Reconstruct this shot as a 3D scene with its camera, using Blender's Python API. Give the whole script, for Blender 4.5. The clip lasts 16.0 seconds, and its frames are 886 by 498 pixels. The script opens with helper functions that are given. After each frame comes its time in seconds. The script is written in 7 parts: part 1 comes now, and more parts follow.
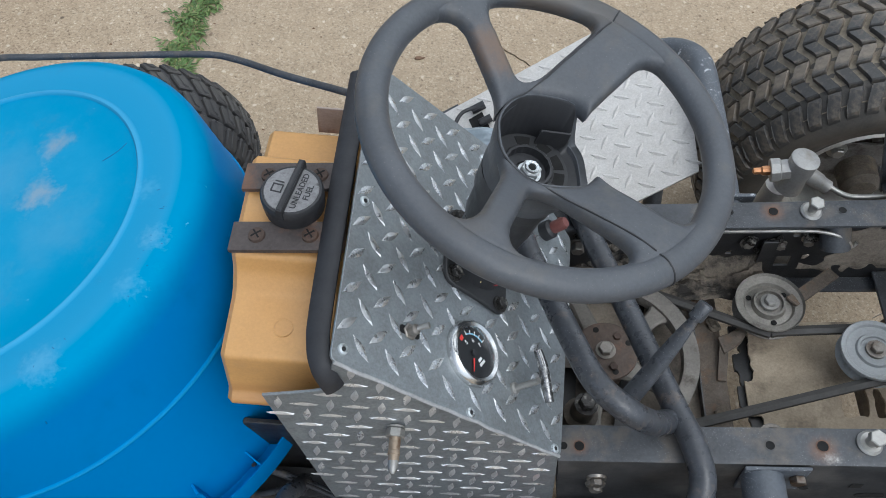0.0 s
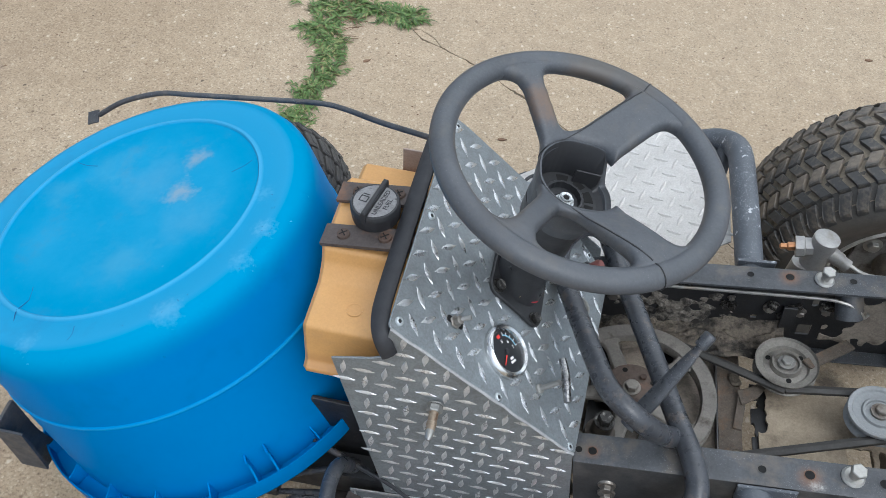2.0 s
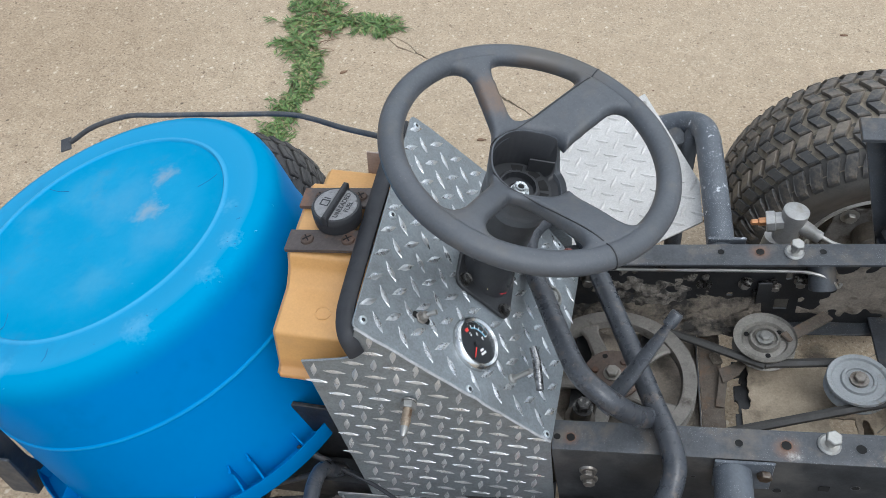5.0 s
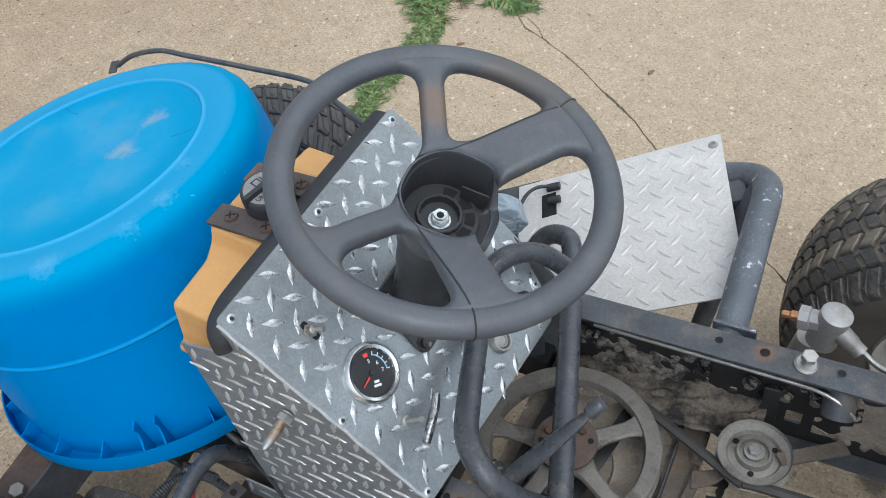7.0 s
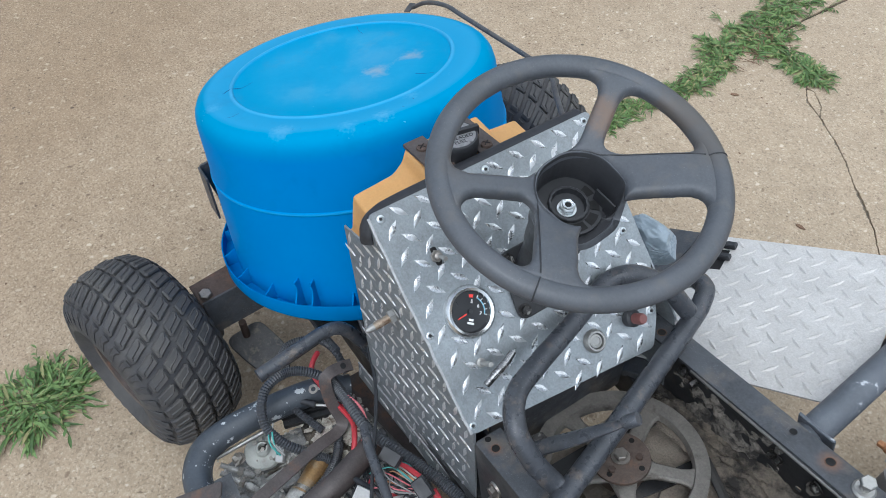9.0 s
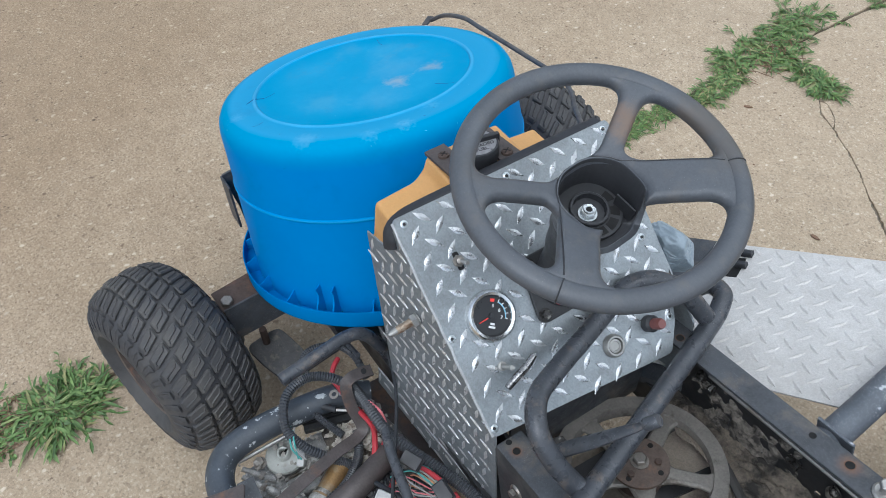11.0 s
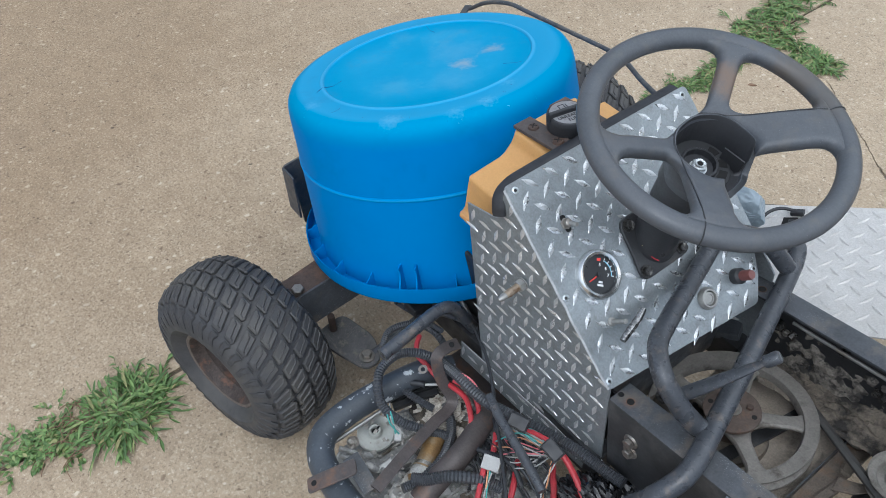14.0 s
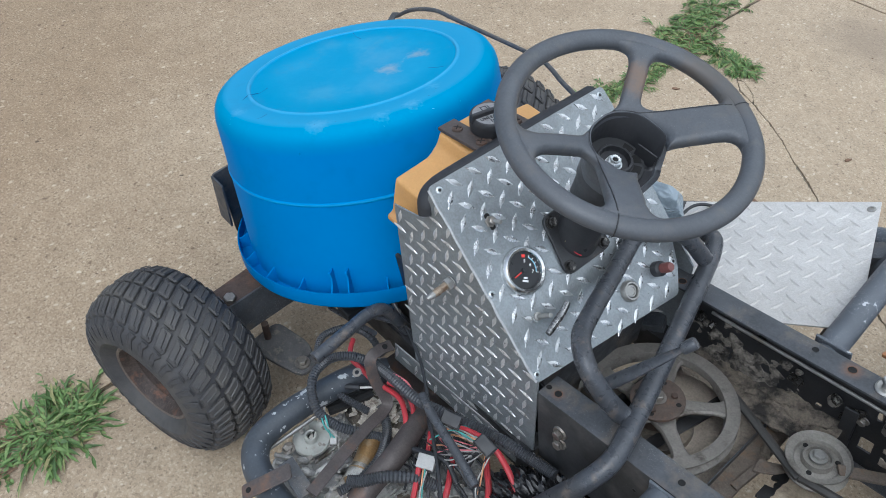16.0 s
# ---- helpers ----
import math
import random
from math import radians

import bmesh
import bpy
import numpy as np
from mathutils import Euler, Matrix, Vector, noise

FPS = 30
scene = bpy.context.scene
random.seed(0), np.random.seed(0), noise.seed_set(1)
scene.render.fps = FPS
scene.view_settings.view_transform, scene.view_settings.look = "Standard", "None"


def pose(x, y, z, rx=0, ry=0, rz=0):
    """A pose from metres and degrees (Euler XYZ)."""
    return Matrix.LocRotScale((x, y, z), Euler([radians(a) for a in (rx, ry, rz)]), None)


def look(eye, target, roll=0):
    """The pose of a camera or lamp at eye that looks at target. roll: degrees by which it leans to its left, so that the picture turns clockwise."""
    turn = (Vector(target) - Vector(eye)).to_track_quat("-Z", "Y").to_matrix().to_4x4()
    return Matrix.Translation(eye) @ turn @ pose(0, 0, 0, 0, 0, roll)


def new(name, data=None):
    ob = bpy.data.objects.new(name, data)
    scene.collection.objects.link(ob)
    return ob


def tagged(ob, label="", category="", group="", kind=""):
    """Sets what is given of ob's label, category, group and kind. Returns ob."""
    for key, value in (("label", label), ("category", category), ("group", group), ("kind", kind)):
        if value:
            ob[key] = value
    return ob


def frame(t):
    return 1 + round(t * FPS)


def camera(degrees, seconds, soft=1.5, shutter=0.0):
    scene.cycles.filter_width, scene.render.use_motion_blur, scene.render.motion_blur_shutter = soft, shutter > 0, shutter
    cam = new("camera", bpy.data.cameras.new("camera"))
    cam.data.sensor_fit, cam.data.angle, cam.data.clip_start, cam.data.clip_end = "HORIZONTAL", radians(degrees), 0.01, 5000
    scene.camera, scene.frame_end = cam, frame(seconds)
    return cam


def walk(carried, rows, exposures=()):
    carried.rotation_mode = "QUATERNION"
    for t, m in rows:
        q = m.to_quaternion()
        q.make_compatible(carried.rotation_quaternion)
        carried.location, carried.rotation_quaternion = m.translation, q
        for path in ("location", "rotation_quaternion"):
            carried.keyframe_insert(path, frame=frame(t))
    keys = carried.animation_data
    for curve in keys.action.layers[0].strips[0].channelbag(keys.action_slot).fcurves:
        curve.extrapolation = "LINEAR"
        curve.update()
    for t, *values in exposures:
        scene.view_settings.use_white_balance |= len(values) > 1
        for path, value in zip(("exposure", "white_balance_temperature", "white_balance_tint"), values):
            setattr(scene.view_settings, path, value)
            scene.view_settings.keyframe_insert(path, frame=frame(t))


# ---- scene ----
cam = camera(58.7, 16.0, 0.5)
PATH = [
    (0, (0.062, -0.289, 1.321), (0.115, 0.801, -0.355), 7.0),
    (0.5, (0.139, -0.417, 1.369), (0.153, 0.716, -0.279), 6.4),
    (1, (0.146, -0.451, 1.384), (0.107, 0.74, -0.222), 4.8),
    (1.5, (0.125, -0.454, 1.392), (0.02, 0.765, -0.19), 5.4),
    (2, (0.112, -0.47, 1.407), (-0.073, 0.8, -0.127), 4.2),
    (2.5, (0.129, -0.463, 1.405), (-0.076, 0.805, -0.128), 2.2),
    (3, (0.137, -0.461, 1.404), (-0.074, 0.815, -0.122), 0.9),
    (3.5, (0.144, -0.462, 1.409), (-0.065, 0.818, -0.114), 0.1),
    (4, (0.142, -0.463, 1.41), (-0.065, 0.817, -0.112), -0.5),
    (4.5, (0.146, -0.473, 1.412), (-0.056, 0.811, -0.108), -0.9),
    (4.7, (0.148, -0.478, 1.411), (-0.048, 0.809, -0.108), -0.9),
    (6.8, (0.412, -0.33, 1.357), (-0.149, 0.784, -0.206), -0.9),
    (7, (0.408, -0.281, 1.357), (-0.203, 0.808, -0.205), -2.6),
    (7.5, (0.424, -0.269, 1.369), (-0.386, 0.702, -0.18), -4.0),
    (7.7, (0.473, -0.267, 1.371), (-0.44, 0.598, -0.184), -5.0),
    (7.9, (0.531, -0.281, 1.381), (-0.484, 0.487, -0.162), -2.8),
    (8, (0.555, -0.284, 1.384), (-0.476, 0.457, -0.162), -1.3),
    (8.2, (0.596, -0.283, 1.388), (-0.443, 0.428, -0.166), -1.1),
    (8.5, (0.591, -0.285, 1.407), (-0.457, 0.416, -0.146), -1.3),
    (9, (0.591, -0.283, 1.433), (-0.478, 0.402, -0.112), -0.9),
    (9.5, (0.597, -0.301, 1.433), (-0.49, 0.375, -0.103), -1.1),
    (12, (0.604, -0.315, 1.441), (-0.506, 0.371, -0.074), -1.6),
    (12.5, (0.646, -0.338, 1.438), (-0.472, 0.336, -0.078), -1.2),
    (13, (0.623, -0.415, 1.451), (-0.499, 0.252, -0.064), -2.2),
    (13.5, (0.566, -0.499, 1.441), (-0.527, 0.221, -0.071), -3.1),
    (14, (0.538, -0.518, 1.436), (-0.516, 0.269, -0.071), -1.0),
    (14.5, (0.543, -0.514, 1.435), (-0.479, 0.336, -0.059), 0.1),
    (15, (0.546, -0.514, 1.433), (-0.456, 0.367, -0.057), 0.3),
    (15.5, (0.552, -0.51, 1.436), (-0.432, 0.404, -0.046), 0.6),
    (16, (0.571, -0.512, 1.437), (-0.412, 0.395, -0.05), 1.8),
]
walk(cam, [(t, look(eye, target, roll)) for t, eye, target, roll in PATH], [(0.0, 0.17, 5850, 6), (0.5, 0.31, 5820, 6), (1.0, 0.42, 5820, 6), (1.5, 0.40, 5820, 6), (2.0, 0.36, 5820, 6), (4.5, 0.38, 5820, 6), (7.0, 0.40, 5850, 6), (7.5, 0.38, 5850, 6), (8.5, 0.38, 5700, 6), (9.5, 0.39, 5680, 6), (12.5, 0.31, 5650, 6), (16.0, 0.32, 5650, 6)])

# ---- world and sun: bright overcast sky, high soft sun ----
world = bpy.data.worlds.new("world")
scene.world = world
world.use_nodes = True
wn = world.node_tree
sky = wn.nodes.new("ShaderNodeTexSky")
sky.sky_type = "NISHITA"
sky.sun_disc = False
sky.sun_elevation, sky.sun_rotation = radians(58), radians(150)
sky.dust_density, sky.air_density = 4.0, 1.0
wash = wn.nodes.new("ShaderNodeHueSaturation")
wash.inputs["Saturation"].default_value = 0.35
wn.links.new(sky.outputs[0], wash.inputs["Color"])
wn.links.new(wash.outputs[0], wn.nodes["Background"].inputs["Color"])
wn.nodes["Background"].inputs["Strength"].default_value = 0.15
sun = new("sun", bpy.data.lights.new("sun", "SUN"))
sun.data.energy, sun.data.angle, sun.data.color = 1.3, radians(85), (1.0, 0.95, 0.88)
sun.matrix_world = look((0.8, 1.4, 3.0), (0, 0, 0))


# ---- materials ----
def nodes_of(name):
    m = bpy.data.materials.new(name)
    m.use_nodes = True
    t = m.node_tree
    return m, t, t.nodes["Principled BSDF"]


def add(t, kind, **values):
    n = t.nodes.new(kind)
    for k, v in values.items():
        n.inputs[k.replace("_", " ")].default_value = v
    return n


def coords(t):
    return t.nodes.new("ShaderNodeTexCoord").outputs["Object"]


def ramp(t, fac, stops):
    r = t.nodes.new("ShaderNodeValToRGB")
    els = r.color_ramp.elements
    while len(els) < len(stops):
        els.new(0.5)
    for e, (p, c) in zip(els, stops):
        e.position, e.color = p, (*c, 1) if len(c) == 3 else c
    t.links.new(fac, r.inputs[0])
    return r.outputs["Color"]


def noise_of(t, scale, detail=4.0, rough=0.55, vec=None):
    n = add(t, "ShaderNodeTexNoise", Scale=scale, Detail=detail, Roughness=rough)
    t.links.new(vec or coords(t), n.inputs["Vector"])
    return n.outputs["Fac"]


def mix(t, fac, a, b):
    m = t.nodes.new("ShaderNodeMix")
    m.data_type = "RGBA"
    for sock, v in ((m.inputs[0], fac), (m.inputs[6], a), (m.inputs[7], b)):
        if isinstance(v, (int, float)):
            sock.default_value = v
        elif isinstance(v, tuple):
            sock.default_value = (*v, 1)
        else:
            t.links.new(v, sock)
    return m.outputs[2]


def grey(a):
    return (a, a, a)


def bumped(t, bsdf, height, strength=0.3, distance=0.001):
    b = add(t, "ShaderNodeBump", Strength=strength, Distance=distance)
    t.links.new(height, b.inputs["Height"])
    t.links.new(b.outputs[0], bsdf.inputs["Normal"])


def stuff(name, base, rough=0.5, metal=0.0, vary=0.25, scale=25, grain=300, bump=0.25, dist=0.0006,
          stain=None, stain_scale=18, stain_cut=(0.55, 0.68), specks=None, speck_scale=220, speck_cut=0.1, rough_vary=0.15):
    """A two-scale surface: broad mottling, fine grain, optional stains and spatter."""
    m, t, p = nodes_of(name)
    co = coords(t)
    big, fine = noise_of(t, scale, 9, 0.66, vec=co), noise_of(t, grain, 4, 0.65, vec=co)
    dark = tuple(c * (1 - vary) for c in base)
    lite = tuple(min(1, c * (1 + vary)) for c in base)
    col = ramp(t, big, [(0.3, dark), (0.7, lite)])
    col = mix(t, 0.42, col, ramp(t, fine, [(0.3, dark), (0.7, lite)]))
    if stain:
        mask = ramp(t, noise_of(t, stain_scale, 6, 0.65, co), [(stain_cut[0], grey(0)), (stain_cut[1], grey(1))])
        col = mix(t, mask, col, stain)
    if specks:
        v = add(t, "ShaderNodeTexVoronoi", Scale=speck_scale)
        t.links.new(co, v.inputs["Vector"])
        spot = ramp(t, v.outputs["Distance"], [(speck_cut, grey(1)), (speck_cut + 0.08, grey(0))])
        gate = ramp(t, noise_of(t, 14, 4, 0.6, co), [(0.42, grey(0)), (0.6, grey(1))])
        both = t.nodes.new("ShaderNodeMath")
        both.operation = "MULTIPLY"
        t.links.new(spot, both.inputs[0])
        t.links.new(gate, both.inputs[1])
        col = mix(t, both.outputs[0], col, specks)
    t.links.new(col, p.inputs["Base Color"])
    rr = ramp(t, noise_of(t, scale * 1.7, 5, 0.6, co), [(0.3, grey(max(0.05, rough - rough_vary))), (0.7, grey(min(1, rough + rough_vary)))])
    t.links.new(rr, p.inputs["Roughness"])
    p.inputs["Metallic"].default_value = metal
    if bump:
        bumped(t, p, fine, bump, dist)
    return m


def concrete_mat(name, worn):
    """Weathered tan concrete; worn (0..1) says how much of its stones shows in the face."""
    m, t, p = nodes_of(name)
    co = coords(t)
    tan, pale, dark = (0.425, 0.336, 0.234), (0.64, 0.55, 0.42), (0.17, 0.130, 0.088)
    col = ramp(t, noise_of(t, 1.3, 6, 0.6, co), [(0.3, (0.385, 0.290, 0.190)), (0.7, (0.445, 0.372, 0.276))])
    rough3 = noise_of(t, 60, 3, 0.6, co)
    bent = t.nodes.new("ShaderNodeVectorMath")
    bent.operation = "MULTIPLY_ADD"
    bent.inputs[1].default_value = (0.016, 0.016, 0.016)
    t.links.new(rough3.node.outputs["Color"], bent.inputs[0])
    t.links.new(co, bent.inputs[2])
    # sand grains
    v = add(t, "ShaderNodeTexVoronoi", Scale=190.0)
    t.links.new(bent.outputs[0], v.inputs["Vector"])
    tone = t.nodes.new("ShaderNodeSeparateColor")
    t.links.new(v.outputs["Color"], tone.inputs[0])
    sand = ramp(t, tone.outputs[0], [(0.06, dark), (0.24, tan), (0.74, tan), (0.95, pale)])
    col = mix(t, 0.22 + 0.46 * worn, col, sand)
    fine = noise_of(t, 185, 5, 0.75, co)
    col = mix(t, 0.20 + 0.34 * worn, col, ramp(t, fine, [(0.35, (0.075, 0.057, 0.040)), (0.46, tan), (0.55, tan), (0.66, (0.80, 0.71, 0.57))]))
    # pale flat stones and dark pits of three sizes: (cells a metre, reach, share, darkest, palest)
    for scale, reach, share, low, high in ((96.0, 0.26, 0.60, (0.16, 0.115, 0.08), (0.62, 0.545, 0.42)), (50.0, 0.27, 0.72, (0.20, 0.145, 0.10), (0.68, 0.60, 0.475)), (31.0, 0.17, 0.86, (0.10, 0.075, 0.052), (0.60, 0.53, 0.42))):
        squash = t.nodes.new("ShaderNodeMapping")
        squash.inputs["Scale"].default_value = (1.0, 0.72, 1.0)
        squash.inputs["Rotation"].default_value = (0, 0, scale * 0.37)
        t.links.new(bent.outputs[0], squash.inputs["Vector"])
        cell = add(t, "ShaderNodeTexVoronoi", Scale=scale)
        t.links.new(squash.outputs[0], cell.inputs["Vector"])
        stone = ramp(t, cell.outputs["Distance"], [(reach * 0.5, grey(1)), (reach, grey(0))])
        pick = t.nodes.new("ShaderNodeSeparateColor")
        t.links.new(cell.outputs["Color"], pick.inputs[0])
        cut = share + 0.12 * (1 - worn)
        some = ramp(t, pick.outputs[0], [(cut, grey(0)), (cut + 0.06, grey(0.40 + 0.50 * worn))])
        both = t.nodes.new("ShaderNodeMath")
        both.operation = "MULTIPLY"
        t.links.new(stone, both.inputs[0])
        t.links.new(some, both.inputs[1])
        col = mix(t, both.outputs[0], col, ramp(t, pick.outputs[1], [(0.22, low), (0.36, high)]))
    blotch = ramp(t, noise_of(t, 16, 6, 0.6, co), [(0.35, grey(0.91)), (0.68, grey(1.04))])
    soft = mix(t, 1.0, col, blotch)
    soft.node.blend_type = "MULTIPLY"
    stain = ramp(t, noise_of(t, 3.1, 7, 0.65, co), [(0.56, grey(0)), (0.75, grey(0.5))])
    col = mix(t, stain, soft, (0.30, 0.235, 0.17))
    # a broad darker, browner stretch towards the front
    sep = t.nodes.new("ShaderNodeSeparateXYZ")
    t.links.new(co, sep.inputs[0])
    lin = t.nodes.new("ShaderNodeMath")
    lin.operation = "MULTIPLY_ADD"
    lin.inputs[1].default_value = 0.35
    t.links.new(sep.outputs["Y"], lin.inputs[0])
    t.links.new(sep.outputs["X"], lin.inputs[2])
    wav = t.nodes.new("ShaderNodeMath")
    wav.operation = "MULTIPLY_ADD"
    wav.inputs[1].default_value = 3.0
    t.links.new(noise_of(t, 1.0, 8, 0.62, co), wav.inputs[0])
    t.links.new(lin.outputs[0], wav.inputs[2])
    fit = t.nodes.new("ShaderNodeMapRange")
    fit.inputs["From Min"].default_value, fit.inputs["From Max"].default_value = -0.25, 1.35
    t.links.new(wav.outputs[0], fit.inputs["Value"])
    front_tone = ramp(t, fit.outputs[0], [(0.0, grey(0.80)), (1.0, grey(0.14 + 0.20 * (1 - worn)))])
    darkened = mix(t, front_tone, col, (0.57, 0.50, 0.42))
    darkened.node.blend_type = "MULTIPLY"
    t.links.new(darkened, p.inputs["Base Color"])
    p.inputs["Roughness"].default_value = 0.9
    bumped(t, p, fine, 0.35 + 0.3 * worn, 0.0018)
    return m


def tub_mat():
    m, t, p = nodes_of("blue_plastic")
    co = coords(t)
    blue = ramp(t, noise_of(t, 5, 3, 0.5, co), [(0.3, (0.0, 0.160, 0.450)), (0.7, (0.0, 0.178, 0.480))])
    sep = t.nodes.new("ShaderNodeSeparateXYZ")
    t.links.new(co, sep.inputs[0])
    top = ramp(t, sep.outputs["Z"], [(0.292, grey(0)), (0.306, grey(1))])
    # paler, greener blue towards the upturned bottom of the tub
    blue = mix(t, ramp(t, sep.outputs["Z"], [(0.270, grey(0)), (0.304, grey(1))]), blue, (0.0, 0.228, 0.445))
    flatten = t.nodes.new("ShaderNodeVectorMath")
    flatten.operation = "MULTIPLY"
    flatten.inputs[1].default_value = (1, 1, 0)
    t.links.new(co, flatten.inputs[0])
    size = t.nodes.new("ShaderNodeVectorMath")
    size.operation = "LENGTH"
    t.links.new(flatten.outputs[0], size.inputs[0])
    middle = t.nodes.new("ShaderNodeMath")
    middle.operation = "MULTIPLY"
    t.links.new(top, middle.inputs[0])
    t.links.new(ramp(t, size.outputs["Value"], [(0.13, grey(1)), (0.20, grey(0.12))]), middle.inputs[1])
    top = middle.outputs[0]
    # scuffs over an even paler wash across the middle
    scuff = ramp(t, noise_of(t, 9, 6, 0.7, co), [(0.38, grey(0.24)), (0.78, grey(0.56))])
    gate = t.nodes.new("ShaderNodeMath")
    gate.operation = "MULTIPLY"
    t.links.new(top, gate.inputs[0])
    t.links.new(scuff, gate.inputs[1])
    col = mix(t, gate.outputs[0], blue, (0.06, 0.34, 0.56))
    dust = ramp(t, noise_of(t, 13, 8, 0.72, co), [(0.54, grey(0)), (0.78, grey(0.24))])
    gate2 = t.nodes.new("ShaderNodeMath")
    gate2.operation = "MULTIPLY"
    t.links.new(top, gate2.inputs[0])
    t.links.new(dust, gate2.inputs[1])
    col = mix(t, gate2.outputs[0], col, (0.20, 0.38, 0.46))
    # paler rings set by height, rubbed shoulder, and scratches
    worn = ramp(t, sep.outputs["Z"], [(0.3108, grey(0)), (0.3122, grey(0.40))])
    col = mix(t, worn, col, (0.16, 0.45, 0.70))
    cut = ramp(t, noise_of(t, 26, 8, 0.8, co), [(0.66, grey(0)), (0.70, grey(0.8))])
    gate3 = t.nodes.new("ShaderNodeMath")
    gate3.operation = "MULTIPLY"
    t.links.new(ramp(t, sep.outputs["Z"], [(0.270, grey(0)), (0.290, grey(1))]), gate3.inputs[0])
    t.links.new(cut, gate3.inputs[1])
    col = mix(t, gate3.outputs[0], col, (0.20, 0.46, 0.68))
    belt = ramp(t, sep.outputs["Z"], [(0.1800, grey(0)), (0.1832, grey(0.55)), (0.1868, grey(0))])
    col = mix(t, belt, col, (0.05, 0.36, 0.64))
    # chafed patches round the shoulder
    chafe = ramp(t, noise_of(t, 11, 9, 0.78, co), [(0.58, grey(0)), (0.74, grey(0.26))])
    gate4 = t.nodes.new("ShaderNodeMath")
    gate4.operation = "MULTIPLY"
    t.links.new(ramp(t, size.outputs["Value"], [(0.222, grey(0)), (0.238, grey(1)), (0.2525, grey(1)), (0.2575, grey(0))]), gate4.inputs[0])
    t.links.new(chafe, gate4.inputs[1])
    col = mix(t, gate4.outputs[0], col, (0.09, 0.37, 0.60))
    grime = ramp(t, noise_of(t, 13, 8, 0.7, co), [(0.56, grey(0)), (0.75, grey(0.28))])
    col = mix(t, grime, col, (0.02, 0.13, 0.30))
    t.links.new(col, p.inputs["Base Color"])
    p.inputs["Roughness"].default_value = 0.5
    p.inputs["Specular IOR Level"].default_value = 0.06
    bumped(t, p, noise_of(t, 180, 3, 0.6, co), 0.12, 0.0005)
    return m


def plate_mat(name, base, rough, dull, metal=0.9, scuffed=0.34):
    """Handled aluminium sheet: cloudy oxide, dull smears and fine scuffs in all directions."""
    m, t, p = nodes_of(name)
    co = coords(t)
    col = ramp(t, noise_of(t, 14, 6, 0.65, co), [(0.3, tuple(c * 0.80 for c in base)), (0.7, base)])
    smear = ramp(t, noise_of(t, 60, 9, 0.78, co), [(0.46, grey(0)), (0.66, grey(0.75))])
    col = mix(t, smear, col, dull)
    fine = noise_of(t, 330, 5, 0.8, co)
    grit = mix(t, scuffed, col, ramp(t, fine, [(0.33, grey(0.50)), (0.50, grey(1.0)), (0.66, grey(1.5))]))
    grit.node.blend_type = "MULTIPLY"
    t.links.new(grit, p.inputs["Base Color"])
    p.inputs["Metallic"].default_value = metal
    rr = ramp(t, noise_of(t, 85, 8, 0.75, co), [(0.3, grey(rough - 0.10)), (0.7, grey(rough + 0.20))])
    t.links.new(rr, p.inputs["Roughness"])
    bumped(t, p, fine, 0.22, 0.0005)
    return m


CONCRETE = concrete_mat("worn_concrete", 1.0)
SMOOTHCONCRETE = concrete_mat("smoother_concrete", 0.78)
SOIL = stuff("joint_soil", (0.09, 0.07, 0.045), 0.95, vary=0.5, grain=500, bump=0.6, dist=0.002)
BLUE = tub_mat()
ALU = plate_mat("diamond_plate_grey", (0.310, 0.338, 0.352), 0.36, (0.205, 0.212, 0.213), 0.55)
# lugs rubbed brighter than the sheet; their highlights are partly in the pale colour
LUG = plate_mat("rubbed_glint_lugs", (0.66, 0.675, 0.685), 0.24, (0.40, 0.405, 0.405), 0.85, 0.2)
SIDELUG = plate_mat("pale_glint_lugs", (0.78, 0.79, 0.80), 0.28, (0.50, 0.50, 0.50), 0.65, 0.2)
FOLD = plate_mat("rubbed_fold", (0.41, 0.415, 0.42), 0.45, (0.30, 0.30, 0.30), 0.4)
ALU_BRIGHT = plate_mat("diamond_plate_bright", (0.60, 0.582, 0.556), 0.50, (0.47, 0.45, 0.42), 0.12, 0.3)
BLACK = stuff("black_paint", (0.052, 0.056, 0.063), 0.5, vary=0.5, specks=(0.30, 0.31, 0.32), speck_scale=560, speck_cut=0.11, stain=(0.115, 0.100, 0.085), stain_scale=24, stain_cut=(0.52, 0.70))
SPATTER = stuff("spattered_paint", (0.080, 0.090, 0.105), 0.5, vary=0.3, specks=(0.48, 0.50, 0.52), speck_scale=520, speck_cut=0.17, stain=(0.42, 0.44, 0.46), stain_scale=62, stain_cut=(0.632, 0.642))
TUBE = stuff("worn_black_tube", (0.046, 0.050, 0.058), 0.33, vary=0.45, scale=40, stain=(0.125, 0.105, 0.090), stain_scale=42, stain_cut=(0.56, 0.70), specks=(0.26, 0.26, 0.26), speck_scale=380, speck_cut=0.08)
GRIME = stuff("grimy_steel", (0.100, 0.086, 0.07), 0.75, vary=0.5, scale=30, stain=(0.21, 0.17, 0.125), stain_cut=(0.5, 0.7), bump=0.5, dist=0.002)
OILBLACK = stuff("oily_black_paint", (0.019, 0.0195, 0.021), 0.45, vary=0.5, scale=18, stain=(0.055, 0.048, 0.040), stain_scale=20, stain_cut=(0.58, 0.72), specks=(0.12, 0.11, 0.10), speck_scale=420, speck_cut=0.07)
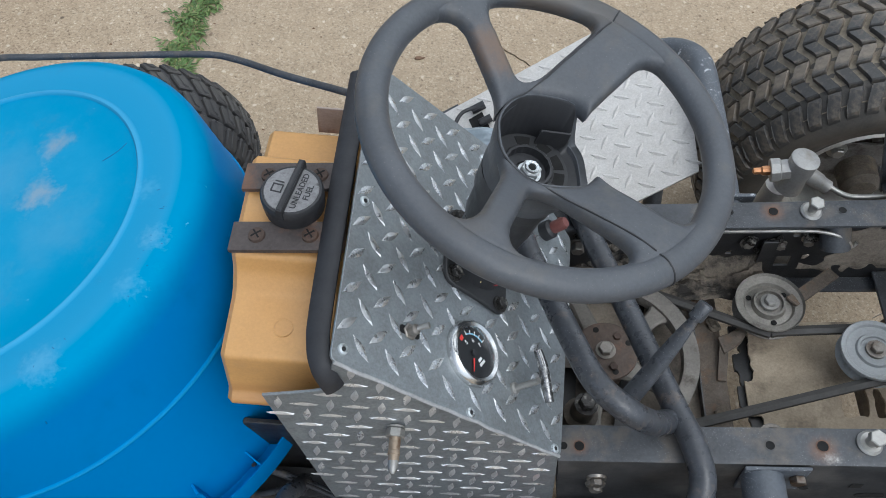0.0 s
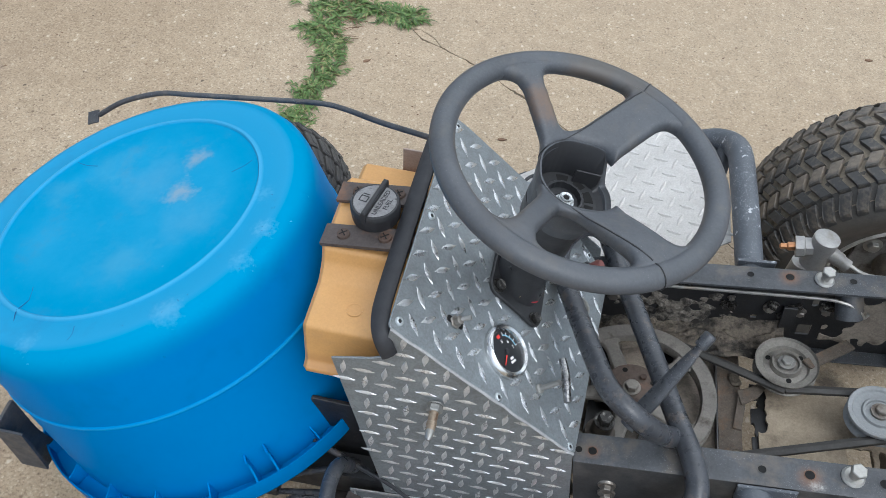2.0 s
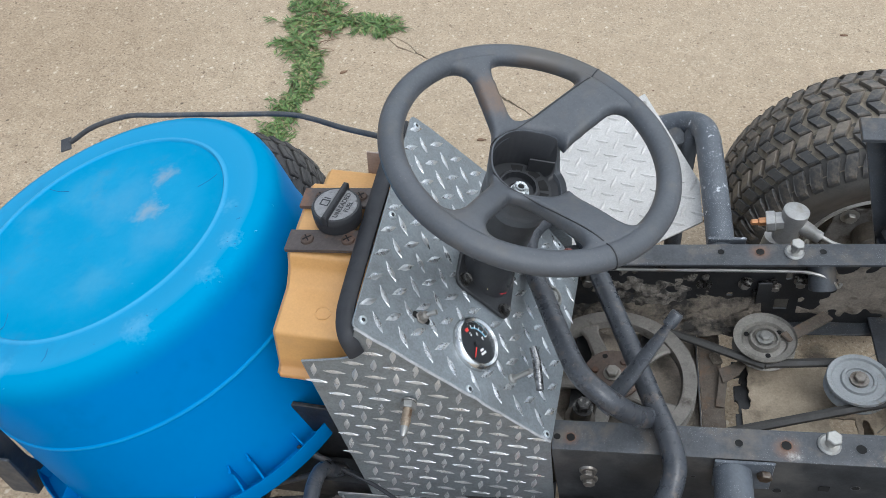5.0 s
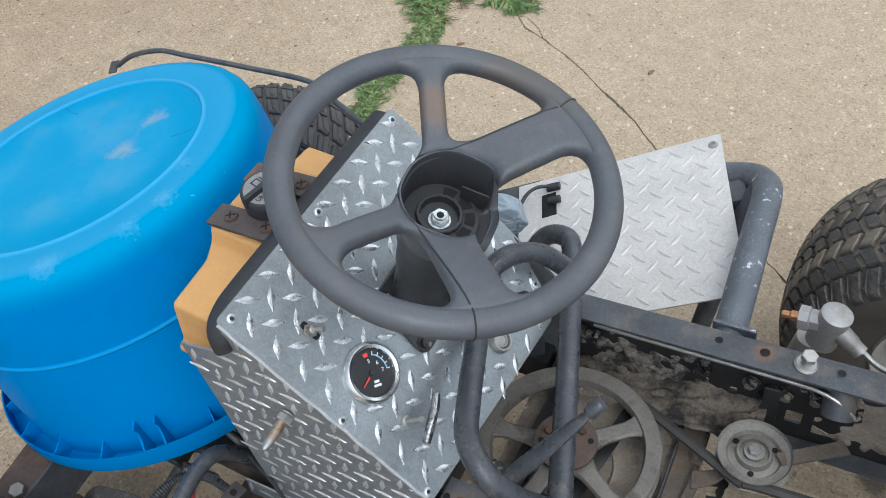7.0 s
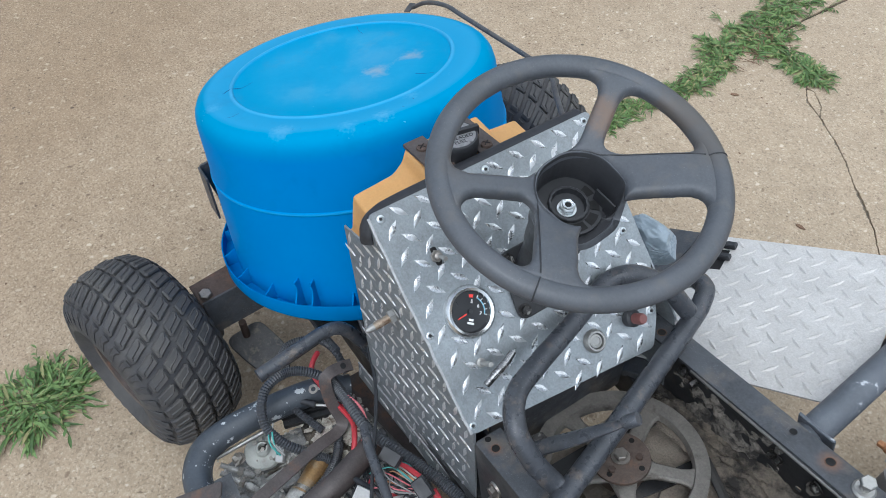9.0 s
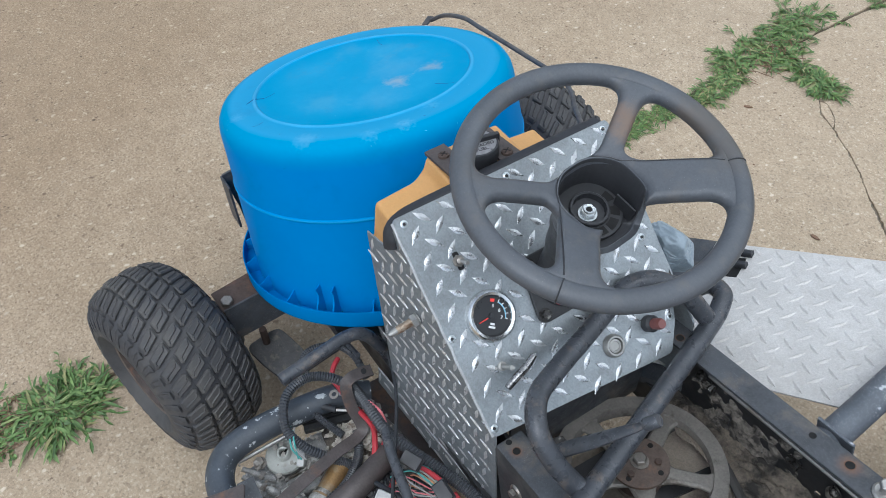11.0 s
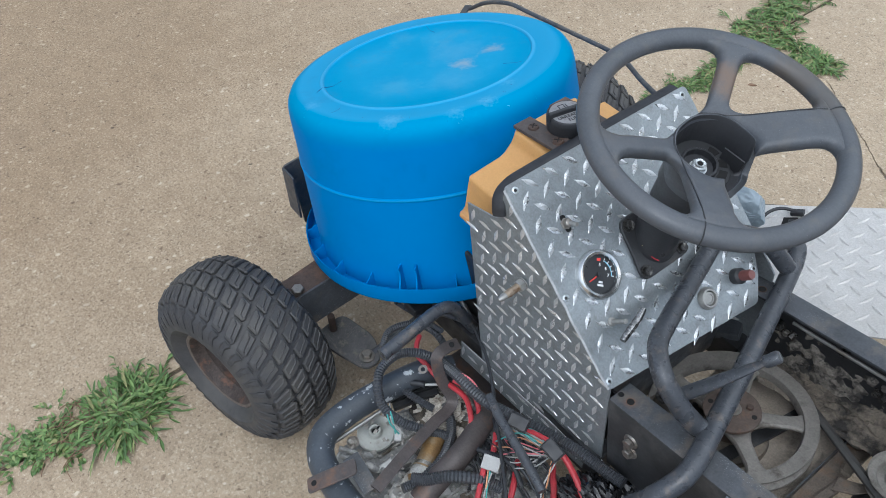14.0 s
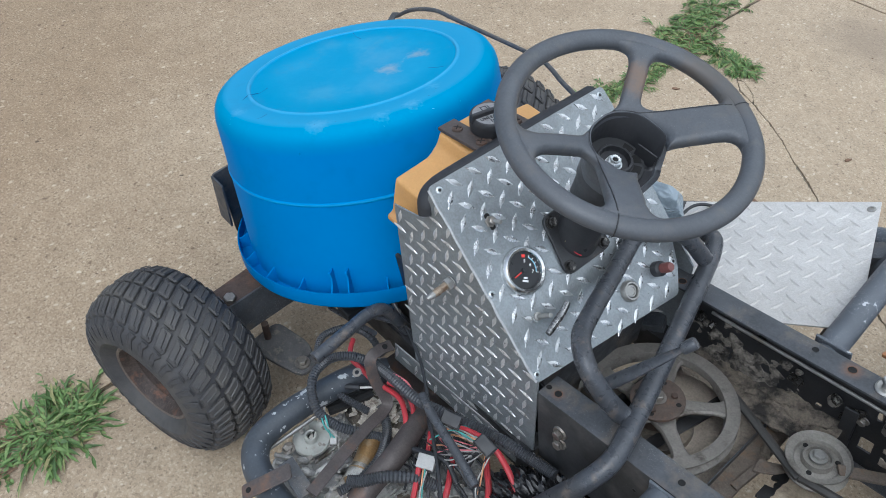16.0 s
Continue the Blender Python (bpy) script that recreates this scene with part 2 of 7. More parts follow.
RAILFACE = stuff("smoky_black_paint", (0.028, 0.029, 0.031), 0.5, vary=0.6, scale=16, stain=(0.078, 0.074, 0.070), stain_scale=11, stain_cut=(0.50, 0.70), specks=(0.14, 0.14, 0.14), speck_scale=420, speck_cut=0.06)
GREASE = stuff("greasy_metal", (0.030, 0.028, 0.026), 0.28, metal=0.3, vary=0.6, scale=60, stain=(0.22, 0.21, 0.19), stain_scale=90, stain_cut=(0.56, 0.64), bump=0.6, dist=0.002)
HUBRUST = stuff("brown_hub_rust", (0.105, 0.080, 0.066), 0.7, metal=0.2, vary=0.4, scale=40, stain=(0.17, 0.105, 0.075), stain_scale=50, stain_cut=(0.52, 0.70), bump=0.4, dist=0.001)
PULLEY = stuff("cast_pulley", (0.215, 0.200, 0.180), 0.6, metal=0.3, vary=0.35, stain=(0.07, 0.058, 0.045), bump=0.4)
BRIGHTPULLEY = stuff("zinc_pulley", (0.29, 0.305, 0.31), 0.62, metal=0.12, vary=0.2, stain=(0.22, 0.2, 0.17), stain_scale=40)
DIRTYPULLEY = stuff("dirty_pulley", (0.26, 0.245, 0.220), 0.5, metal=0.45, vary=0.4, stain=(0.09, 0.078, 0.066))
ZINC = stuff("zinc_bolt", (0.37, 0.365, 0.345), 0.48, metal=0.8, vary=0.2, stain=(0.36, 0.32, 0.26))
BRIGHTZINC = stuff("bright_zinc", (0.60, 0.64, 0.66), 0.34, metal=0.7, vary=0.12, stain=(0.42, 0.43, 0.42), stain_scale=90)
OLDBOLT = stuff("aged_bolt", (0.28, 0.26, 0.235), 0.45, metal=0.8, vary=0.3, stain=(0.12, 0.085, 0.06))
RUST = stuff("rusty_steel", (0.075, 0.052, 0.042), 0.75, metal=0.2, vary=0.45, stain=(0.17, 0.082, 0.045), stain_cut=(0.52, 0.75), bump=0.5, dist=0.001)
STRAP = stuff("oxidised_strap", (0.085, 0.072, 0.068), 0.6, metal=0.3, vary=0.4, stain=(0.16, 0.095, 0.065), bump=0.35)
PANDUST = stuff("pan_dust", (0.270, 0.232, 0.190), 0.9, vary=0.45, scale=16, stain=(0.050, 0.042, 0.034), stain_scale=12, stain_cut=(0.50, 0.70), specks=(0.26, 0.23, 0.19), speck_scale=380, speck_cut=0.14, bump=0.7, dist=0.002)
RUSTDIRT = stuff("rusty_dirt", (0.110, 0.090, 0.072), 0.8, vary=0.5, scale=35, stain=(0.15, 0.095, 0.06), stain_scale=38, stain_cut=(0.50, 0.68), specks=(0.25, 0.22, 0.18), speck_scale=500, speck_cut=0.10, bump=0.6, dist=0.002)
DUSTDECK = stuff("dusty_deck", (0.37, 0.305, 0.225), 0.85, vary=0.4, scale=14, stain=(0.07, 0.055, 0.042), stain_scale=11, stain_cut=(0.50, 0.68), bump=0.5, dist=0.001)
PALERUST = stuff("dusty_rust", (0.105, 0.084, 0.070), 0.8, vary=0.4, scale=50, stain=(0.09, 0.06, 0.045), stain_scale=60)
RUBBER = stuff("tyre_rubber", (0.043, 0.043, 0.046), 0.68, vary=0.3, scale=16, stain=(0.078, 0.074, 0.068), stain_scale=9, stain_cut=(0.45, 0.75))
DUSTRUBBER = stuff("dusty_tyre_side", (0.078, 0.073, 0.066), 0.8, vary=0.3, scale=14, stain=(0.12, 0.105, 0.088), stain_scale=10, stain_cut=(0.45, 0.72))
MUDRUBBER = stuff("muddy_tyre_rubber", (0.056, 0.055, 0.054), 0.62, vary=0.35, scale=16, stain=(0.19, 0.160, 0.125), stain_scale=24, stain_cut=(0.44, 0.62))
BELT = stuff("drive_belt", (0.055, 0.053, 0.050), 0.65, vary=0.3)
WHEELPLASTIC = stuff("steering_wheel_plastic", (0.070, 0.076, 0.086), 0.47, vary=0.25, scale=14, stain=(0.098, 0.096, 0.094), stain_scale=34, stain_cut=(0.54, 0.76), specks=(0.17, 0.17, 0.175), speck_scale=300, speck_cut=0.05, rough_vary=0.12)


def rubbed(m, spots, strength=0.8, wobble=0.05, scale=60):
    """Patches of another colour with a broken edge round each (x, y, z, radius, colour)."""
    t = m.node_tree
    p = t.nodes["Principled BSDF"]
    co = coords(t)
    ragged_edge = noise_of(t, scale, 7, 0.7, co)
    for x, y, z, r, c in spots:
        d = t.nodes.new("ShaderNodeVectorMath")
        d.operation = "DISTANCE"
        d.inputs[1].default_value = (x, y, z)
        t.links.new(co, d.inputs[0])
        w = t.nodes.new("ShaderNodeMath")
        w.operation = "MULTIPLY_ADD"
        w.inputs[1].default_value = wobble
        t.links.new(ragged_edge, w.inputs[0])
        t.links.new(d.outputs["Value"], w.inputs[2])
        old = p.inputs["Base Color"].links[0].from_socket
        t.links.new(mix(t, ramp(t, w.outputs[0], [(r * 0.5 + wobble * 0.4, grey(strength)), (r + wobble * 0.6, grey(0))]), old, c), p.inputs["Base Color"])


rubbed(BLACK, ((0.504, 0.010, 0.531, 0.016, (0.155, 0.088, 0.058)), (0.505, 0.322, 0.531, 0.016, (0.155, 0.088, 0.058)), (0.252, 0.010, 0.487, 0.010, (0.15, 0.085, 0.058)), ), 0.8, 0.014, 180)
rubbed(BLACK, ((0.508, 0.001, 0.532, 0.004, (0.36, 0.35, 0.33)), (0.516, 0.000, 0.533, 0.003, (0.36, 0.35, 0.33)), (0.613, 0.003, 0.550, 0.004, (0.34, 0.27, 0.18)), (0.621, 0.002, 0.552, 0.003, (0.36, 0.34, 0.30)), (0.655, 0.003, 0.558, 0.004, (0.38, 0.36, 0.33))), 0.85, 0.016, 420)
rubbed(CONCRETE, ((0.80, 0.53, 0.0, 0.035, (0.05, 0.042, 0.034)), (0.72, 0.36, 0.0, 0.030, (0.09, 0.075, 0.06))))
rubbed(SMOOTHCONCRETE, ((0.80, 0.53, 0.0, 0.035, (0.05, 0.042, 0.034)), (0.72, 0.36, 0.0, 0.030, (0.09, 0.075, 0.06))))
rubbed(SMOOTHCONCRETE, ((-0.16, 2.02, 0.0, 0.17, (0.235, 0.185, 0.135)), (0.10, 2.05, 0.0, 0.20, (0.25, 0.20, 0.15))), 0.6, 0.25, 7)
# dust left by puddles on the tub's bottom, and scuffed spots on its shoulder
rubbed(BLUE, ((0.063, 0.034, 0.307, 0.020, (0.48, 0.38, 0.30)), (0.058, 0.101, 0.307, 0.018, (0.46, 0.37, 0.30))), 0.38, 0.07, 40)
rubbed(BLUE, ((0.032, -0.094, 0.307, 0.034, (0.20, 0.39, 0.46)), (-0.136, 0.038, 0.307, 0.022, (0.20, 0.39, 0.47)), (-0.084, 0.099, 0.307, 0.030, (0.18, 0.38, 0.47)), (0.010, 0.060, 0.307, 0.050, (0.22, 0.38, 0.49)), (0.11, -0.02, 0.307, 0.040, (0.20, 0.37, 0.49))), 0.16, 0.13, 24)
rubbed(BLUE, ((0.226, -0.043, 0.308, 0.013, (0.24, 0.46, 0.62)), (0.214, -0.096, 0.308, 0.012, (0.20, 0.44, 0.62)), (0.150, -0.175, 0.309, 0.018, (0.22, 0.45, 0.62)), (0.20, 0.02, 0.310, 0.012, (0.16, 0.42, 0.62)), (-0.02, -0.226, 0.309, 0.012, (0.18, 0.42, 0.62))), 0.26, 0.05, 170)
rubbed(WHEELPLASTIC, ((0.115, 0.245, 0.836, 0.026, (0.150, 0.098, 0.066)), (0.150, 0.300, 0.830, 0.022, (0.120, 0.085, 0.066)), (0.172, 0.303, 0.828, 0.016, (0.120, 0.085, 0.066)), (0.165, 0.325, 0.83, 0.050, (0.080, 0.072, 0.064)), (0.215, 0.315, 0.82, 0.035, (0.080, 0.074, 0.068)), (0.09, 0.06, 0.83, 0.030, (0.075, 0.072, 0.070))))
DARKPLASTIC = stuff("hub_plastic", (0.023, 0.024, 0.027), 0.5, vary=0.2)
COLUMN = stuff("column_plastic", (0.030, 0.031, 0.034), 0.42, vary=0.3, scale=20, stain=(0.05, 0.047, 0.045), stain_scale=16)
TANK = stuff("amber_tank_plastic", (0.535, 0.295, 0.102), 0.42, vary=0.14, scale=9, stain=(0.42, 0.25, 0.11), stain_scale=12, stain_cut=(0.55, 0.8))


def fuelled(m, level, c):
    """Darker below the fuel's level, as it shows through the wall."""
    t = m.node_tree
    p = t.nodes["Principled BSDF"]
    sep = t.nodes.new("ShaderNodeSeparateXYZ")
    t.links.new(coords(t), sep.inputs[0])
    old = p.inputs["Base Color"].links[0].from_socket
    t.links.new(mix(t, ramp(t, sep.outputs["Z"], [(level - 0.004, grey(0.55)), (level + 0.004, grey(0))]), old, c), p.inputs["Base Color"])


fuelled(TANK, 0.577, (0.40, 0.205, 0.075))
TRIM = stuff("rubber_edge_trim", (0.02, 0.021, 0.025), 0.55, vary=0.25)
CHROME = stuff("chrome", (0.66, 0.67, 0.67), 0.22, metal=1.0, vary=0.06, bump=0, rough_vary=0.04)
WORNCHROME = stuff("worn_chrome", (0.40, 0.40, 0.40), 0.25, metal=0.9, vary=0.3, scale=70, stain=(0.10, 0.10, 0.10), stain_scale=60, stain_cut=(0.45, 0.60), bump=0.1)
DIAL = stuff("dial_face", (0.012, 0.013, 0.015), 0.35, vary=0.1, bump=0)
RED = stuff("red_cable", (0.42, 0.035, 0.045), 0.42, vary=0.25, stain=(0.25, 0.05, 0.05))
CONDUIT = stuff("dusty_conduit", (0.046, 0.049, 0.055), 0.38, vary=0.4, stain=(0.085, 0.08, 0.075), stain_scale=30)
PINK = stuff("pink_wire", (0.75, 0.22, 0.25), 0.4, vary=0.15)
WHITE = stuff("white_plastic", (0.37, 0.365, 0.35), 0.45, vary=0.2, stain=(0.24, 0.22, 0.20))
COPPER = stuff("copper_nut", (0.55, 0.27, 0.13), 0.4, metal=0.7, vary=0.25)
CASTALU = stuff("cast_aluminium", (0.50, 0.495, 0.47), 0.55, metal=0.4, vary=0.3, stain=(0.10, 0.085, 0.065), stain_cut=(0.48, 0.66), bump=0.5, dist=0.001)
PALEPLASTIC = stuff("grey_plastic", (0.40, 0.41, 0.38), 0.5, vary=0.15, stain=(0.26, 0.25, 0.22))
GREYCAST = stuff("grey_valve_body", (0.35, 0.345, 0.335), 0.5, metal=0.5, vary=0.2, stain=(0.25, 0.23, 0.2))
BRASS = stuff("stained_brass", (0.28, 0.17, 0.07), 0.5, metal=0.5, vary=0.4, stain=(0.35, 0.30, 0.22), stain_cut=(0.5, 0.7))
BAGMAT = stuff("black_bag_film", (0.010, 0.010, 0.011), 0.19, vary=0.2, bump=0.15)
RUSTRING = stuff("orange_rust", (0.125, 0.068, 0.042), 0.8, vary=0.5, scale=80, stain=(0.07, 0.05, 0.04), stain_scale=90)
SILVERRIM = stuff("silver_rim", (0.50, 0.49, 0.46), 0.45, metal=0.3, vary=0.2, stain=(0.25, 0.21, 0.16))
GLOVE = stuff("pale_blue_film", (0.27, 0.325, 0.365), 0.42, vary=0.15, stain=(0.22, 0.245, 0.26), bump=0.2)
CRACKDIRT = stuff("crack_dirt", (0.17, 0.14, 0.105), 0.95, vary=0.6, scale=60, stain=(0.05, 0.045, 0.03), stain_scale=30, grain=500, bump=0.8, dist=0.003)
CAKED = stuff("caked_dirt", (0.170, 0.143, 0.112), 0.9, vary=0.5, scale=22, stain=(0.028, 0.025, 0.022), stain_scale=22, stain_cut=(0.46, 0.60), bump=0.8, dist=0.004)
RUSTPALE = stuff("pale_rust", (0.30, 0.235, 0.175), 0.85, vary=0.4, scale=120, stain=(0.17, 0.095, 0.06), stain_scale=140)
DUSTYPLATE = stuff("dusty_plate", (0.17, 0.165, 0.158), 0.7, metal=0.2, vary=0.4, stain=(0.060, 0.050, 0.044), stain_scale=22, stain_cut=(0.48, 0.62))
RIMRUST = stuff("rusty_rim", (0.060, 0.046, 0.040), 0.7, metal=0.2, vary=0.6, scale=45, stain=(0.150, 0.078, 0.050), stain_scale=32, stain_cut=(0.54, 0.66), specks=(0.20, 0.15, 0.12), speck_scale=300, speck_cut=0.10, bump=0.5, dist=0.001)
CRUST = stuff("flaking_crust", (0.175, 0.156, 0.132), 0.9, vary=0.6, scale=45, stain=(0.040, 0.036, 0.032), stain_scale=48, stain_cut=(0.46, 0.58), bump=0.8, dist=0.003)
UNDERSHADE = stuff("underside_shade_brown", (0.115, 0.098, 0.078), 0.8, vary=0.4, scale=9, stain=(0.035, 0.032, 0.028), stain_scale=7, bump=0.3)
THREAD = stuff("tarnished_thread", (0.40, 0.32, 0.24), 0.4, metal=0.7, vary=0.3, stain=(0.20, 0.11, 0.06), stain_scale=60, stain_cut=(0.5, 0.62))
MUD = stuff("dried_mud", (0.22, 0.188, 0.142), 0.95, vary=0.35, scale=30, bump=0.6, dist=0.002)
HOLE = stuff("dark_hole", (0.006, 0.006, 0.006), 0.9, vary=0.1, bump=0)
PAPER = stuff("white_rag", (0.47, 0.455, 0.425), 0.8, vary=0.15, stain=(0.35, 0.31, 0.25))


def leaf_mat():
    """Greens that differ from leaf to leaf, with a paler midrib side and yellowing patches."""
    m, t, p = nodes_of("weed_leaf")
    co = coords(t)
    one = t.nodes.new("ShaderNodeNewGeometry").outputs["Random Per Island"]
    col = ramp(t, one, [(0.0, (0.058, 0.112, 0.028)), (0.42, (0.102, 0.184, 0.046)), (0.80, (0.160, 0.245, 0.074)), (0.97, (0.27, 0.25, 0.105))])
    shade = mix(t, 1.0, col, ramp(t, noise_of(t, 90, 5, 0.6, co), [(0.3, grey(0.72)), (0.7, grey(1.18))]))
    shade.node.blend_type = "MULTIPLY"
    t.links.new(shade, p.inputs["Base Color"])
    p.inputs["Roughness"].default_value = 0.55
    bumped(t, p, noise_of(t, 240, 3, 0.6, co), 0.2, 0.0004)
    return m


LEAF = leaf_mat()
STEM = stuff("weed_stem", (0.12, 0.12, 0.05), 0.7, vary=0.3, bump=0)
STRAW = stuff("grey_straw", (0.24, 0.22, 0.185), 0.85, vary=0.4, bump=0)
STALK = stuff("dry_stalk", (0.17, 0.10, 0.06), 0.8, vary=0.4, bump=0)
SCRATCH = stuff("scratched_plastic", (0.006, 0.10, 0.25), 0.7, vary=0.2, bump=0)
WHITEMARK = stuff("white_marking", (0.75, 0.75, 0.74), 0.5, vary=0.05, bump=0)
REDMARK = stuff("red_marking", (0.75, 0.05, 0.04), 0.45, vary=0.05, bump=0)
LBLUEMARK = stuff("blue_marking", (0.22, 0.48, 0.62), 0.5, vary=0.05, bump=0)
KNOBRED = stuff("faded_red_knob", (0.17, 0.062, 0.055), 0.5, vary=0.2)
YELLOWTAG = stuff("yellow_plastic", (0.55, 0.46, 0.22), 0.5, vary=0.2)
TEAL = stuff("teal_wire", (0.08, 0.33, 0.30), 0.4, vary=0.2)
ORANGEWIRE = stuff("orange_wire", (0.60, 0.30, 0.16), 0.4, vary=0.2)


# ---- mesh tools ----
class Geo:
    """Vertices and faces of one mesh."""

    def __init__(self):
        self.v, self.f = [], []

    def put(self, verts, faces, m=None):
        k = len(self.v)
        self.v += [tuple(m @ Vector(p)) if m else tuple(p) for p in verts]
        self.f += [tuple(i + k for i in f) for f in faces]
        return self

    def prism(self, poly, h, m=None, c=0.0):
        """A polygon of (x, y) raised from z = 0 to h, its rims chamfered by c."""
        n = len(poly)
        area = sum(poly[i][0] * poly[(i + 1) % n][1] - poly[(i + 1) % n][0] * poly[i][1] for i in range(n))
        s = 1 if area > 0 else -1

        def inset(d):
            out = []
            for i in range(n):
                a, b, e = Vector(poly[i - 1]), Vector(poly[i]), Vector(poly[(i + 1) % n])
                u, w = (b - a), (e - b)
                u = u.normalized() if u.length > 1e-9 else Vector((1, 0))
                w = w.normalized() if w.length > 1e-9 else u
                nu, nw = Vector((-u.y, u.x)) * s, Vector((-w.y, w.x)) * s
                k = nu + nw
                k = k.normalized() if k.length > 1e-6 else nu
                out.append(b + k * d / max(0.5, k.dot(nu)))
            return out
        rings = [(inset(c), 0), (inset(0), c), (inset(0), h - c), (inset(c), h)] if c else [(inset(0), 0), (inset(0), h)]
        verts = [(p[0], p[1], z) for ring, z in rings for p in ring]
        faces = [tuple(reversed(range(n))), tuple(range(n * (len(rings) - 1), n * len(rings)))]
        for r in range(len(rings) - 1):
            for i in range(n):
                j = (i + 1) % n
                faces.append((r * n + i, r * n + j, (r + 1) * n + j, (r + 1) * n + i))
        return self.put(verts, faces, m)

    def box(self, x0, x1, y0, y1, z0, z1, m=None, c=0.0):
        t = Matrix.Translation((0, 0, z0))
        return self.prism([(x0, y0), (x1, y0), (x1, y1), (x0, y1)], z1 - z0, (m @ t) if m else t, c)

    def lathe(self, prof, m=None, seg=32, wob=None, closed=False):
        """Profile of (radius, z) turned round z; radii of 0 close to a point."""
        verts, rows = [], []
        for r, z in prof:
            if r < 1e-7:
                rows.append([len(verts)])
                verts.append((0, 0, z))
            else:
                rows.append(list(range(len(verts), len(verts) + seg)))
                for i in range(seg):
                    a = 2 * math.pi * i / seg
                    k = r * (wob(a, z) if wob else 1)
                    verts.append((k * math.cos(a), k * math.sin(a), z))
        faces = []
        pairs = list(zip(rows, rows[1:])) + ([(rows[-1], rows[0])] if closed else [])
        for a, b in pairs:
            if len(a) == 1 and len(b) == 1:
                continue
            for i in range(seg):
                j = (i + 1) % seg
                if len(a) == 1:
                    faces.append((a[0], b[i], b[j]))
                elif len(b) == 1:
                    faces.append((a[i], a[j], b[0]))
                else:
                    faces.append((a[i], a[j], b[j], b[i]))
        if not closed:
            if len(rows[0]) > 1:
                faces.append(tuple(reversed(rows[0])))
            if len(rows[-1]) > 1:
                faces.append(tuple(rows[-1]))
        return self.put(verts, faces, m)

    def sweep(self, pts, r, seg=12, smooth=6, closed=False, m=None, flat=1.0, up=None, ridge=None):
        """A round (or flat: height over width) bar through the points; r may be a function of 0..1."""
        path = spline(pts, smooth, closed) if smooth else [Vector(p) for p in pts]
        n = len(path)
        verts, faces = [], []
        ref = Vector(up) if up else Vector((0.13, 0.21, 0.97))
        side = None
        for i, p in enumerate(path):
            a, b = path[i - 1] if (i or closed) else p, path[(i + 1) % n] if (i < n - 1 or closed) else p
            d = (b - a).normalized()
            if side is None or up:
                side = d.cross(ref).normalized()
            else:
                side = (side - d * side.dot(d)).normalized()
            top = side.cross(d).normalized()
            rad = r(i / max(1, n - 1)) if callable(r) else r
            if ridge and i % 2:
                rad *= ridge
            for k in range(seg):
                w = 2 * math.pi * k / seg + math.pi / seg
                verts.append(p + side * (rad * math.cos(w)) + top * (rad * flat * math.sin(w)))
        for i in range(n if closed else n - 1):
            j = (i + 1) % n
            for k in range(seg):
                l = (k + 1) % seg
                faces.append((i * seg + k, i * seg + l, j * seg + l, j * seg + k))
        if not closed:
            faces += [tuple(range(seg)), tuple(reversed(range((n - 1) * seg, n * seg)))]
        return self.put(verts, faces, m)

    def hexbolt(self, m, r=0.008, h=0.006, washer=0.0):
        z = 0
        if washer:
            self.lathe([(0.0, 0), (washer, 0), (washer, 0.0016), (0, 0.002)], m, 20)
            z = 0.0018
        hexagon = [(r * math.cos(i * math.pi / 3), r * math.sin(i * math.pi / 3)) for i in range(6)]
        return self.prism(hexagon, h, m @ Matrix.Translation((0, 0, z)), r * 0.12)


def spline(pts, k=6, closed=False):
    """Catmull-Rom through the points."""
    p = [Vector(q) for q in pts]
    n = len(p)
    out = []
    for i in range(n if closed else n - 1):
        a = p[i - 1] if (i or closed) else p[0] * 2 - p[1]
        b, c = p[i], p[(i + 1) % n]
        d = p[(i + 2) % n] if (i + 2 < n or closed) else c * 2 - b
        for s in range(k):
            t = s / k
            out.append(0.5 * (2 * b + (c - a) * t + (2 * a - 5 * b + 4 * c - d) * t * t + (3 * b - a - 3 * c + d) * t ** 3))
    if not closed:
        out.append(p[-1])
    return out


def linked(name, geo, material, smooth=40, second=None):
    me = bpy.data.meshes.new(name)
    me.from_pydata([tuple(v) for v in geo.v], [], geo.f)
    bm = bmesh.new()
    bm.from_mesh(me)
    bmesh.ops.recalc_face_normals(bm, faces=bm.faces)
    bm.to_mesh(me)
    bm.free()
    me.polygons.foreach_set("use_smooth", [True] * len(me.polygons))
    me.set_sharp_from_angle(angle=radians(smooth))
    for q in material if isinstance(material, (list, tuple)) else (material,):
        me.materials.append(q)
    if second is not None:
        me.polygons.foreach_set("material_index", [int(i >= second) for i in range(len(me.polygons))])
    return new(name, me)


def part(name, geo, material, parent, label="", smooth=40, second=None):
    ob = linked(name, geo, material, smooth, second)
    ob.parent = parent
    ob.matrix_parent_inverse = parent.matrix_world.inverted()
    if label:
        ob["label"] = label
    return ob


def root(name, at):
    ob = new(name)
    ob.location = at
    bpy.context.view_layer.update()
    return ob


def frame_of(origin, z, x=(1, 0, 0)):
    """A pose whose z axis is z and whose x axis leans to x."""
    z = Vector(z).normalized()
    x = Vector(x)
    x = (x - z * x.dot(z)).normalized()
    y = z.cross(x)
    m = Matrix((x, y, z)).transposed().to_4x4()
    m.translation = origin
    return m


def bar(a, b, w, h, c=0.0008, up=(0, 0, 1)):
    """A flat bar from a to b, w wide and h thick along up."""
    a, b = Vector(a), Vector(b)
    d = b - a
    m = frame_of(a, d, up)
    return Geo().prism([(-h / 2, -w / 2), (h / 2, -w / 2), (h / 2, w / 2), (-h / 2, w / 2)], d.length, m, c)


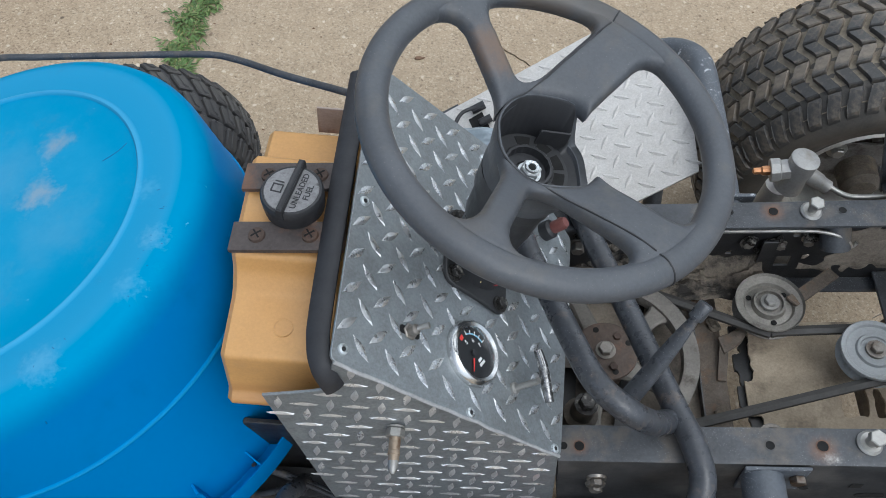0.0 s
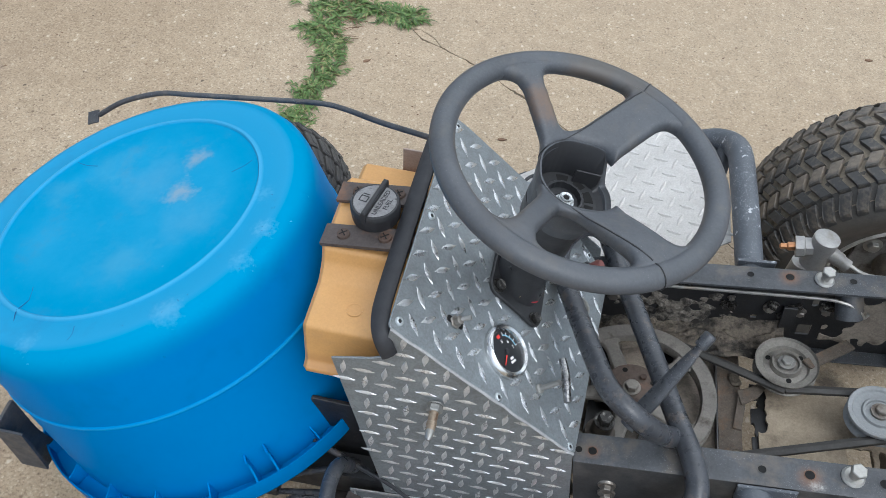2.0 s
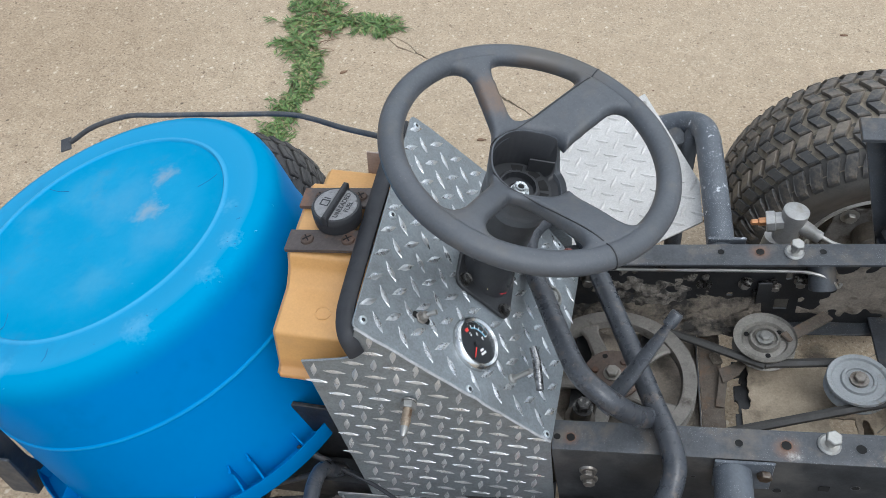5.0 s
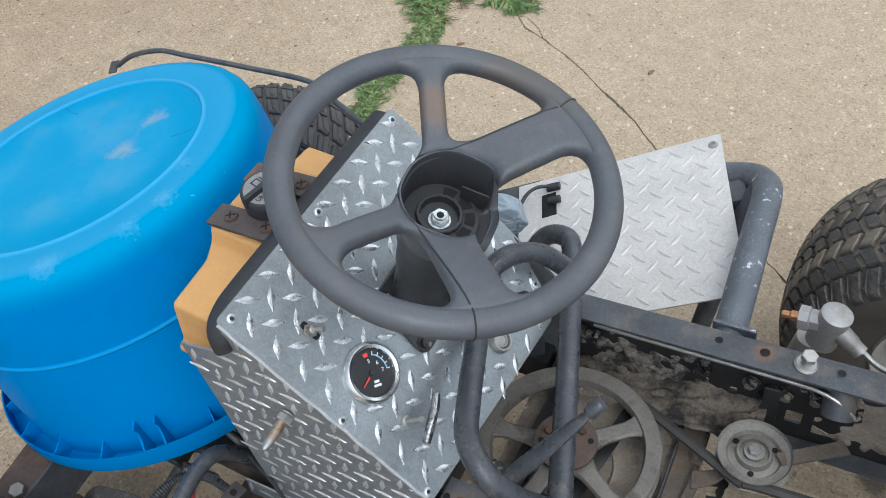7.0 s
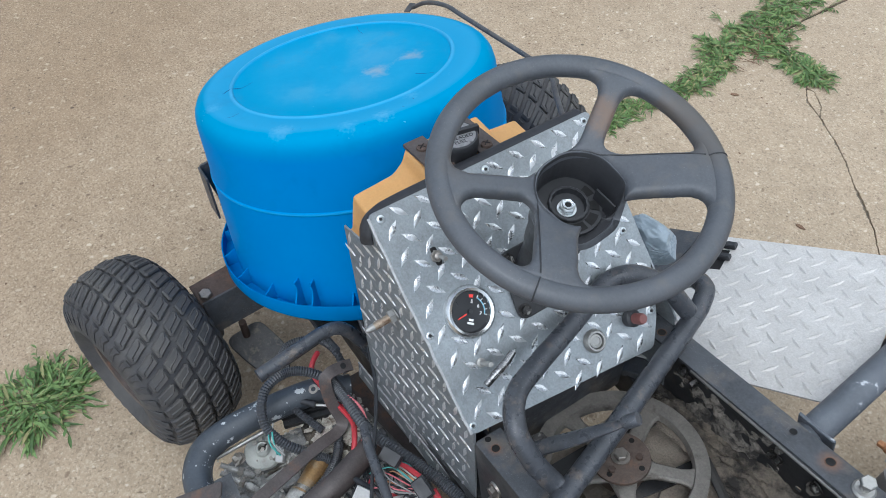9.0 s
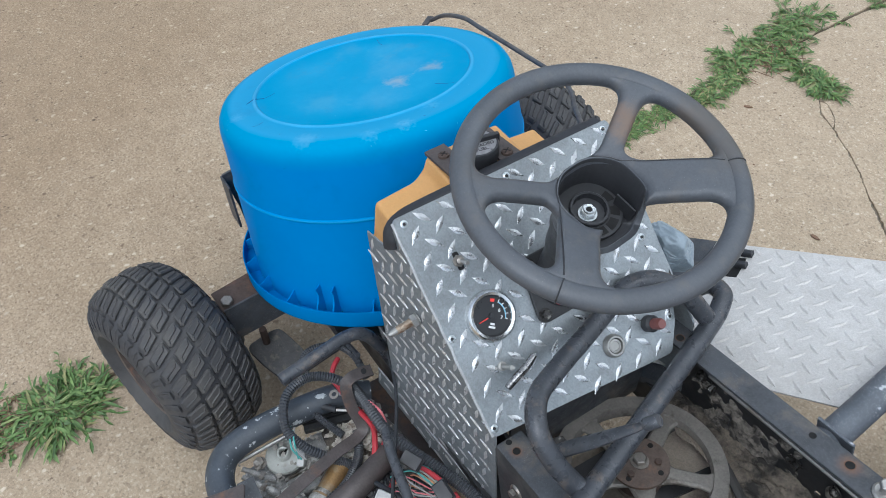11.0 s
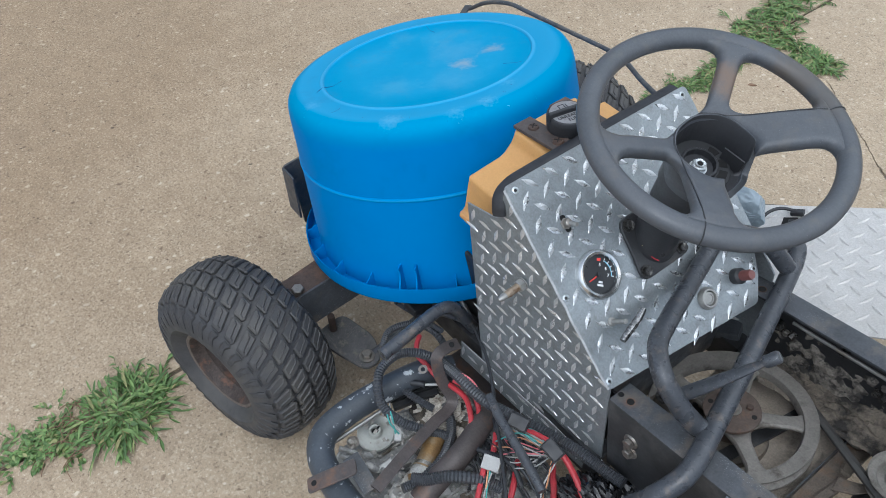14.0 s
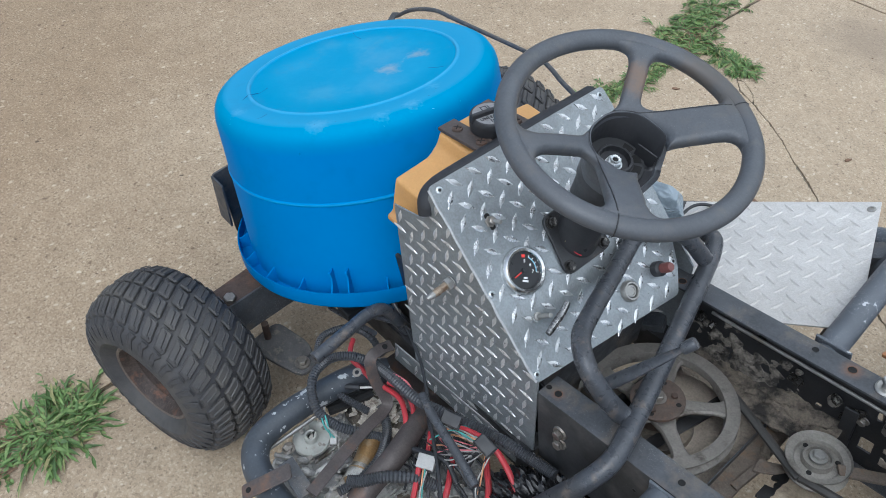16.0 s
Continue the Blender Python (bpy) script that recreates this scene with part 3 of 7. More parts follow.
def trimmed(us, vs, field, place):
    """A closed thin shell over the grid us x vs where field(u, v) < 0, its rim slid onto the zero line; place(u, v, depth) gives the two skins."""
    g, nu, nv = Geo(), len(us), len(vs)
    f = [[field(u, v) for v in vs] for u in us]
    keep = {(i, j) for i in range(nu - 1) for j in range(nv - 1) if f[i][j] + f[i + 1][j] + f[i + 1][j + 1] + f[i][j + 1] < 0}
    du, dv = us[1] - us[0], vs[1] - vs[0]
    top, bottom, edge = {}, {}, set()
    for i, j in keep:
        for p, q, n in (((i, j), (i + 1, j), (i, j - 1)), ((i + 1, j), (i + 1, j + 1), (i + 1, j)), ((i + 1, j + 1), (i, j + 1), (i, j + 1)), ((i, j + 1), (i, j), (i - 1, j))):
            if n not in keep:
                edge |= {p, q}
    for i, j in sorted({(i + a, j + b) for i, j in keep for a in (0, 1) for b in (0, 1)}):
        u, v = us[i], vs[j]
        if (i, j) in edge and 0 < i < nu - 1 and 0 < j < nv - 1:
            for _ in range(3):
                c = field(u, v)
                gu, gv = (field(u + du * 0.1, v) - c) / (du * 0.1), (field(u, v + dv * 0.1) - c) / (dv * 0.1)
                k = c / max(1e-9, gu * gu + gv * gv)
                u, v = u - max(-du, min(du, k * gu)), v - max(-dv, min(dv, k * gv))
        a, b = place(u, v, max(0.0, -field(u, v)))
        top[i, j], bottom[i, j] = len(g.v), len(g.v) + 1
        g.v += [tuple(a), tuple(b)]
    for i, j in sorted(keep):
        ring = ((i, j), (i + 1, j), (i + 1, j + 1), (i, j + 1))
        g.f.append(tuple(top[p] for p in ring))
        g.f.append(tuple(bottom[p] for p in reversed(ring)))
        for p, q, n in ((ring[0], ring[1], (i, j - 1)), (ring[1], ring[2], (i + 1, j)), (ring[2], ring[3], (i, j + 1)), (ring[3], ring[0], (i - 1, j))):
            if n not in keep:
                g.f.append((top[q], top[p], bottom[p], bottom[q]))
    return g


def rounded(poly, r, k=4):
    """A polygon with its corners rounded."""
    out, n = [], len(poly)
    for i in range(n):
        a, b, c = Vector(poly[i - 1]), Vector(poly[i]), Vector(poly[(i + 1) % n])
        d = min(r, (a - b).length * 0.45, (c - b).length * 0.45)
        p, q = b + (a - b).normalized() * d, b + (c - b).normalized() * d
        for s in range(k + 1):
            t = s / k
            out.append(tuple((1 - t) ** 2 * p + 2 * t * (1 - t) * b + t * t * q))
    return out


def inside(poly, x, y, margin=0.0):
    """Whether (x, y) lies in the polygon, clear of its edges by the margin."""
    hit, n = False, len(poly)
    for i in range(n):
        (x1, y1), (x2, y2) = poly[i - 1], poly[i]
        if (y1 > y) != (y2 > y) and x < (x2 - x1) * (y - y1) / (y2 - y1) + x1:
            hit = not hit
        dx, dy = x2 - x1, y2 - y1
        t = max(0, min(1, ((x - x1) * dx + (y - y1) * dy) / (dx * dx + dy * dy + 1e-12)))
        if math.hypot(x - x1 - t * dx, y - y1 - t * dy) < margin:
            return False
    return hit


def lugs(geo, poly, m, z, start, u, v, length=0.0300, width=0.0094, height=0.0017, skip=()):
    """The raised lozenges of tread plate: one set on the lattice start + i u + j v, the other in its gaps, crosswise."""
    xs, ys = [q[0] for q in poly], [q[1] for q in poly]
    det = u[0] * v[1] - u[1] * v[0]
    ends = [((x - start[0], y - start[1])) for x in (min(xs), max(xs)) for y in (min(ys), max(ys))]
    ia = [(x * v[1] - y * v[0]) / det for x, y in ends]
    ja = [(u[0] * y - u[1] * x) / det for x, y in ends]
    lean = math.atan2(u[1] + v[1], u[0] + v[0])
    r = random.Random(len(poly) * 7 + 1)
    for i in range(int(min(ia)) - 2, int(max(ia)) + 3):
        for j in range(int(min(ja)) - 2, int(max(ja)) + 3):
            for half, turn in ((0.0, 0.0), (0.5, math.pi / 2)):
                x = start[0] + (i + half) * u[0] + (j + half) * v[0]
                y = start[1] + (i + half) * u[1] + (j + half) * v[1]
                if not inside(poly, x, y, 0.005) or any(math.hypot(x - a, y - b) < k for a, b, k in skip):
                    continue
                a = lean + turn + r.uniform(-0.03, 0.03)
                ca, sa, l, w, h = math.cos(a), math.sin(a), length / 2, width / 2, height * r.uniform(0.88, 1.08)
                shape = [(-l, 0, 0), (-l * 0.10, -w, 0), (l * 0.10, -w, 0), (l, 0, 0), (l * 0.10, w, 0), (-l * 0.10, w, 0), (-l * 0.72, 0, h * 0.80), (0, -w * 0.10, h), (l * 0.72, 0, h * 0.80), (0, w * 0.10, h)]
                faces = [(0, 1, 6), (1, 7, 6), (1, 2, 7), (2, 8, 7), (2, 3, 8), (3, 4, 8), (4, 9, 8), (4, 5, 9), (5, 6, 9), (5, 0, 6), (6, 7, 8, 9)]
                geo.put([(x + p * ca - q * sa, y + p * sa + q * ca, z + k) for p, q, k in shape], faces, m)
    return geo


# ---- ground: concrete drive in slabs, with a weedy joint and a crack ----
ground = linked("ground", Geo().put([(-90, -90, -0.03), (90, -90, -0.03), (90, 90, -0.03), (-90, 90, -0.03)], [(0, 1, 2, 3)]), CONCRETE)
tagged(ground, "tan exposed-aggregate concrete drive", "ground", kind="structure")


def ragged(pts, step=0.014, amp=0.003, seed=1, off=0.0):
    """A broken line of small irregular steps through the points, shifted sideways by off."""
    r, out = random.Random(seed), []
    for (x1, y1), (x2, y2) in zip(pts, pts[1:]):
        d = math.hypot(x2 - x1, y2 - y1)
        nx, ny = -(y2 - y1) / d, (x2 - x1) / d
        for i in range(max(1, int(d / step))):
            t = i * step / d
            k = off + r.uniform(-amp, amp) + 2.2 * amp * (noise.noise(Vector((x1 + t * (x2 - x1), y1 + t * (y2 - y1), seed * 3.1)) * 9))
            out.append((x1 + t * (x2 - x1) + nx * k, y1 + t * (y2 - y1) + ny * k))
    return out + [pts[-1]]


crack = [(-0.528, 1.675), (-0.43, 1.60), (-0.321, 1.524), (-0.284, 1.483), (-0.215, 1.455), (-0.136, 1.416), (-0.045, 1.356), (0.066, 1.276), (0.124, 1.236), (0.187, 1.18),
         (0.40, 1.02), (0.75, 0.77), (1.3, 0.42), (2.2, -0.12), (4.0, -1.2)]
west_edge = ragged([(-0.548, -5.0), (-0.548, 6.5)], 0.03, 0.0018, 3)
east_low = ragged([(-0.537, -5.0), (-0.537, 1.66)], 0.03, 0.0018, 4)
east_high = ragged([(-0.537, 1.685), (-0.537, 2.21)], 0.03, 0.0018, 5)


def gape(line, side, least=0.0013, most=0.0060, seed=2):
    """One lip of a crack that runs along the line, wide in places and nearly shut in others."""
    out = []
    for k, (x, y) in enumerate(line):
        (x1, y1), (x2, y2) = line[max(0, k - 1)], line[min(len(line) - 1, k + 1)]
        d = math.hypot(x2 - x1, y2 - y1) or 1.0
        w = least + most * max(0.0, noise.noise(Vector((x * 16, y * 16, seed))) + 0.12) * (1 + 1.2 * max(0.0, noise.noise(Vector((x * 60, y * 60, seed + 5 * side)))))
        out.append((x - (y2 - y1) / d * w * side, y + (x2 - x1) / d * w * side))
    return out


mid = ragged(crack, 0.009, 0.0022, 6)
crack_low, crack_high = gape(mid, -1), gape(mid, 1)
# the crack forks by the weeds: a sliver stands between the two branches
i0 = min(range(len(mid)), key=lambda k: math.hypot(mid[k][0] + 0.321, mid[k][1] - 1.524))
i1 = min(range(len(mid)), key=lambda k: math.hypot(mid[k][0] + 0.215, mid[k][1] - 1.455))
branch = ragged([mid[i0], (-0.300, 1.527), (-0.247, 1.494), mid[i1]], 0.009, 0.0016, 9)
sliver = gape(mid[i0 + 1:i1], 1) + list(reversed(gape(branch[2:-1], -1, 0.0010, 0.0030)))
crack_high = crack_high[:i0] + gape(branch, 1, 0.0010, 0.0030) + crack_high[i1 + 1:]
far_joint = ragged([(-0.537, 2.21), (4.0, 2.62)], 0.03, 0.0018, 11)
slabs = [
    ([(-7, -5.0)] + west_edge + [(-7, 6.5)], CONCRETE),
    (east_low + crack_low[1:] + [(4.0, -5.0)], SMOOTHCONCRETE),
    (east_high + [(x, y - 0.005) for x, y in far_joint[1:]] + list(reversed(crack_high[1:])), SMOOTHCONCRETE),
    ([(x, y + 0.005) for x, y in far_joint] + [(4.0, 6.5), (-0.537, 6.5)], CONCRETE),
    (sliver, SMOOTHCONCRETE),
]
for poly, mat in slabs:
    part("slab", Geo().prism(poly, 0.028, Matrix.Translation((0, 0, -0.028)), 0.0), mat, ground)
strip = linked("joint_soil", Geo().put([(-0.56, -5, -0.006), (-0.52, -5, -0.006), (-0.52, 6.5, -0.006), (-0.56, 6.5, -0.006)], [(0, 1, 2, 3)]), SOIL)
tagged(strip, "dark soil in the joint of the concrete", "soil", kind="structure")
seam_soil = Geo()
for (x1, y1), (x2, y2) in zip(crack, crack[1:]):
    seam_soil.put([(x1 - 0.02, y1 - 0.02, -0.005), (x2 - 0.02, y2 - 0.02, -0.005), (x2 + 0.02, y2 + 0.02, -0.005), (x1 + 0.02, y1 + 0.02, -0.005)], [(0, 1, 2, 3)])
tagged(linked("crack_soil", seam_soil, CRACKDIRT), "dirt at the bottom of the crack in the concrete", "soil", kind="structure")

# ---- the stripped riding mower ----
mower = root("riding_mower", (0.2, 0.165, 0.0))
tagged(mower, "stripped riding mower with a home-made diamond plate dash", "riding mower")
CH = pose(0.25, 0, 0.487, 0, -9.9, 0)      # along the frame: x rearwards, z up from the rail tops


def ch(x, y, h):
    """A place at world x and y, h above the rail tops."""
    p = CH @ Vector(((x - 0.25) / 0.985, y, h))
    return (p.x, p.y, p.z)


def rail(y_out, y_in, x0, x1, height=0.15):
    t = 0.004
    s = 1 if y_in > y_out else -1
    c = [(y_out, -height), (y_out, -0.006), (y_out + s * 0.0018, -0.0018), (y_out + s * 0.006, 0), (y_in, 0), (y_in, -t), (y_out + s * t, -t),
         (y_out + s * t, -height + t), (y_in, -height + t), (y_in, -height)]
    # section in (y, z) drawn along x
    m = CH @ Matrix(((0, 0, 1, 0), (1, 0, 0, 0), (0, 1, 0, 0), (0, 0, 0, 1)))
    return Geo().prism(c, (x1 - x0) / 0.985, m @ Matrix.Translation((0, 0, (x0 - 0.25) / 0.985)))


near_rail = part("frame_rail", rail(-0.008, 0.034, 0.229, 1.25), (BLACK, RAILFACE), mower, "black painted steel channel with overspray")
for face in near_rail.data.polygons:
    face.material_index = int(face.normal.y < -0.9)
RAIL_HOLES = ((0.228, -0.117, 0.0045, 0.0040), (0.247, -0.102, 0.0045, 0.0040), (0.276, -0.040, 0.010, 0.0035), (0.310, -0.072, 0.0045, 0.0085), (0.253, -0.142, 0.0075, 0.013), (0.306, -0.141, 0.010, 0.013), (0.345, -0.045, 0.004, 0.004), (0.405, -0.060, 0.007, 0.004))


def web_field(x, h):
    """Above zero in the openings of the far rail's web."""
    d = -1.0
    for a, b, rx, rh in RAIL_HOLES:
        px, ph = abs(x - a) - rx, abs(h - b) - rh
        d = max(d, -(math.hypot(max(px, 0), max(ph, 0)) + min(max(px, ph), 0)))
    return d


far_rail = part("frame_rail", Geo().prism([(0.298, -0.004), (0.3362, -0.004), (0.3362, -0.026), (0.340, -0.026), (0.340, -0.005), (0.3385, -0.0015), (0.335, 0.0), (0.298, 0.0)], 1.065, CH @ Matrix(((0, 0, 1, 0), (1, 0, 0, 0), (0, 1, 0, 0), (0, 0, 0, 1))) @ Matrix.Translation((0, 0, -0.05))), BLACK, mower, "black painted steel channel with overspray")
part("rail_web", trimmed([-0.05 + 0.003 * k for k in range(230)], [-0.190 + 0.003 * k for k in range(56)], web_field, lambda x, h, d: (CH @ Vector((x, 0.3364, h)), CH @ Vector((x, 0.3398, h)))), OILBLACK, far_rail, "oily black web of the channel with square holes")
part("rail_web", Geo().box(0.640, 1.015, 0.3364, 0.3398, -0.190, -0.026, CH), OILBLACK, far_rail)
part("rail_lip", Geo().box(-0.05, 1.015, 0.312, 0.3360, -0.190, -0.186, CH, 0.001), BLACK, far_rail)
g = Geo()
nx, ny = 50, 15
for i in range(nx):
    for j in range(ny):
        x, u = -0.02 + i * 0.006, j / (ny - 1)
        fade = max(0.25, min(1.0, (x - 0.05) / 0.15))
        h = 0.024 * u * fade + 0.018 * fade * noise.noise(Vector((x * 16, u * 2.2, 2))) * (0.3 + u) + 0.008 * noise.noise(Vector((x * 60, u * 7, 4))) + 0.004 * noise.noise(Vector((x * 160, u * 18, 4)))
        g.v.append(tuple(CH @ Vector((x, 0.278 + 0.0575 * u + 0.008 * (1 - u) * noise.noise(Vector((x * 40, 3, 1))), -0.150 + max(0.0, h)))))
g.f = [(i * ny + j, (i + 1) * ny + j, (i + 1) * ny + j + 1, i * ny + j + 1) for i in range(nx - 1) for j in range(ny - 1)]
part("dirt_bank", g, CAKED, far_rail, "caked brown dirt along the frame")


def crust_field(x, h):
    """Below zero where dirt has caked on the web."""
    d = math.hypot((x - 0.110) / 0.075, (h + 0.130) / 0.044) - 1
    e = math.hypot((x - 0.165) / 0.045, (h + 0.150) / 0.022) - 1
    return 0.02 * (min(d, e) + 0.8 * noise.noise(Vector((x * 22, h * 26, 6.2))) + 0.9 * noise.noise(Vector((x * 55, h * 60, 1))) + 0.35 * noise.noise(Vector((x * 140, h * 150, 1))))


tagged(part("dirt_crust", trimmed([0.0 + 0.0024 * k for k in range(110)], [-0.186 + 0.0024 * k for k in range(56)], crust_field,
                                  lambda x, h, d: (CH @ Vector((x, 0.3352 - min(0.006, d * 0.6) * (0.5 + abs(noise.noise(Vector((x * 90, h * 90, 3))))), h)), CH @ Vector((x, 0.3366, h)))), CRUST, far_rail, "flaking dirt crust"), kind="stuff")


def back_dust_field(x, h):
    d = math.hypot((x - 0.50) / 0.135, (h + 0.105) / 0.075) - 1
    return 0.02 * (d + 0.5 * noise.noise(Vector((x * 18, h * 24, 2.2))) + 0.5 * noise.noise(Vector((x * 50, h * 60, 8))))


tagged(part("dirt_crust", trimmed([0.33 + 0.004 * k for k in range(80)], [-0.186 + 0.004 * k for k in range(40)], back_dust_field,
                                  lambda x, h, d: (CH @ Vector((x, 0.3354 - min(0.005, d * 0.5) * (0.5 + abs(noise.noise(Vector((x * 60, h * 90, 3))))), h)), CH @ Vector((x, 0.3366, h)))), PANDUST, far_rail, "tan dust caked on the channel"), kind="stuff")


# greasy nuts and a bracket on the web
r6 = random.Random(3)
for x, h, n, spread in ((0.187, -0.085, 3, 0.006), (0.028, -0.074, 3, 0.007), (0.262, -0.088, 9, 0.014), (0.163, -0.151, 4, 0.010), (0.335, -0.085, 5, 0.012), (0.12, -0.05, 1, 0.002)):
    for i in range(n):
        k = r6.uniform(0.0035, 0.0075)
        at = CH @ Vector((x + r6.gauss(0, spread), 0.336 - 0.002 * r6.random(), h + r6.gauss(0, spread * 0.7)))
        part("linkage_nut", Geo().hexbolt(frame_of(at, (r6.gauss(0, 0.25), -1, r6.gauss(0, 0.25))) @ pose(0, 0, 0, 0, 0, r6.uniform(0, 60)), k, r6.uniform(0.003, 0.010), k * 1.35), (GREASE, OLDBOLT, GREASE)[i % 3], far_rail)
part("idler_bracket", Geo().box(0.266, 0.286, 0.326, 0.331, -0.190, -0.078, CH, 0.001), OILBLACK, far_rail, "greasy black bracket")


def hole(at, normal, r, rusty, parent):
    m = frame_of(at, normal)
    g = Geo().lathe([(r * 0.92, 0.0), (r * 1.12, 0.0003), (r * 1.16, 0.0008), (r * 0.97, 0.0008)], m, 18, closed=True)
    part("hole_rim", g, RUSTRING if rusty else BLACK, parent)
    part("bolt_hole", Geo().lathe([(0, 0.0004), (r, 0.0004), (r, 0.0007), (0, 0.0007)], m, 16), HOLE, parent)


part("oval_hole", Geo().prism(rounded([(-0.016, -0.006), (0.016, -0.006), (0.016, 0.006), (-0.016, 0.006)], 0.006), 0.0006, frame_of((0.592, -0.0084, 0.449), (0, -1, 0), (0.985, 0, 0.17))), HOLE, near_rail)
part("square_hole", Geo().prism([(-0.006, -0.006), (0.006, -0.006), (0.006, 0.006), (-0.006, 0.006)], 0.0006, frame_of((0.562, -0.0084, 0.479), (0, -1, 0), (0.985, 0, 0.17))), HOLE, near_rail)
up_ch = CH.to_3x3() @ Vector((0, 0, 1))
for x, y, r, rusty in ((0.235, 0.010, 0.0045, False), (0.252, 0.010, 0.0055, True), (0.451, 0.014, 0.005, False), (0.504, 0.014, 0.006, True), (0.585, 0.014, 0.006, False)):
    hole(ch(x, y, 0.0), up_ch, r, rusty, near_rail)
for x, y, r, rusty in ((0.238, 0.312, 0.006, True), (0.452, 0.322, 0.005, False), (0.505, 0.322, 0.006, True), (0.588, 0.322, 0.005, False)):
    hole(ch(x, y, 0.0), up_ch, r, rusty, far_rail)
for x, y, rl in ((0.551, 0.018, near_rail), (0.550, 0.321, far_rail)):
    m = frame_of(ch(x, y, 0.0), up_ch) @ pose(0, 0, 0, 6, 4, 20)
    part("flange_bolt", Geo().lathe([(0, 0), (0.0135, 0), (0.0135, 0.002), (0.011, 0.0045), (0, 0.0045)], m, 20).lathe([(0, 0.004), (0.006, 0.004), (0.006, 0.016), (0, 0.016)], m, 14)
         .hexbolt(m @ Matrix.Translation((0, 0, 0.015)), 0.0095, 0.008), ZINC, rl, "bright zinc-plated bolt")
for x, h in ((0.272, -0.052), (0.272, -0.075)):
    m = frame_of(ch(x, -0.008, h), (0, -1, 0), (1, 0, 0))
    part("frame_bolt", Geo().lathe([(0, 0), (0.012, 0), (0.011, 0.003), (0, 0.003)], m, 18).hexbolt(m @ Matrix.Translation((0, 0, 0.003)), 0.008, 0.007), OLDBOLT, near_rail)
for x, h, w in ((0.50, -0.075, 0.009), (0.585, -0.055, 0.008), (0.40, -0.05, 0.005), (0.66, -0.085, 0.006)):
    hole(ch(x, -0.008, h), (0, -1, 0), w * 0.6, False, near_rail)

# cross-members and deck under the pulleys
part("cross_member", Geo().box(0.437, 0.467, 0.030, 0.336, -0.176, -0.171, CH, 0.001), BLACK, mower, "flat black steel cross-bar")
part("cross_member", Geo().box(0.474, 0.492, 0.030, 0.310, -0.195, -0.185, CH, 0.001), GRIME, mower, "grimy steel cross-bar")
rear_bar = part("cross_member", Geo().box(0.444, 0.468, 0.030, 0.300, -0.004, -0.0005, CH, 0.001).box(0.444, 0.448, 0.030, 0.300, -0.034, -0.004, CH, 0.001), BLACK, mower, "black steel cross-bar between the rails, paint chipped to rust")
for y, k in ((0.272, 0.010), (0.262, 0.007), (0.236, 0.005), (0.222, 0.006), (0.205, 0.006), (0.188, 0.004)):
    part("rust_patch", Geo().prism([(k * (0.6 + 0.4 * noise.noise(Vector((a, y * 90, 1)))) * math.cos(a) * 0.55, k * (0.8 + 0.5 * noise.noise(Vector((a * 1.7, y * 90, 4)))) * math.sin(a)) for a in [i * 0.4833 for i in range(13)]], 0.0005, CH @ pose(0.455, y, -0.0004, 0, 0, 10)), RUSTPALE, rear_bar, "bare rusty patch in the paint")
part("cross_member", bar(ch(0.80, 0.0, -0.02), ch(0.76, 0.33, -0.02), 0.035, 0.006, 0.001, tuple(up_ch)), BLACK, mower)
part("idler_arm", bar(ch(0.548, 0.262, -0.130), ch(0.618, 0.318, -0.145), 0.018, 0.005, 0.001, tuple(up_ch)), RUSTDIRT, mower, "dirty idler arm")


def ragged_plate(x0, x1, y0, y1, z, t, cuts, cell=0.005):
    """A thin plate in the frame's own axes with ragged holes cut through; cuts are (x0, x1, y0, y1)."""
    us, vs = [x0 + cell * k for k in range(int((x1 - x0) / cell) + 1)], [y0 + cell * k for k in range(int((y1 - y0) / cell) + 1)]

    def field(x, y):
        d = 1.0
        for a, b, c, e in cuts:
            px, py = abs(x - (a + b) / 2) - (b - a) / 2, abs(y - (c + e) / 2) - (e - c) / 2
            d = min(d, math.hypot(max(px, 0), max(py, 0)) + min(max(px, py), 0))
        return -d + 0.004 * noise.noise(Vector((x * 70, y * 70, 1.7))) + 0.002 * noise.noise(Vector((x * 170, y * 170, 1.7)))

    def place(x, y, depth):
        w = z + 0.0012 * noise.noise(Vector((x * 14, y * 14, 0)))
        return CH @ Vector((x, y, w)), CH @ Vector((x, y, w - t))
    return trimmed(us, vs, field, place)


deck = part("deck_plate", ragged_plate(0.238, 0.452, 0.020, 0.262, -0.183, 0.004, ((0.225, 0.250, 0.170, 0.262), (0.225, 0.243, 0.188, 0.216), (0.225, 0.256, 0.02, 0.12), (0.358, 0.392, 0.119, 0.160), (0.399, 0.412, 0.119, 0.160), (0.300, 0.312, 0.018, 0.050))),
            DUSTDECK, mower, "dusty tan steel plate with ragged edges")
part("front_pan", ragged_plate(-0.045, 0.180, 0.036, 0.334, -0.190, 0.004, ((-0.03, 0.0, 0.05, 0.08), (0.120, 0.136, 0.036, 0.05)), 0.006), PANDUST, mower, "dusty brown pan under the large pulley")
part("torn_edge", ragged_plate(0.230, 0.262, 0.060, 0.258, -0.192, 0.006, ((0.222, 0.240, 0.10, 0.135), (0.222, 0.236, 0.165, 0.190), (0.222, 0.242, 0.215, 0.232)), 0.003), OILBLACK, deck, "black torn edge of the plate")
part("bulkhead", bar((0.204, 0.036, 0.41), (0.204, 0.296, 0.41), 0.004, 0.20, 0.001), BLACK, mower, "black bulkhead under the dash")
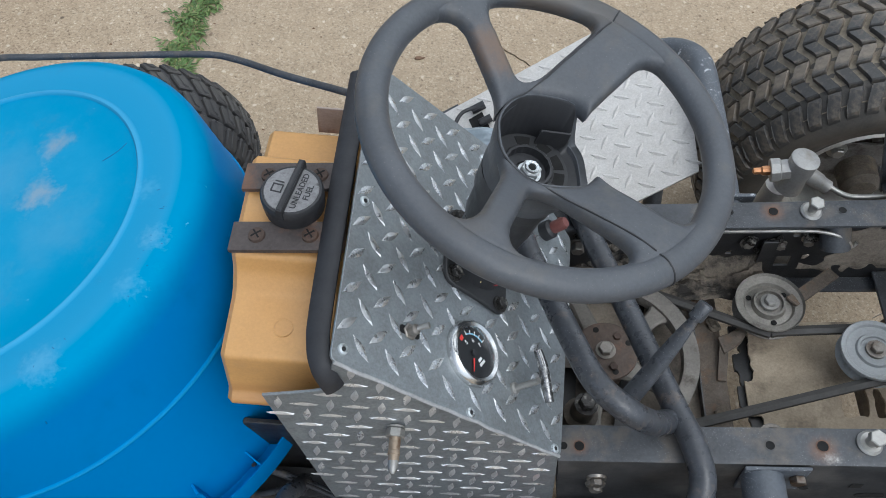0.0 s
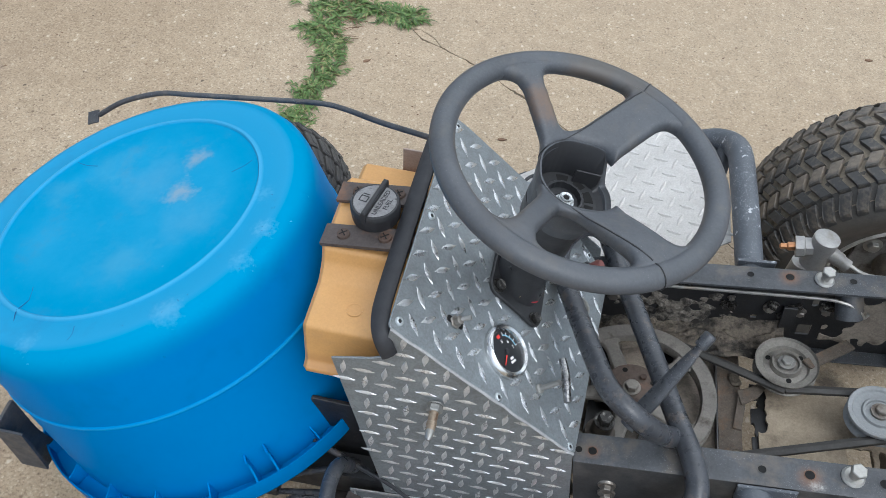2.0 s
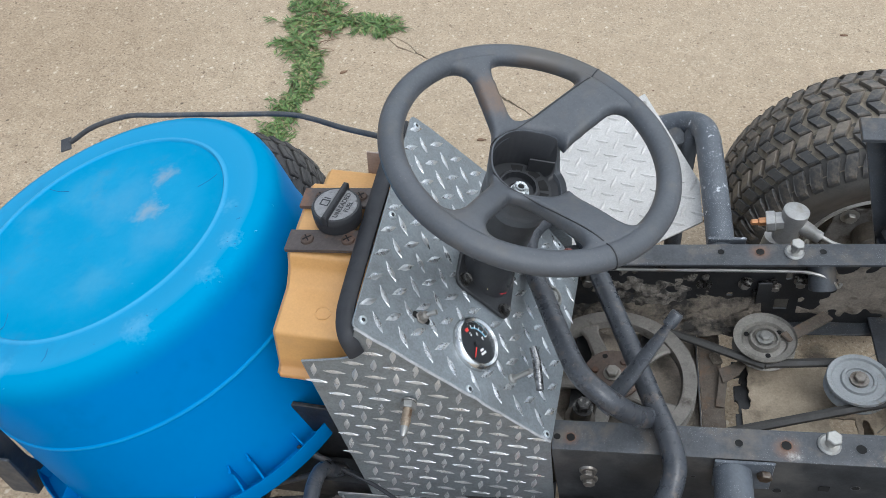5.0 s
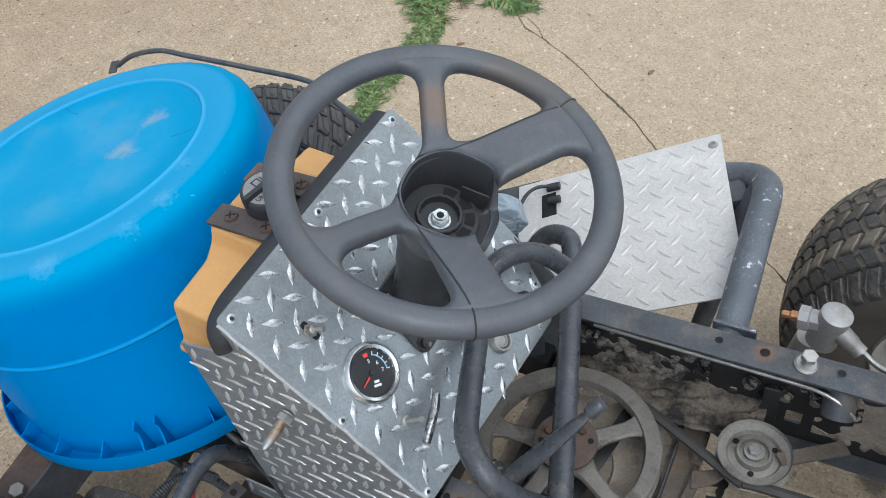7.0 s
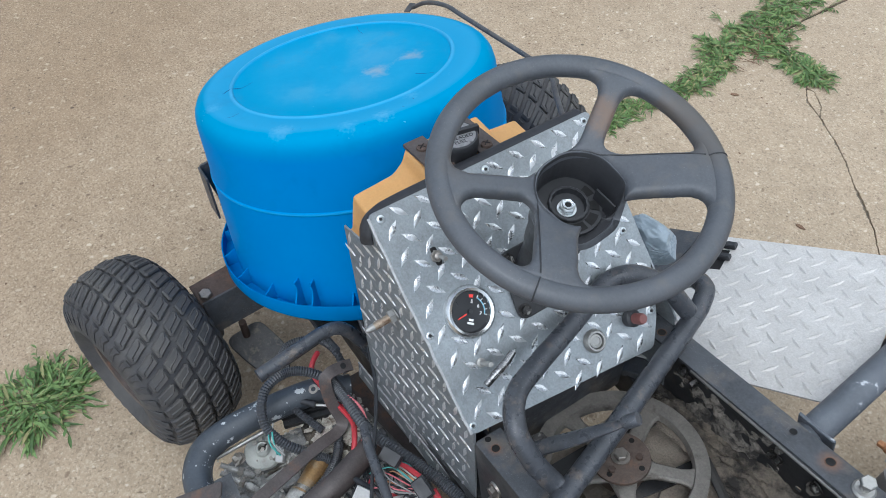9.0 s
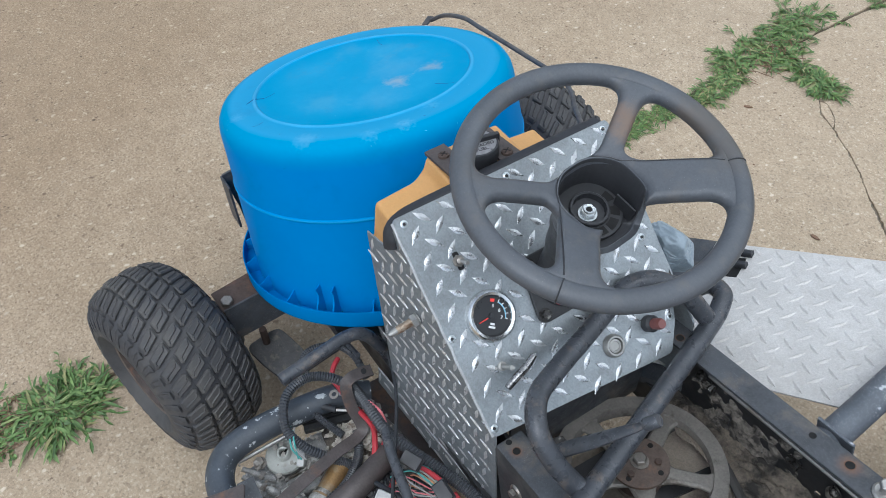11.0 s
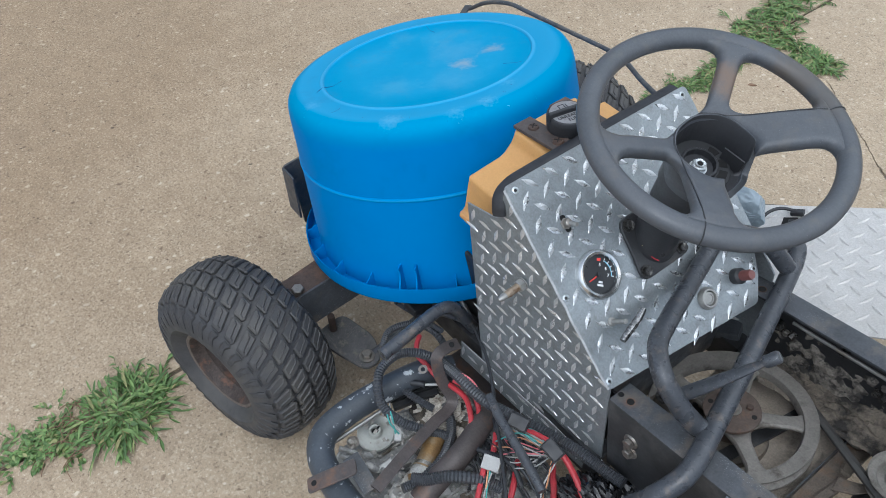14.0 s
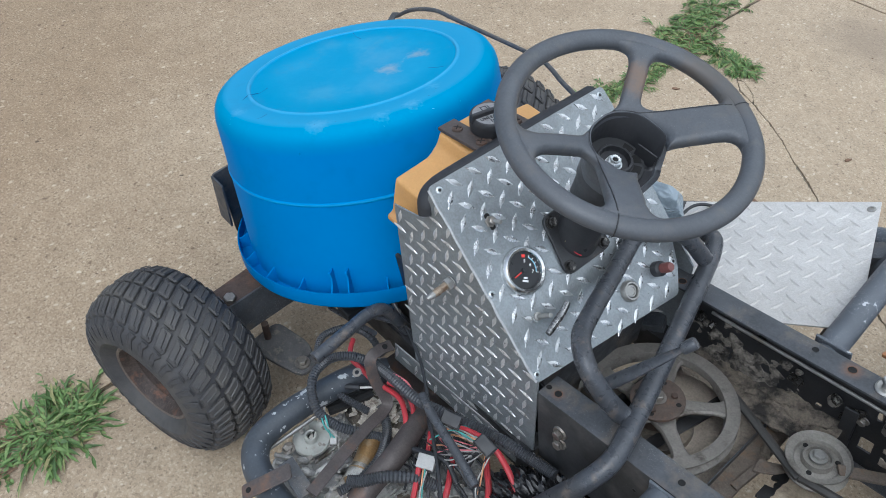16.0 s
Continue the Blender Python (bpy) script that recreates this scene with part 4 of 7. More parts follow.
part("deck_rib", ragged_plate(0.180, 0.214, 0.030, 0.336, -0.176, 0.005, ((0.19, 0.196, 0.02, 0.03),), 0.003), RUSTDIRT, mower, "dirty rust-stained cross-bar under the belt")
part("deck_rib", Geo().box(0.1765, 0.1785, 0.030, 0.336, -0.200, -0.170, CH), BLACK, mower)
tab = part("deck_tab", Geo().prism(rounded([(0.212, 0.200), (0.236, 0.216), (0.252, 0.240), (0.246, 0.247), (0.222, 0.232), (0.206, 0.226)], 0.004), 0.004, CH @ Matrix.Translation((0, 0, -0.166)), 0.001), RUSTDIRT, mower, "worn steel tab beside the belt")
part("tab_web", bar(CH @ Vector((0.206, 0.165, -0.176)), CH @ Vector((0.216, 0.226, -0.166)), 0.012, 0.008, 0.001, tuple(up_ch)), RUSTDIRT, tab)
for x, y, k in ((0.262, 0.092, 0.010), (0.412, 0.060, 0.008)):
    part("deck_bolt", Geo().hexbolt(CH @ Matrix.Translation((x, y, -0.183)), k, 0.008, k * 1.7), OLDBOLT, deck)
for i in range(4):
    x, y = (0.19, 0.20, 0.195, 0.205)[i], (0.30, 0.12, 0.06, 0.25)[i]
    part("dirt_clod", Geo().prism(rounded([(-0.012, -0.007), (0.010, -0.009), (0.013, 0.006), (-0.008, 0.009)], 0.006, 2), 0.008, CH @ pose(x, y, -0.176, 5, -6, 40 * i), 0.003), CAKED, deck)
# added dark sheet that stands for the shaded ground below the near rail
belly = part("shade_plate", Geo().box(0.50, 1.15, -0.19, 0.12, 0.116, 0.120, None, 0.001), UNDERSHADE, mower, "dark plate added for the shade under the frame")
part("belly_casting", Geo().prism(rounded([(0.80, -0.06), (0.96, -0.06), (0.96, 0.09), (0.80, 0.09)], 0.012), 0.10, pose(0, 0, 0.12), 0.006), GRIME, belly)
part("casting_bolt", Geo().hexbolt(pose(0.835, 0.062, 0.22), 0.010, 0.009, 0.014), OLDBOLT, belly)
for q in ((0.62, 0.05, 0.72, 0.0), (0.70, 0.06, 0.75, -0.01)):
    part("brace_strut", Geo().sweep([(q[0], q[1], 0.30), (q[2], q[3], 0.10)], 0.009, 8, 0), OLDBOLT, mower)
part("brace_tube", Geo().sweep([(0.55, 0.06, 0.30), (0.66, -0.04, 0.16)], 0.018, 12, 0), BLACK, mower)
part("brake_rod", Geo().sweep([(0.30, 0.315, 0.464), (0.351, 0.315, 0.472), (0.478, 0.315, 0.493), (0.555, 0.315, 0.505), (0.578, 0.313, 0.509), (0.600, 0.310, 0.507), (0.618, 0.308, 0.497), (0.626, 0.309, 0.488), (0.630, 0.311, 0.495)], 0.0028, 8), ZINC, mower, "thin bright rod along the frame")
part("rod_end", Geo().lathe([(0, 0), (0.0190, 0), (0.0190, 0.040), (0.0162, 0.040), (0.0162, 0.005), (0, 0.005)], frame_of((0.600, 0.334, 0.510), (0.20, -0.62, -0.76)), 26), BLACK, mower, "short black tube end")
r7 = random.Random(12)
tangle = Geo()
for _ in range(30):
    x, y, a, l = r7.uniform(0.470, 0.530), r7.uniform(0.10, 0.30), r7.uniform(0, 6.3), r7.uniform(0.02, 0.07)
    tangle.sweep([CH @ Vector((x, y, -0.182)), CH @ Vector((x + l * 0.5 * math.cos(a), y + l * 0.5 * math.sin(a), -0.182 + r7.uniform(0.003, 0.018))), CH @ Vector((x + l * math.cos(a + 0.4), y + l * math.sin(a + 0.4), -0.183))], r7.uniform(0.0005, 0.0009), 4, 2)
rear_pan = part("rear_pan", ragged_plate(0.468, 0.560, 0.070, 0.330, -0.190, 0.004, ((0.515, 0.530, 0.16, 0.19), (0.47, 0.48, 0.24, 0.28)), 0.005), GRIME, mower, "grimy pan behind the cross-bar")
tagged(part("straw", tangle, STRAW, rear_pan, "dry straw caught behind the cross-bar"), kind="stuff")
m = frame_of(ch(0.262, 0.300, -0.035), (0, -1, 0))
part("lock_nut", Geo().hexbolt(m, 0.009, 0.012, 0.012), OLDBOLT, mower)


def spoked_pulley(c, r):
    """Large cast pulley with five arms and a grooved rim."""
    m = frame_of(c, up_ch)
    g = Geo().lathe([(r - 0.020, -0.012), (r, -0.014), (r, -0.010), (r - 0.009, -0.002), (r, 0.008), (r, 0.012), (r - 0.020, 0.010), (r - 0.023, 0)], m, 64, closed=True)
    pul = part("drive_pulley", g, PULLEY, mower, "large five-spoke cast pulley, oily and worn")
    for i in range(5):
        a = radians(72 * i + 40)
        q = m @ Matrix.Rotation(a, 4, "Z")
        g = Geo().prism([(0.025, -0.021), (0.038, -0.0165), (0.050, -0.0125), (0.085, -0.0110), (r - 0.028, -0.0135), (r - 0.021, -0.0185), (r - 0.015, -0.027), (r - 0.012, 0.0), (r - 0.015, 0.027), (r - 0.021, 0.0185), (r - 0.028, 0.0135), (0.085, 0.0110), (0.050, 0.0125), (0.038, 0.0165), (0.025, 0.021)], 0.010, q @ Matrix.Translation((0, 0, -0.004)), 0.003)
        part("pulley_arm", g, PULLEY, pul)
    part("pulley_hub", Geo().lathe([(0, -0.02), (0.034, -0.02), (0.034, 0.012), (0.030, 0.014), (0, 0.014)], m, 28), RUST, pul)
    part("hub_plate", Geo().lathe([(0, 0.0145), (0.0425, 0.0145), (0.0430, 0.016), (0.0425, 0.0195), (0.0150, 0.0205), (0, 0.0205)], m, 36), HUBRUST, pul, "rusty brown hub plate")
    for a in (20, 110, 200, 290):
        part("plate_hole", Geo().lathe([(0, 0), (0.0042, 0), (0.0042, 0.0007), (0, 0.0007)], m @ Matrix.Translation((0.033 * math.cos(radians(a)), 0.033 * math.sin(radians(a)), 0.0195)), 14), HOLE, pul)
    part("hub_bolt", Geo().hexbolt(m @ Matrix.Translation((0, 0, 0.021)), 0.010, 0.009, 0.0135), OLDBOLT, pul)
    for a in (50, 170, 290):
        q = m @ Matrix.Translation((0.026 * math.cos(radians(a)), 0.026 * math.sin(radians(a)), 0.0203))
        part("hub_screw", Geo().hexbolt(q, 0.0055, 0.005), RUST, pul)
    return pul


def sheave(c, r, mat, label, rings):
    m = frame_of(c, up_ch)
    prof = [(0.0, 0.004), (0.018, 0.004), (0.019, 0.0065), (r * 0.52, 0.0065), (r * 0.56, 0.003), (r * 0.80, 0.003), (r * 0.85, 0.006), (r * 0.97, 0.007), (r, 0.005),
            (r, 0.0035), (r * 0.80, -0.004), (r * 0.80, -0.007), (r, -0.0145), (r, -0.016), (r * 0.9, -0.018), (0, -0.016)]
    if rings:
        prof = [(0.0, 0.002), (0.017, 0.002), (0.018, 0.007), (r * 0.46, 0.007), (r * 0.5, -0.002), (r * 0.68, -0.003), (r * 0.74, 0.002), (r * 0.95, 0.004), (r, 0.008), (r, 0.006)] + prof[10:]
    pul = part("idler_pulley", Geo().lathe(prof, m, 48), mat, mower, label)
    part("pulley_bolt", Geo().lathe([(0, 0.004), (0.0125, 0.004), (0.0125, 0.0085), (0, 0.0085)], m, 20).hexbolt(m @ Matrix.Translation((0, 0, 0.0085)), 0.0085, 0.007), ZINC if rings else OLDBOLT, pul)
    part("pulley_shaft", Geo().lathe([(0, -0.07), (0.009, -0.07), (0.009, -0.014), (0, -0.014)], m, 14), GRIME, pul)
    if rings:
        for a in (35, 155, 275):
            q = m @ Matrix.Translation((r * 0.6 * math.cos(radians(a)), r * 0.6 * math.sin(radians(a)), -0.0017))
            part("web_hole", Geo().lathe([(0, 0), (0.0038, 0), (0.0038, 0.0008), (0, 0.0008)], q, 14), HOLE, pul)
    return pul


big = (0.323, 0.187, 0.352)
spoked_pulley(big, 0.124)
idler = (0.542, 0.260, 0.404)
sheave(idler, 0.0455, DIRTYPULLEY, "dirty stamped steel idler pulley", True)
spindle = part("spindle_housing", Geo().lathe([(0, -0.05), (0.062, -0.048), (0.060, -0.034), (0.034, -0.030), (0.030, -0.020), (0, -0.018)], frame_of(big, up_ch), 28), GRIME, mower, "grimy cast spindle housing under the large pulley")
for a in (60, 180, 300):
    q = Vector(big) + Vector((0.045 * math.cos(radians(a)), 0.047 * math.sin(radians(a)), -0.033))
    part("housing_bolt", Geo().hexbolt(frame_of(q, up_ch), 0.008, 0.007, 0.011), GRIME, spindle)
part("spindle_bar", bar((0.268, 0.036, 0.318), (0.285, 0.330, 0.320), 0.026, 0.008, 0.001), OILBLACK, mower, "flat black bar under the large pulley")
part("spindle_bar", bar((0.335, 0.036, 0.322), (0.390, 0.330, 0.332), 0.020, 0.008, 0.001), OILBLACK, mower)
engine_sheave = (0.652, 0.182, 0.438)
sheave(engine_sheave, 0.0430, BRIGHTPULLEY, "pale zinc pulley", False)
inv = CH.inverted()
b0, b1, b2 = (inv @ Vector(q) for q in (big, idler, engine_sheave))
loop = []
for a in range(95, 290, 15):
    loop.append((b0.x + 0.120 * math.cos(radians(a)), b0.y + 0.120 * math.sin(radians(a)), b0.z))
for a in range(-85, 85, 14):
    loop.append((b2.x + 0.0365 * math.cos(radians(a)), b2.y + 0.0365 * math.sin(radians(a)), b2.z - 0.005))
for a in (-70, -95, -120):
    loop.append((b1.x + 0.041 * math.cos(radians(a)), b1.y + 0.041 * math.sin(radians(a)), b1.z - 0.005))
loop.append((b0.x + 0.120 * math.cos(radians(62)), b0.y + 0.120 * math.sin(radians(62)), b0.z))
part("drive_belt", Geo().sweep(loop, 0.0072, 6, 5, True, CH, 0.75, (0, 0, 1)), BELT, mower, "black rubber V-belt")

# crossed tubes in front of the driver, and a tapered lever
tubes = part("tube_bar", Geo().sweep([(0.172, 0.375, 0.455), (0.190, 0.408, 0.490), (0.222, 0.405, 0.507), (0.238, 0.385, 0.500), (0.250, 0.355, 0.496), (0.288, 0.244, 0.504), (0.320, 0.150, 0.511), (0.351, 0.055, 0.519),
                             (0.366, 0.008, 0.525), (0.374, -0.030, 0.518), (0.366, -0.062, 0.496), (0.350, -0.082, 0.46), (0.325, -0.10, 0.40), (0.30, -0.115, 0.34)], 0.0142, 16, 8), TUBE, mower, "bent black steel tube, scuffed and spattered")
part("tube_brace", Geo().sweep([(0.246, 0.345, 0.520), (0.215, 0.318, 0.566), (0.186, 0.285, 0.585), (0.171, 0.252, 0.578), (0.180, 0.215, 0.571), (0.201, 0.157, 0.577), (0.228, 0.082, 0.590), (0.249, 0.036, 0.596), (0.283, 0.012, 0.588),
                               (0.315, 0.016, 0.556), (0.337, 0.030, 0.526), (0.352, 0.036, 0.518)], 0.0135, 16, 8), TUBE, tubes)
lever = part("lever", Geo().sweep([(0.288, 0.040, 0.512), (0.300, 0.054, 0.530), (0.320, 0.076, 0.560), (0.342, 0.101, 0.595), (0.354, 0.115, 0.614)], lambda t: 0.0085 + 0.0050 * math.sin(math.pi * min(1.0, 0.25 + t * 0.8)) - 0.002 * t - 0.0018, 12, 5, flat=0.62), TUBE, mower, "short dark tapered lever")
part("lever_tip", Geo().lathe([(0, 0), (0.0078, 0), (0.0084, 0.002), (0.0084, 0.018), (0.0070, 0.020), (0, 0.020)], frame_of((0.3515, 0.1122, 0.6105), (0.012, 0.014, 0.019)), 16), TUBE, lever)
pivot = part("lever_pivot", Geo().lathe([(0, -0.13), (0.017, -0.13), (0.017, -0.06), (0.021, -0.055), (0.021, -0.030), (0.014, -0.026), (0.014, 0.0), (0, 0.0)], pose(0.268, 0.070, 0.462), 22), GRIME, mower, "grimy upright pivot pin")
part("pivot_nut", Geo().hexbolt(pose(0.268, 0.070, 0.462), 0.0105, 0.012, 0.014), GREASE, pivot)

# foot rests: a thick hoop each side, the far one carrying a bright plate
far_hoop = part("foot_hoop", Geo().sweep([(0.463, 0.342, 0.490), (0.459, 0.42, 0.501), (0.453, 0.52, 0.514), (0.450, 0.585, 0.516), (0.444, 0.628, 0.502), (0.425, 0.655, 0.485), (0.396, 0.665, 0.466), (0.36, 0.668, 0.442), (0.30, 0.665, 0.40), (0.22, 0.66, 0.36)], 0.0208, 20, 7),
                SPATTER, mower, "thick painted tube, spattered with pale overspray")
part("hoop_leg", Geo().sweep([(0.438, 0.632, 0.496), (0.430, 0.600, 0.460), (0.430, 0.560, 0.400), (0.430, 0.500, 0.310), (0.430, 0.40, 0.25)], 0.015, 14, 4), BLACK, far_hoop, "dark leg of the hoop")
part("weld_plate", Geo().box(-0.020, 0.034, -0.030, 0.030, -0.002, 0.003, frame_of((0.462, 0.358, 0.490), (0.0, 0.98, 0.17), (1, 0, 0.17)), 0.001), SPATTER, far_hoop)
near_hoop = part("foot_hoop", Geo().sweep([(0.447, -0.011, 0.499), (0.447, -0.05, 0.498), (0.446, -0.12, 0.497), (0.445, -0.19, 0.492), (0.442, -0.26, 0.48), (0.42, -0.30, 0.46), (0.36, -0.31, 0.43)], 0.0225, 20, 7), SPATTER, mower, "thick painted tube, spattered with pale overspray")
part("weld_plate", Geo().box(-0.024, 0.044, -0.040, 0.026, 0.0, 0.004, frame_of((0.450, -0.009, 0.497), (0, -1, 0), (0.985, 0, 0.17)), 0.001), SPATTER, near_hoop)
part("hoop_bolt", Geo().hexbolt(frame_of((0.483, -0.013, 0.505), (0, -1, 0)), 0.009, 0.008), OLDBOLT, near_hoop)
FP = frame_of((0.354, 0.730, 0.483), (-0.352, -0.15, 0.93), (-0.28, -0.12, -0.13))
foot_outline = [(0.0, 0.0), (0.337, 0.010), (0.337, 0.310), (0.037, 0.310), (0.006, 0.235)]
g = Geo().prism(foot_outline, 0.003, FP @ Matrix.Translation((0, 0, -0.003)), 0.0004)
lugs(g, foot_outline, FP, -0.0003, (0.0355, 0.0228), (0.0, -0.0386), (0.0373, 0.0), 0.0300, 0.0088, 0.0021, skip=((0.283, 0.068, 0.035), (0.014, 0.022, 0.014)))
foot_plate = part("foot_plate", g, ALU_BRIGHT, mower, "bright aluminium diamond plate foot rest", 25)
part("slot", Geo().prism([(0.271, 0.043), (0.296, 0.045), (0.296, 0.094), (0.271, 0.092)], 0.001, FP), HOLE, foot_plate)
part("plate_rivet", Geo().lathe([(0, 0), (0.0075, 0), (0.007, 0.002), (0.004, 0.0025), (0.0035, 0.0008), (0, 0.0008)], FP @ Matrix.Translation((0.014, 0.022, 0)), 20), ZINC, foot_plate)
part("plate_bracket", Geo().box(-0.02, 0.40, 0.10, 0.14, -0.030, -0.005, FP, 0.001), BLACK, foot_plate)
part("plate_bracket", Geo().box(0.30, 0.40, 0.0, 0.34, -0.022, -0.006, FP, 0.001), BLACK, foot_plate)
sw = part("switch_plug", Geo().box(0.262, 0.285, 0.030, 0.042, 0.001, 0.012, FP, 0.002).box(0.262, 0.283, 0.060, 0.071, 0.001, 0.012, FP, 0.002), DARKPLASTIC, foot_plate, "black plastic connectors")
part("switch_lead", Geo().sweep([tuple(FP @ Vector(q)) for q in ((0.272, 0.036, 0.008), (0.300, 0.040, 0.018), (0.322, 0.062, 0.020), (0.345, 0.10, 0.0), (0.36, 0.13, -0.03))], 0.0032, 8), DARKPLASTIC, sw)

# ---- dash: sloping diamond plate with its side panel ----
DP = frame_of((0, 0, 0.701), (0.651, -0.012, 0.759), (0.76, 0, -0.65))   # x down the slope, y across
dash_outline = rounded([(-0.010, -0.010), (0.300, -0.010), (0.329, 0.283), (0.290, 0.309), (0.215, 0.336), (0.020, 0.342), (-0.010, 0.340)], 0.008)
g = Geo().prism(dash_outline, 0.003, DP @ Matrix.Translation((0, 0, -0.003)), 0.0005)
sheet = len(g.f)
fittings = ((0.154, 0.057, 0.036), (0.155, 0.168, 0.050), (0.074, 0.049, 0.012), (0.276, 0.202, 0.020), (0.2745, 0.266, 0.016), (0.227, 0.049, 0.012))
lugs(g, dash_outline, DP, -0.0003, (0.0202, 0.0115), (0.0, -0.0364), (0.0364, 0.0), 0.0305, 0.0096, 0.0019, fittings)
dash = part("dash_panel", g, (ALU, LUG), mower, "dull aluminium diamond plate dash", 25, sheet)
for s, y in ((0.0012, 0.0036), (0.0012, 0.3264), (0.0018, 0.1616), (0.289, -0.004), (0.160, -0.004), (0.162, 0.313), (0.281, 0.302)):
    m = DP @ Matrix.Translation((s, y, 0))
    rivet = part("rivet", Geo().lathe([(0, 0), (0.0055, 0), (0.0051, 0.0018), (0.0032, 0.0026), (0.0026, 0.0012), (0, 0.0012)], m, 16), BRIGHTZINC, dash)
    part("rivet_core", Geo().lathe([(0, 0.0013), (0.0022, 0.0013), (0.0022, 0.0019), (0, 0.0019)], m, 12), OILBLACK, rivet, "dark broken core of the rivet")
r8 = random.Random(12)
lip = [DP @ Vector((-0.006 + 0.304 * k / 24, -0.0108 + r8.uniform(-0.0007, 0.0007), -0.0004 + r8.uniform(-0.0005, 0.0005))) for k in range(25)]
part("folded_edge", Geo().sweep(lip, lambda t: 0.0019, 8, 2, flat=0.5, up=(0.65, -0.5, 0.76)), FOLD, dash, "pale rubbed edge of the sheet")
SP = frame_of((0, -0.0105, 0.65), (0.06, -1, 0.06))
side_outline = [(-0.074, -0.020), (-0.028, -0.010), (-0.014, -0.004), (-0.006, 0.052), (0.226, -0.147), (0.250, -0.325), (-0.010, -0.333)]
g = Geo().prism(side_outline, 0.003, SP @ Matrix.Translation((0, 0, -0.003)), 0.0005)
sheet = len(g.f)
lugs(g, side_outline, SP, -0.0003, (-0.0365, -0.0364), (0.0253, -0.0248), (0.0232, 0.0206), 0.0292, 0.0086, 0.0018, ((0.048, -0.089, 0.010),))
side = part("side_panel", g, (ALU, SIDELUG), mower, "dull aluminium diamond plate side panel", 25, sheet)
part("side_panel", Geo().prism([(p[0], p[1]) for p in side_outline[2:]], 0.003, frame_of((0.01, 0.337, 0.65), (0, -1, 0.0))), ALU, mower)
part("edge_trim", Geo().sweep([(-0.020, 0.338, 0.696), (-0.023, 0.20, 0.694), (-0.024, 0.05, 0.692), (-0.022, 0.012, 0.690), (-0.017, -0.006, 0.684), (-0.010, -0.014, 0.672), (-0.005, -0.016, 0.660)], lambda t: 0.0125 - 0.003 * t, 12, 6, flat=0.4, up=(-0.25, -0.1, 1)), TRIM, mower, "thick black rubber edge trim")
# fuel gauge
GM = DP @ Matrix.Translation((0.1572, 0.0575, -0.0045)) @ Matrix.Scale(1.04, 4)
gauge = part("fuel_gauge", Geo().lathe([(0.0245, -0.0045), (0.0320, -0.0045), (0.0338, 0.006), (0.0325, 0.0110), (0.0295, 0.0135), (0.0262, 0.0120), (0.0245, 0.0075)], GM, 48, closed=True), CHROME, mower, "round fuel gauge in a chrome bezel")
part("dial", Geo().lathe([(0, 0.004), (0.0266, 0.004), (0.0266, 0.0072), (0, 0.0072)], GM, 40), DIAL, gauge, "black dial")


def arc(r0, r1, a0, a1, m, z=0.0074, n=14, h=0.0003):
    pts = [(r1 * math.cos(radians(a0 + (a1 - a0) * i / n)), r1 * math.sin(radians(a0 + (a1 - a0) * i / n))) for i in range(n + 1)]
    pts += [(r0 * math.cos(radians(a1 + (a0 - a1) * i / n)), r0 * math.sin(radians(a1 + (a0 - a1) * i / n))) for i in range(n + 1)]
    return Geo().prism(pts, h, m @ Matrix.Translation((0, 0, z)))


# dial's own x points to its right, y to its top: across the dash and up its slope
GD = GM @ Matrix.Rotation(radians(54), 4, "Z")
part("scale_arc", arc(0.0185, 0.0200, 0, 72, GD), LBLUEMARK, gauge, "pale blue scale")
part("scale_arc", arc(0.0175, 0.0215, 88, 104, GD), REDMARK, gauge, "red mark")
for a in (0, 18, 36, 54, 72):
    part("tick", arc(0.0185, 0.0228, a - 1.2, a + 1.2, GD, 0.0075, 2), WHITEMARK, gauge)


def lettering(text, size, m, material, parent, name="lettering"):
    cu = bpy.data.curves.new(name, "FONT")
    cu.body, cu.size, cu.align_x, cu.align_y, cu.extrude, cu.offset = text, size, "CENTER", "CENTER", 0.00012, size * 0.018
    tmp = bpy.data.objects.new("tmp", cu)
    me = bpy.data.meshes.new_from_object(tmp)
    bpy.data.objects.remove(tmp)
    me.materials.clear()
    me.materials.append(material)
    ob = new(name, me)
    me.transform(m)
    ob.parent = parent
    ob.matrix_parent_inverse = parent.matrix_world.inverted()
    return ob


for text, x, y, s in (("5", 0.0, 0.0125, 0.006), ("6", 0.0095, 0.0085, 0.006), ("7", 0.014, 0.0, 0.006)):
    lettering(text, s, GD @ Matrix.Translation((x, y, 0.0076)), WHITEMARK, gauge)
for i, w in enumerate((0.006, 0.009)):
    part("marking", Geo().prism([(-w / 2, -0.0115 - 0.0042 * i), (w / 2, -0.0115 - 0.0042 * i), (w / 2, -0.0087 - 0.0042 * i), (-w / 2, -0.0087 - 0.0042 * i)], 0.0003, GD @ Matrix.Translation((0.003, 0, 0.0074))), WHITEMARK, gauge)
part("needle", Geo().prism([(0.006, -0.0009), (0.019, -0.0005), (0.019, 0.0005), (0.006, 0.0009)], 0.0006, GD @ Matrix.Translation((0, 0, 0.0085)) @ Matrix.Rotation(radians(-140), 4, "Z")), REDMARK, gauge, "red needle")
part("needle_cap", Geo().lathe([(0, 0.0074), (0.0032, 0.0074), (0.0030, 0.0098), (0, 0.0102)], GD, 16), DARKPLASTIC, gauge)
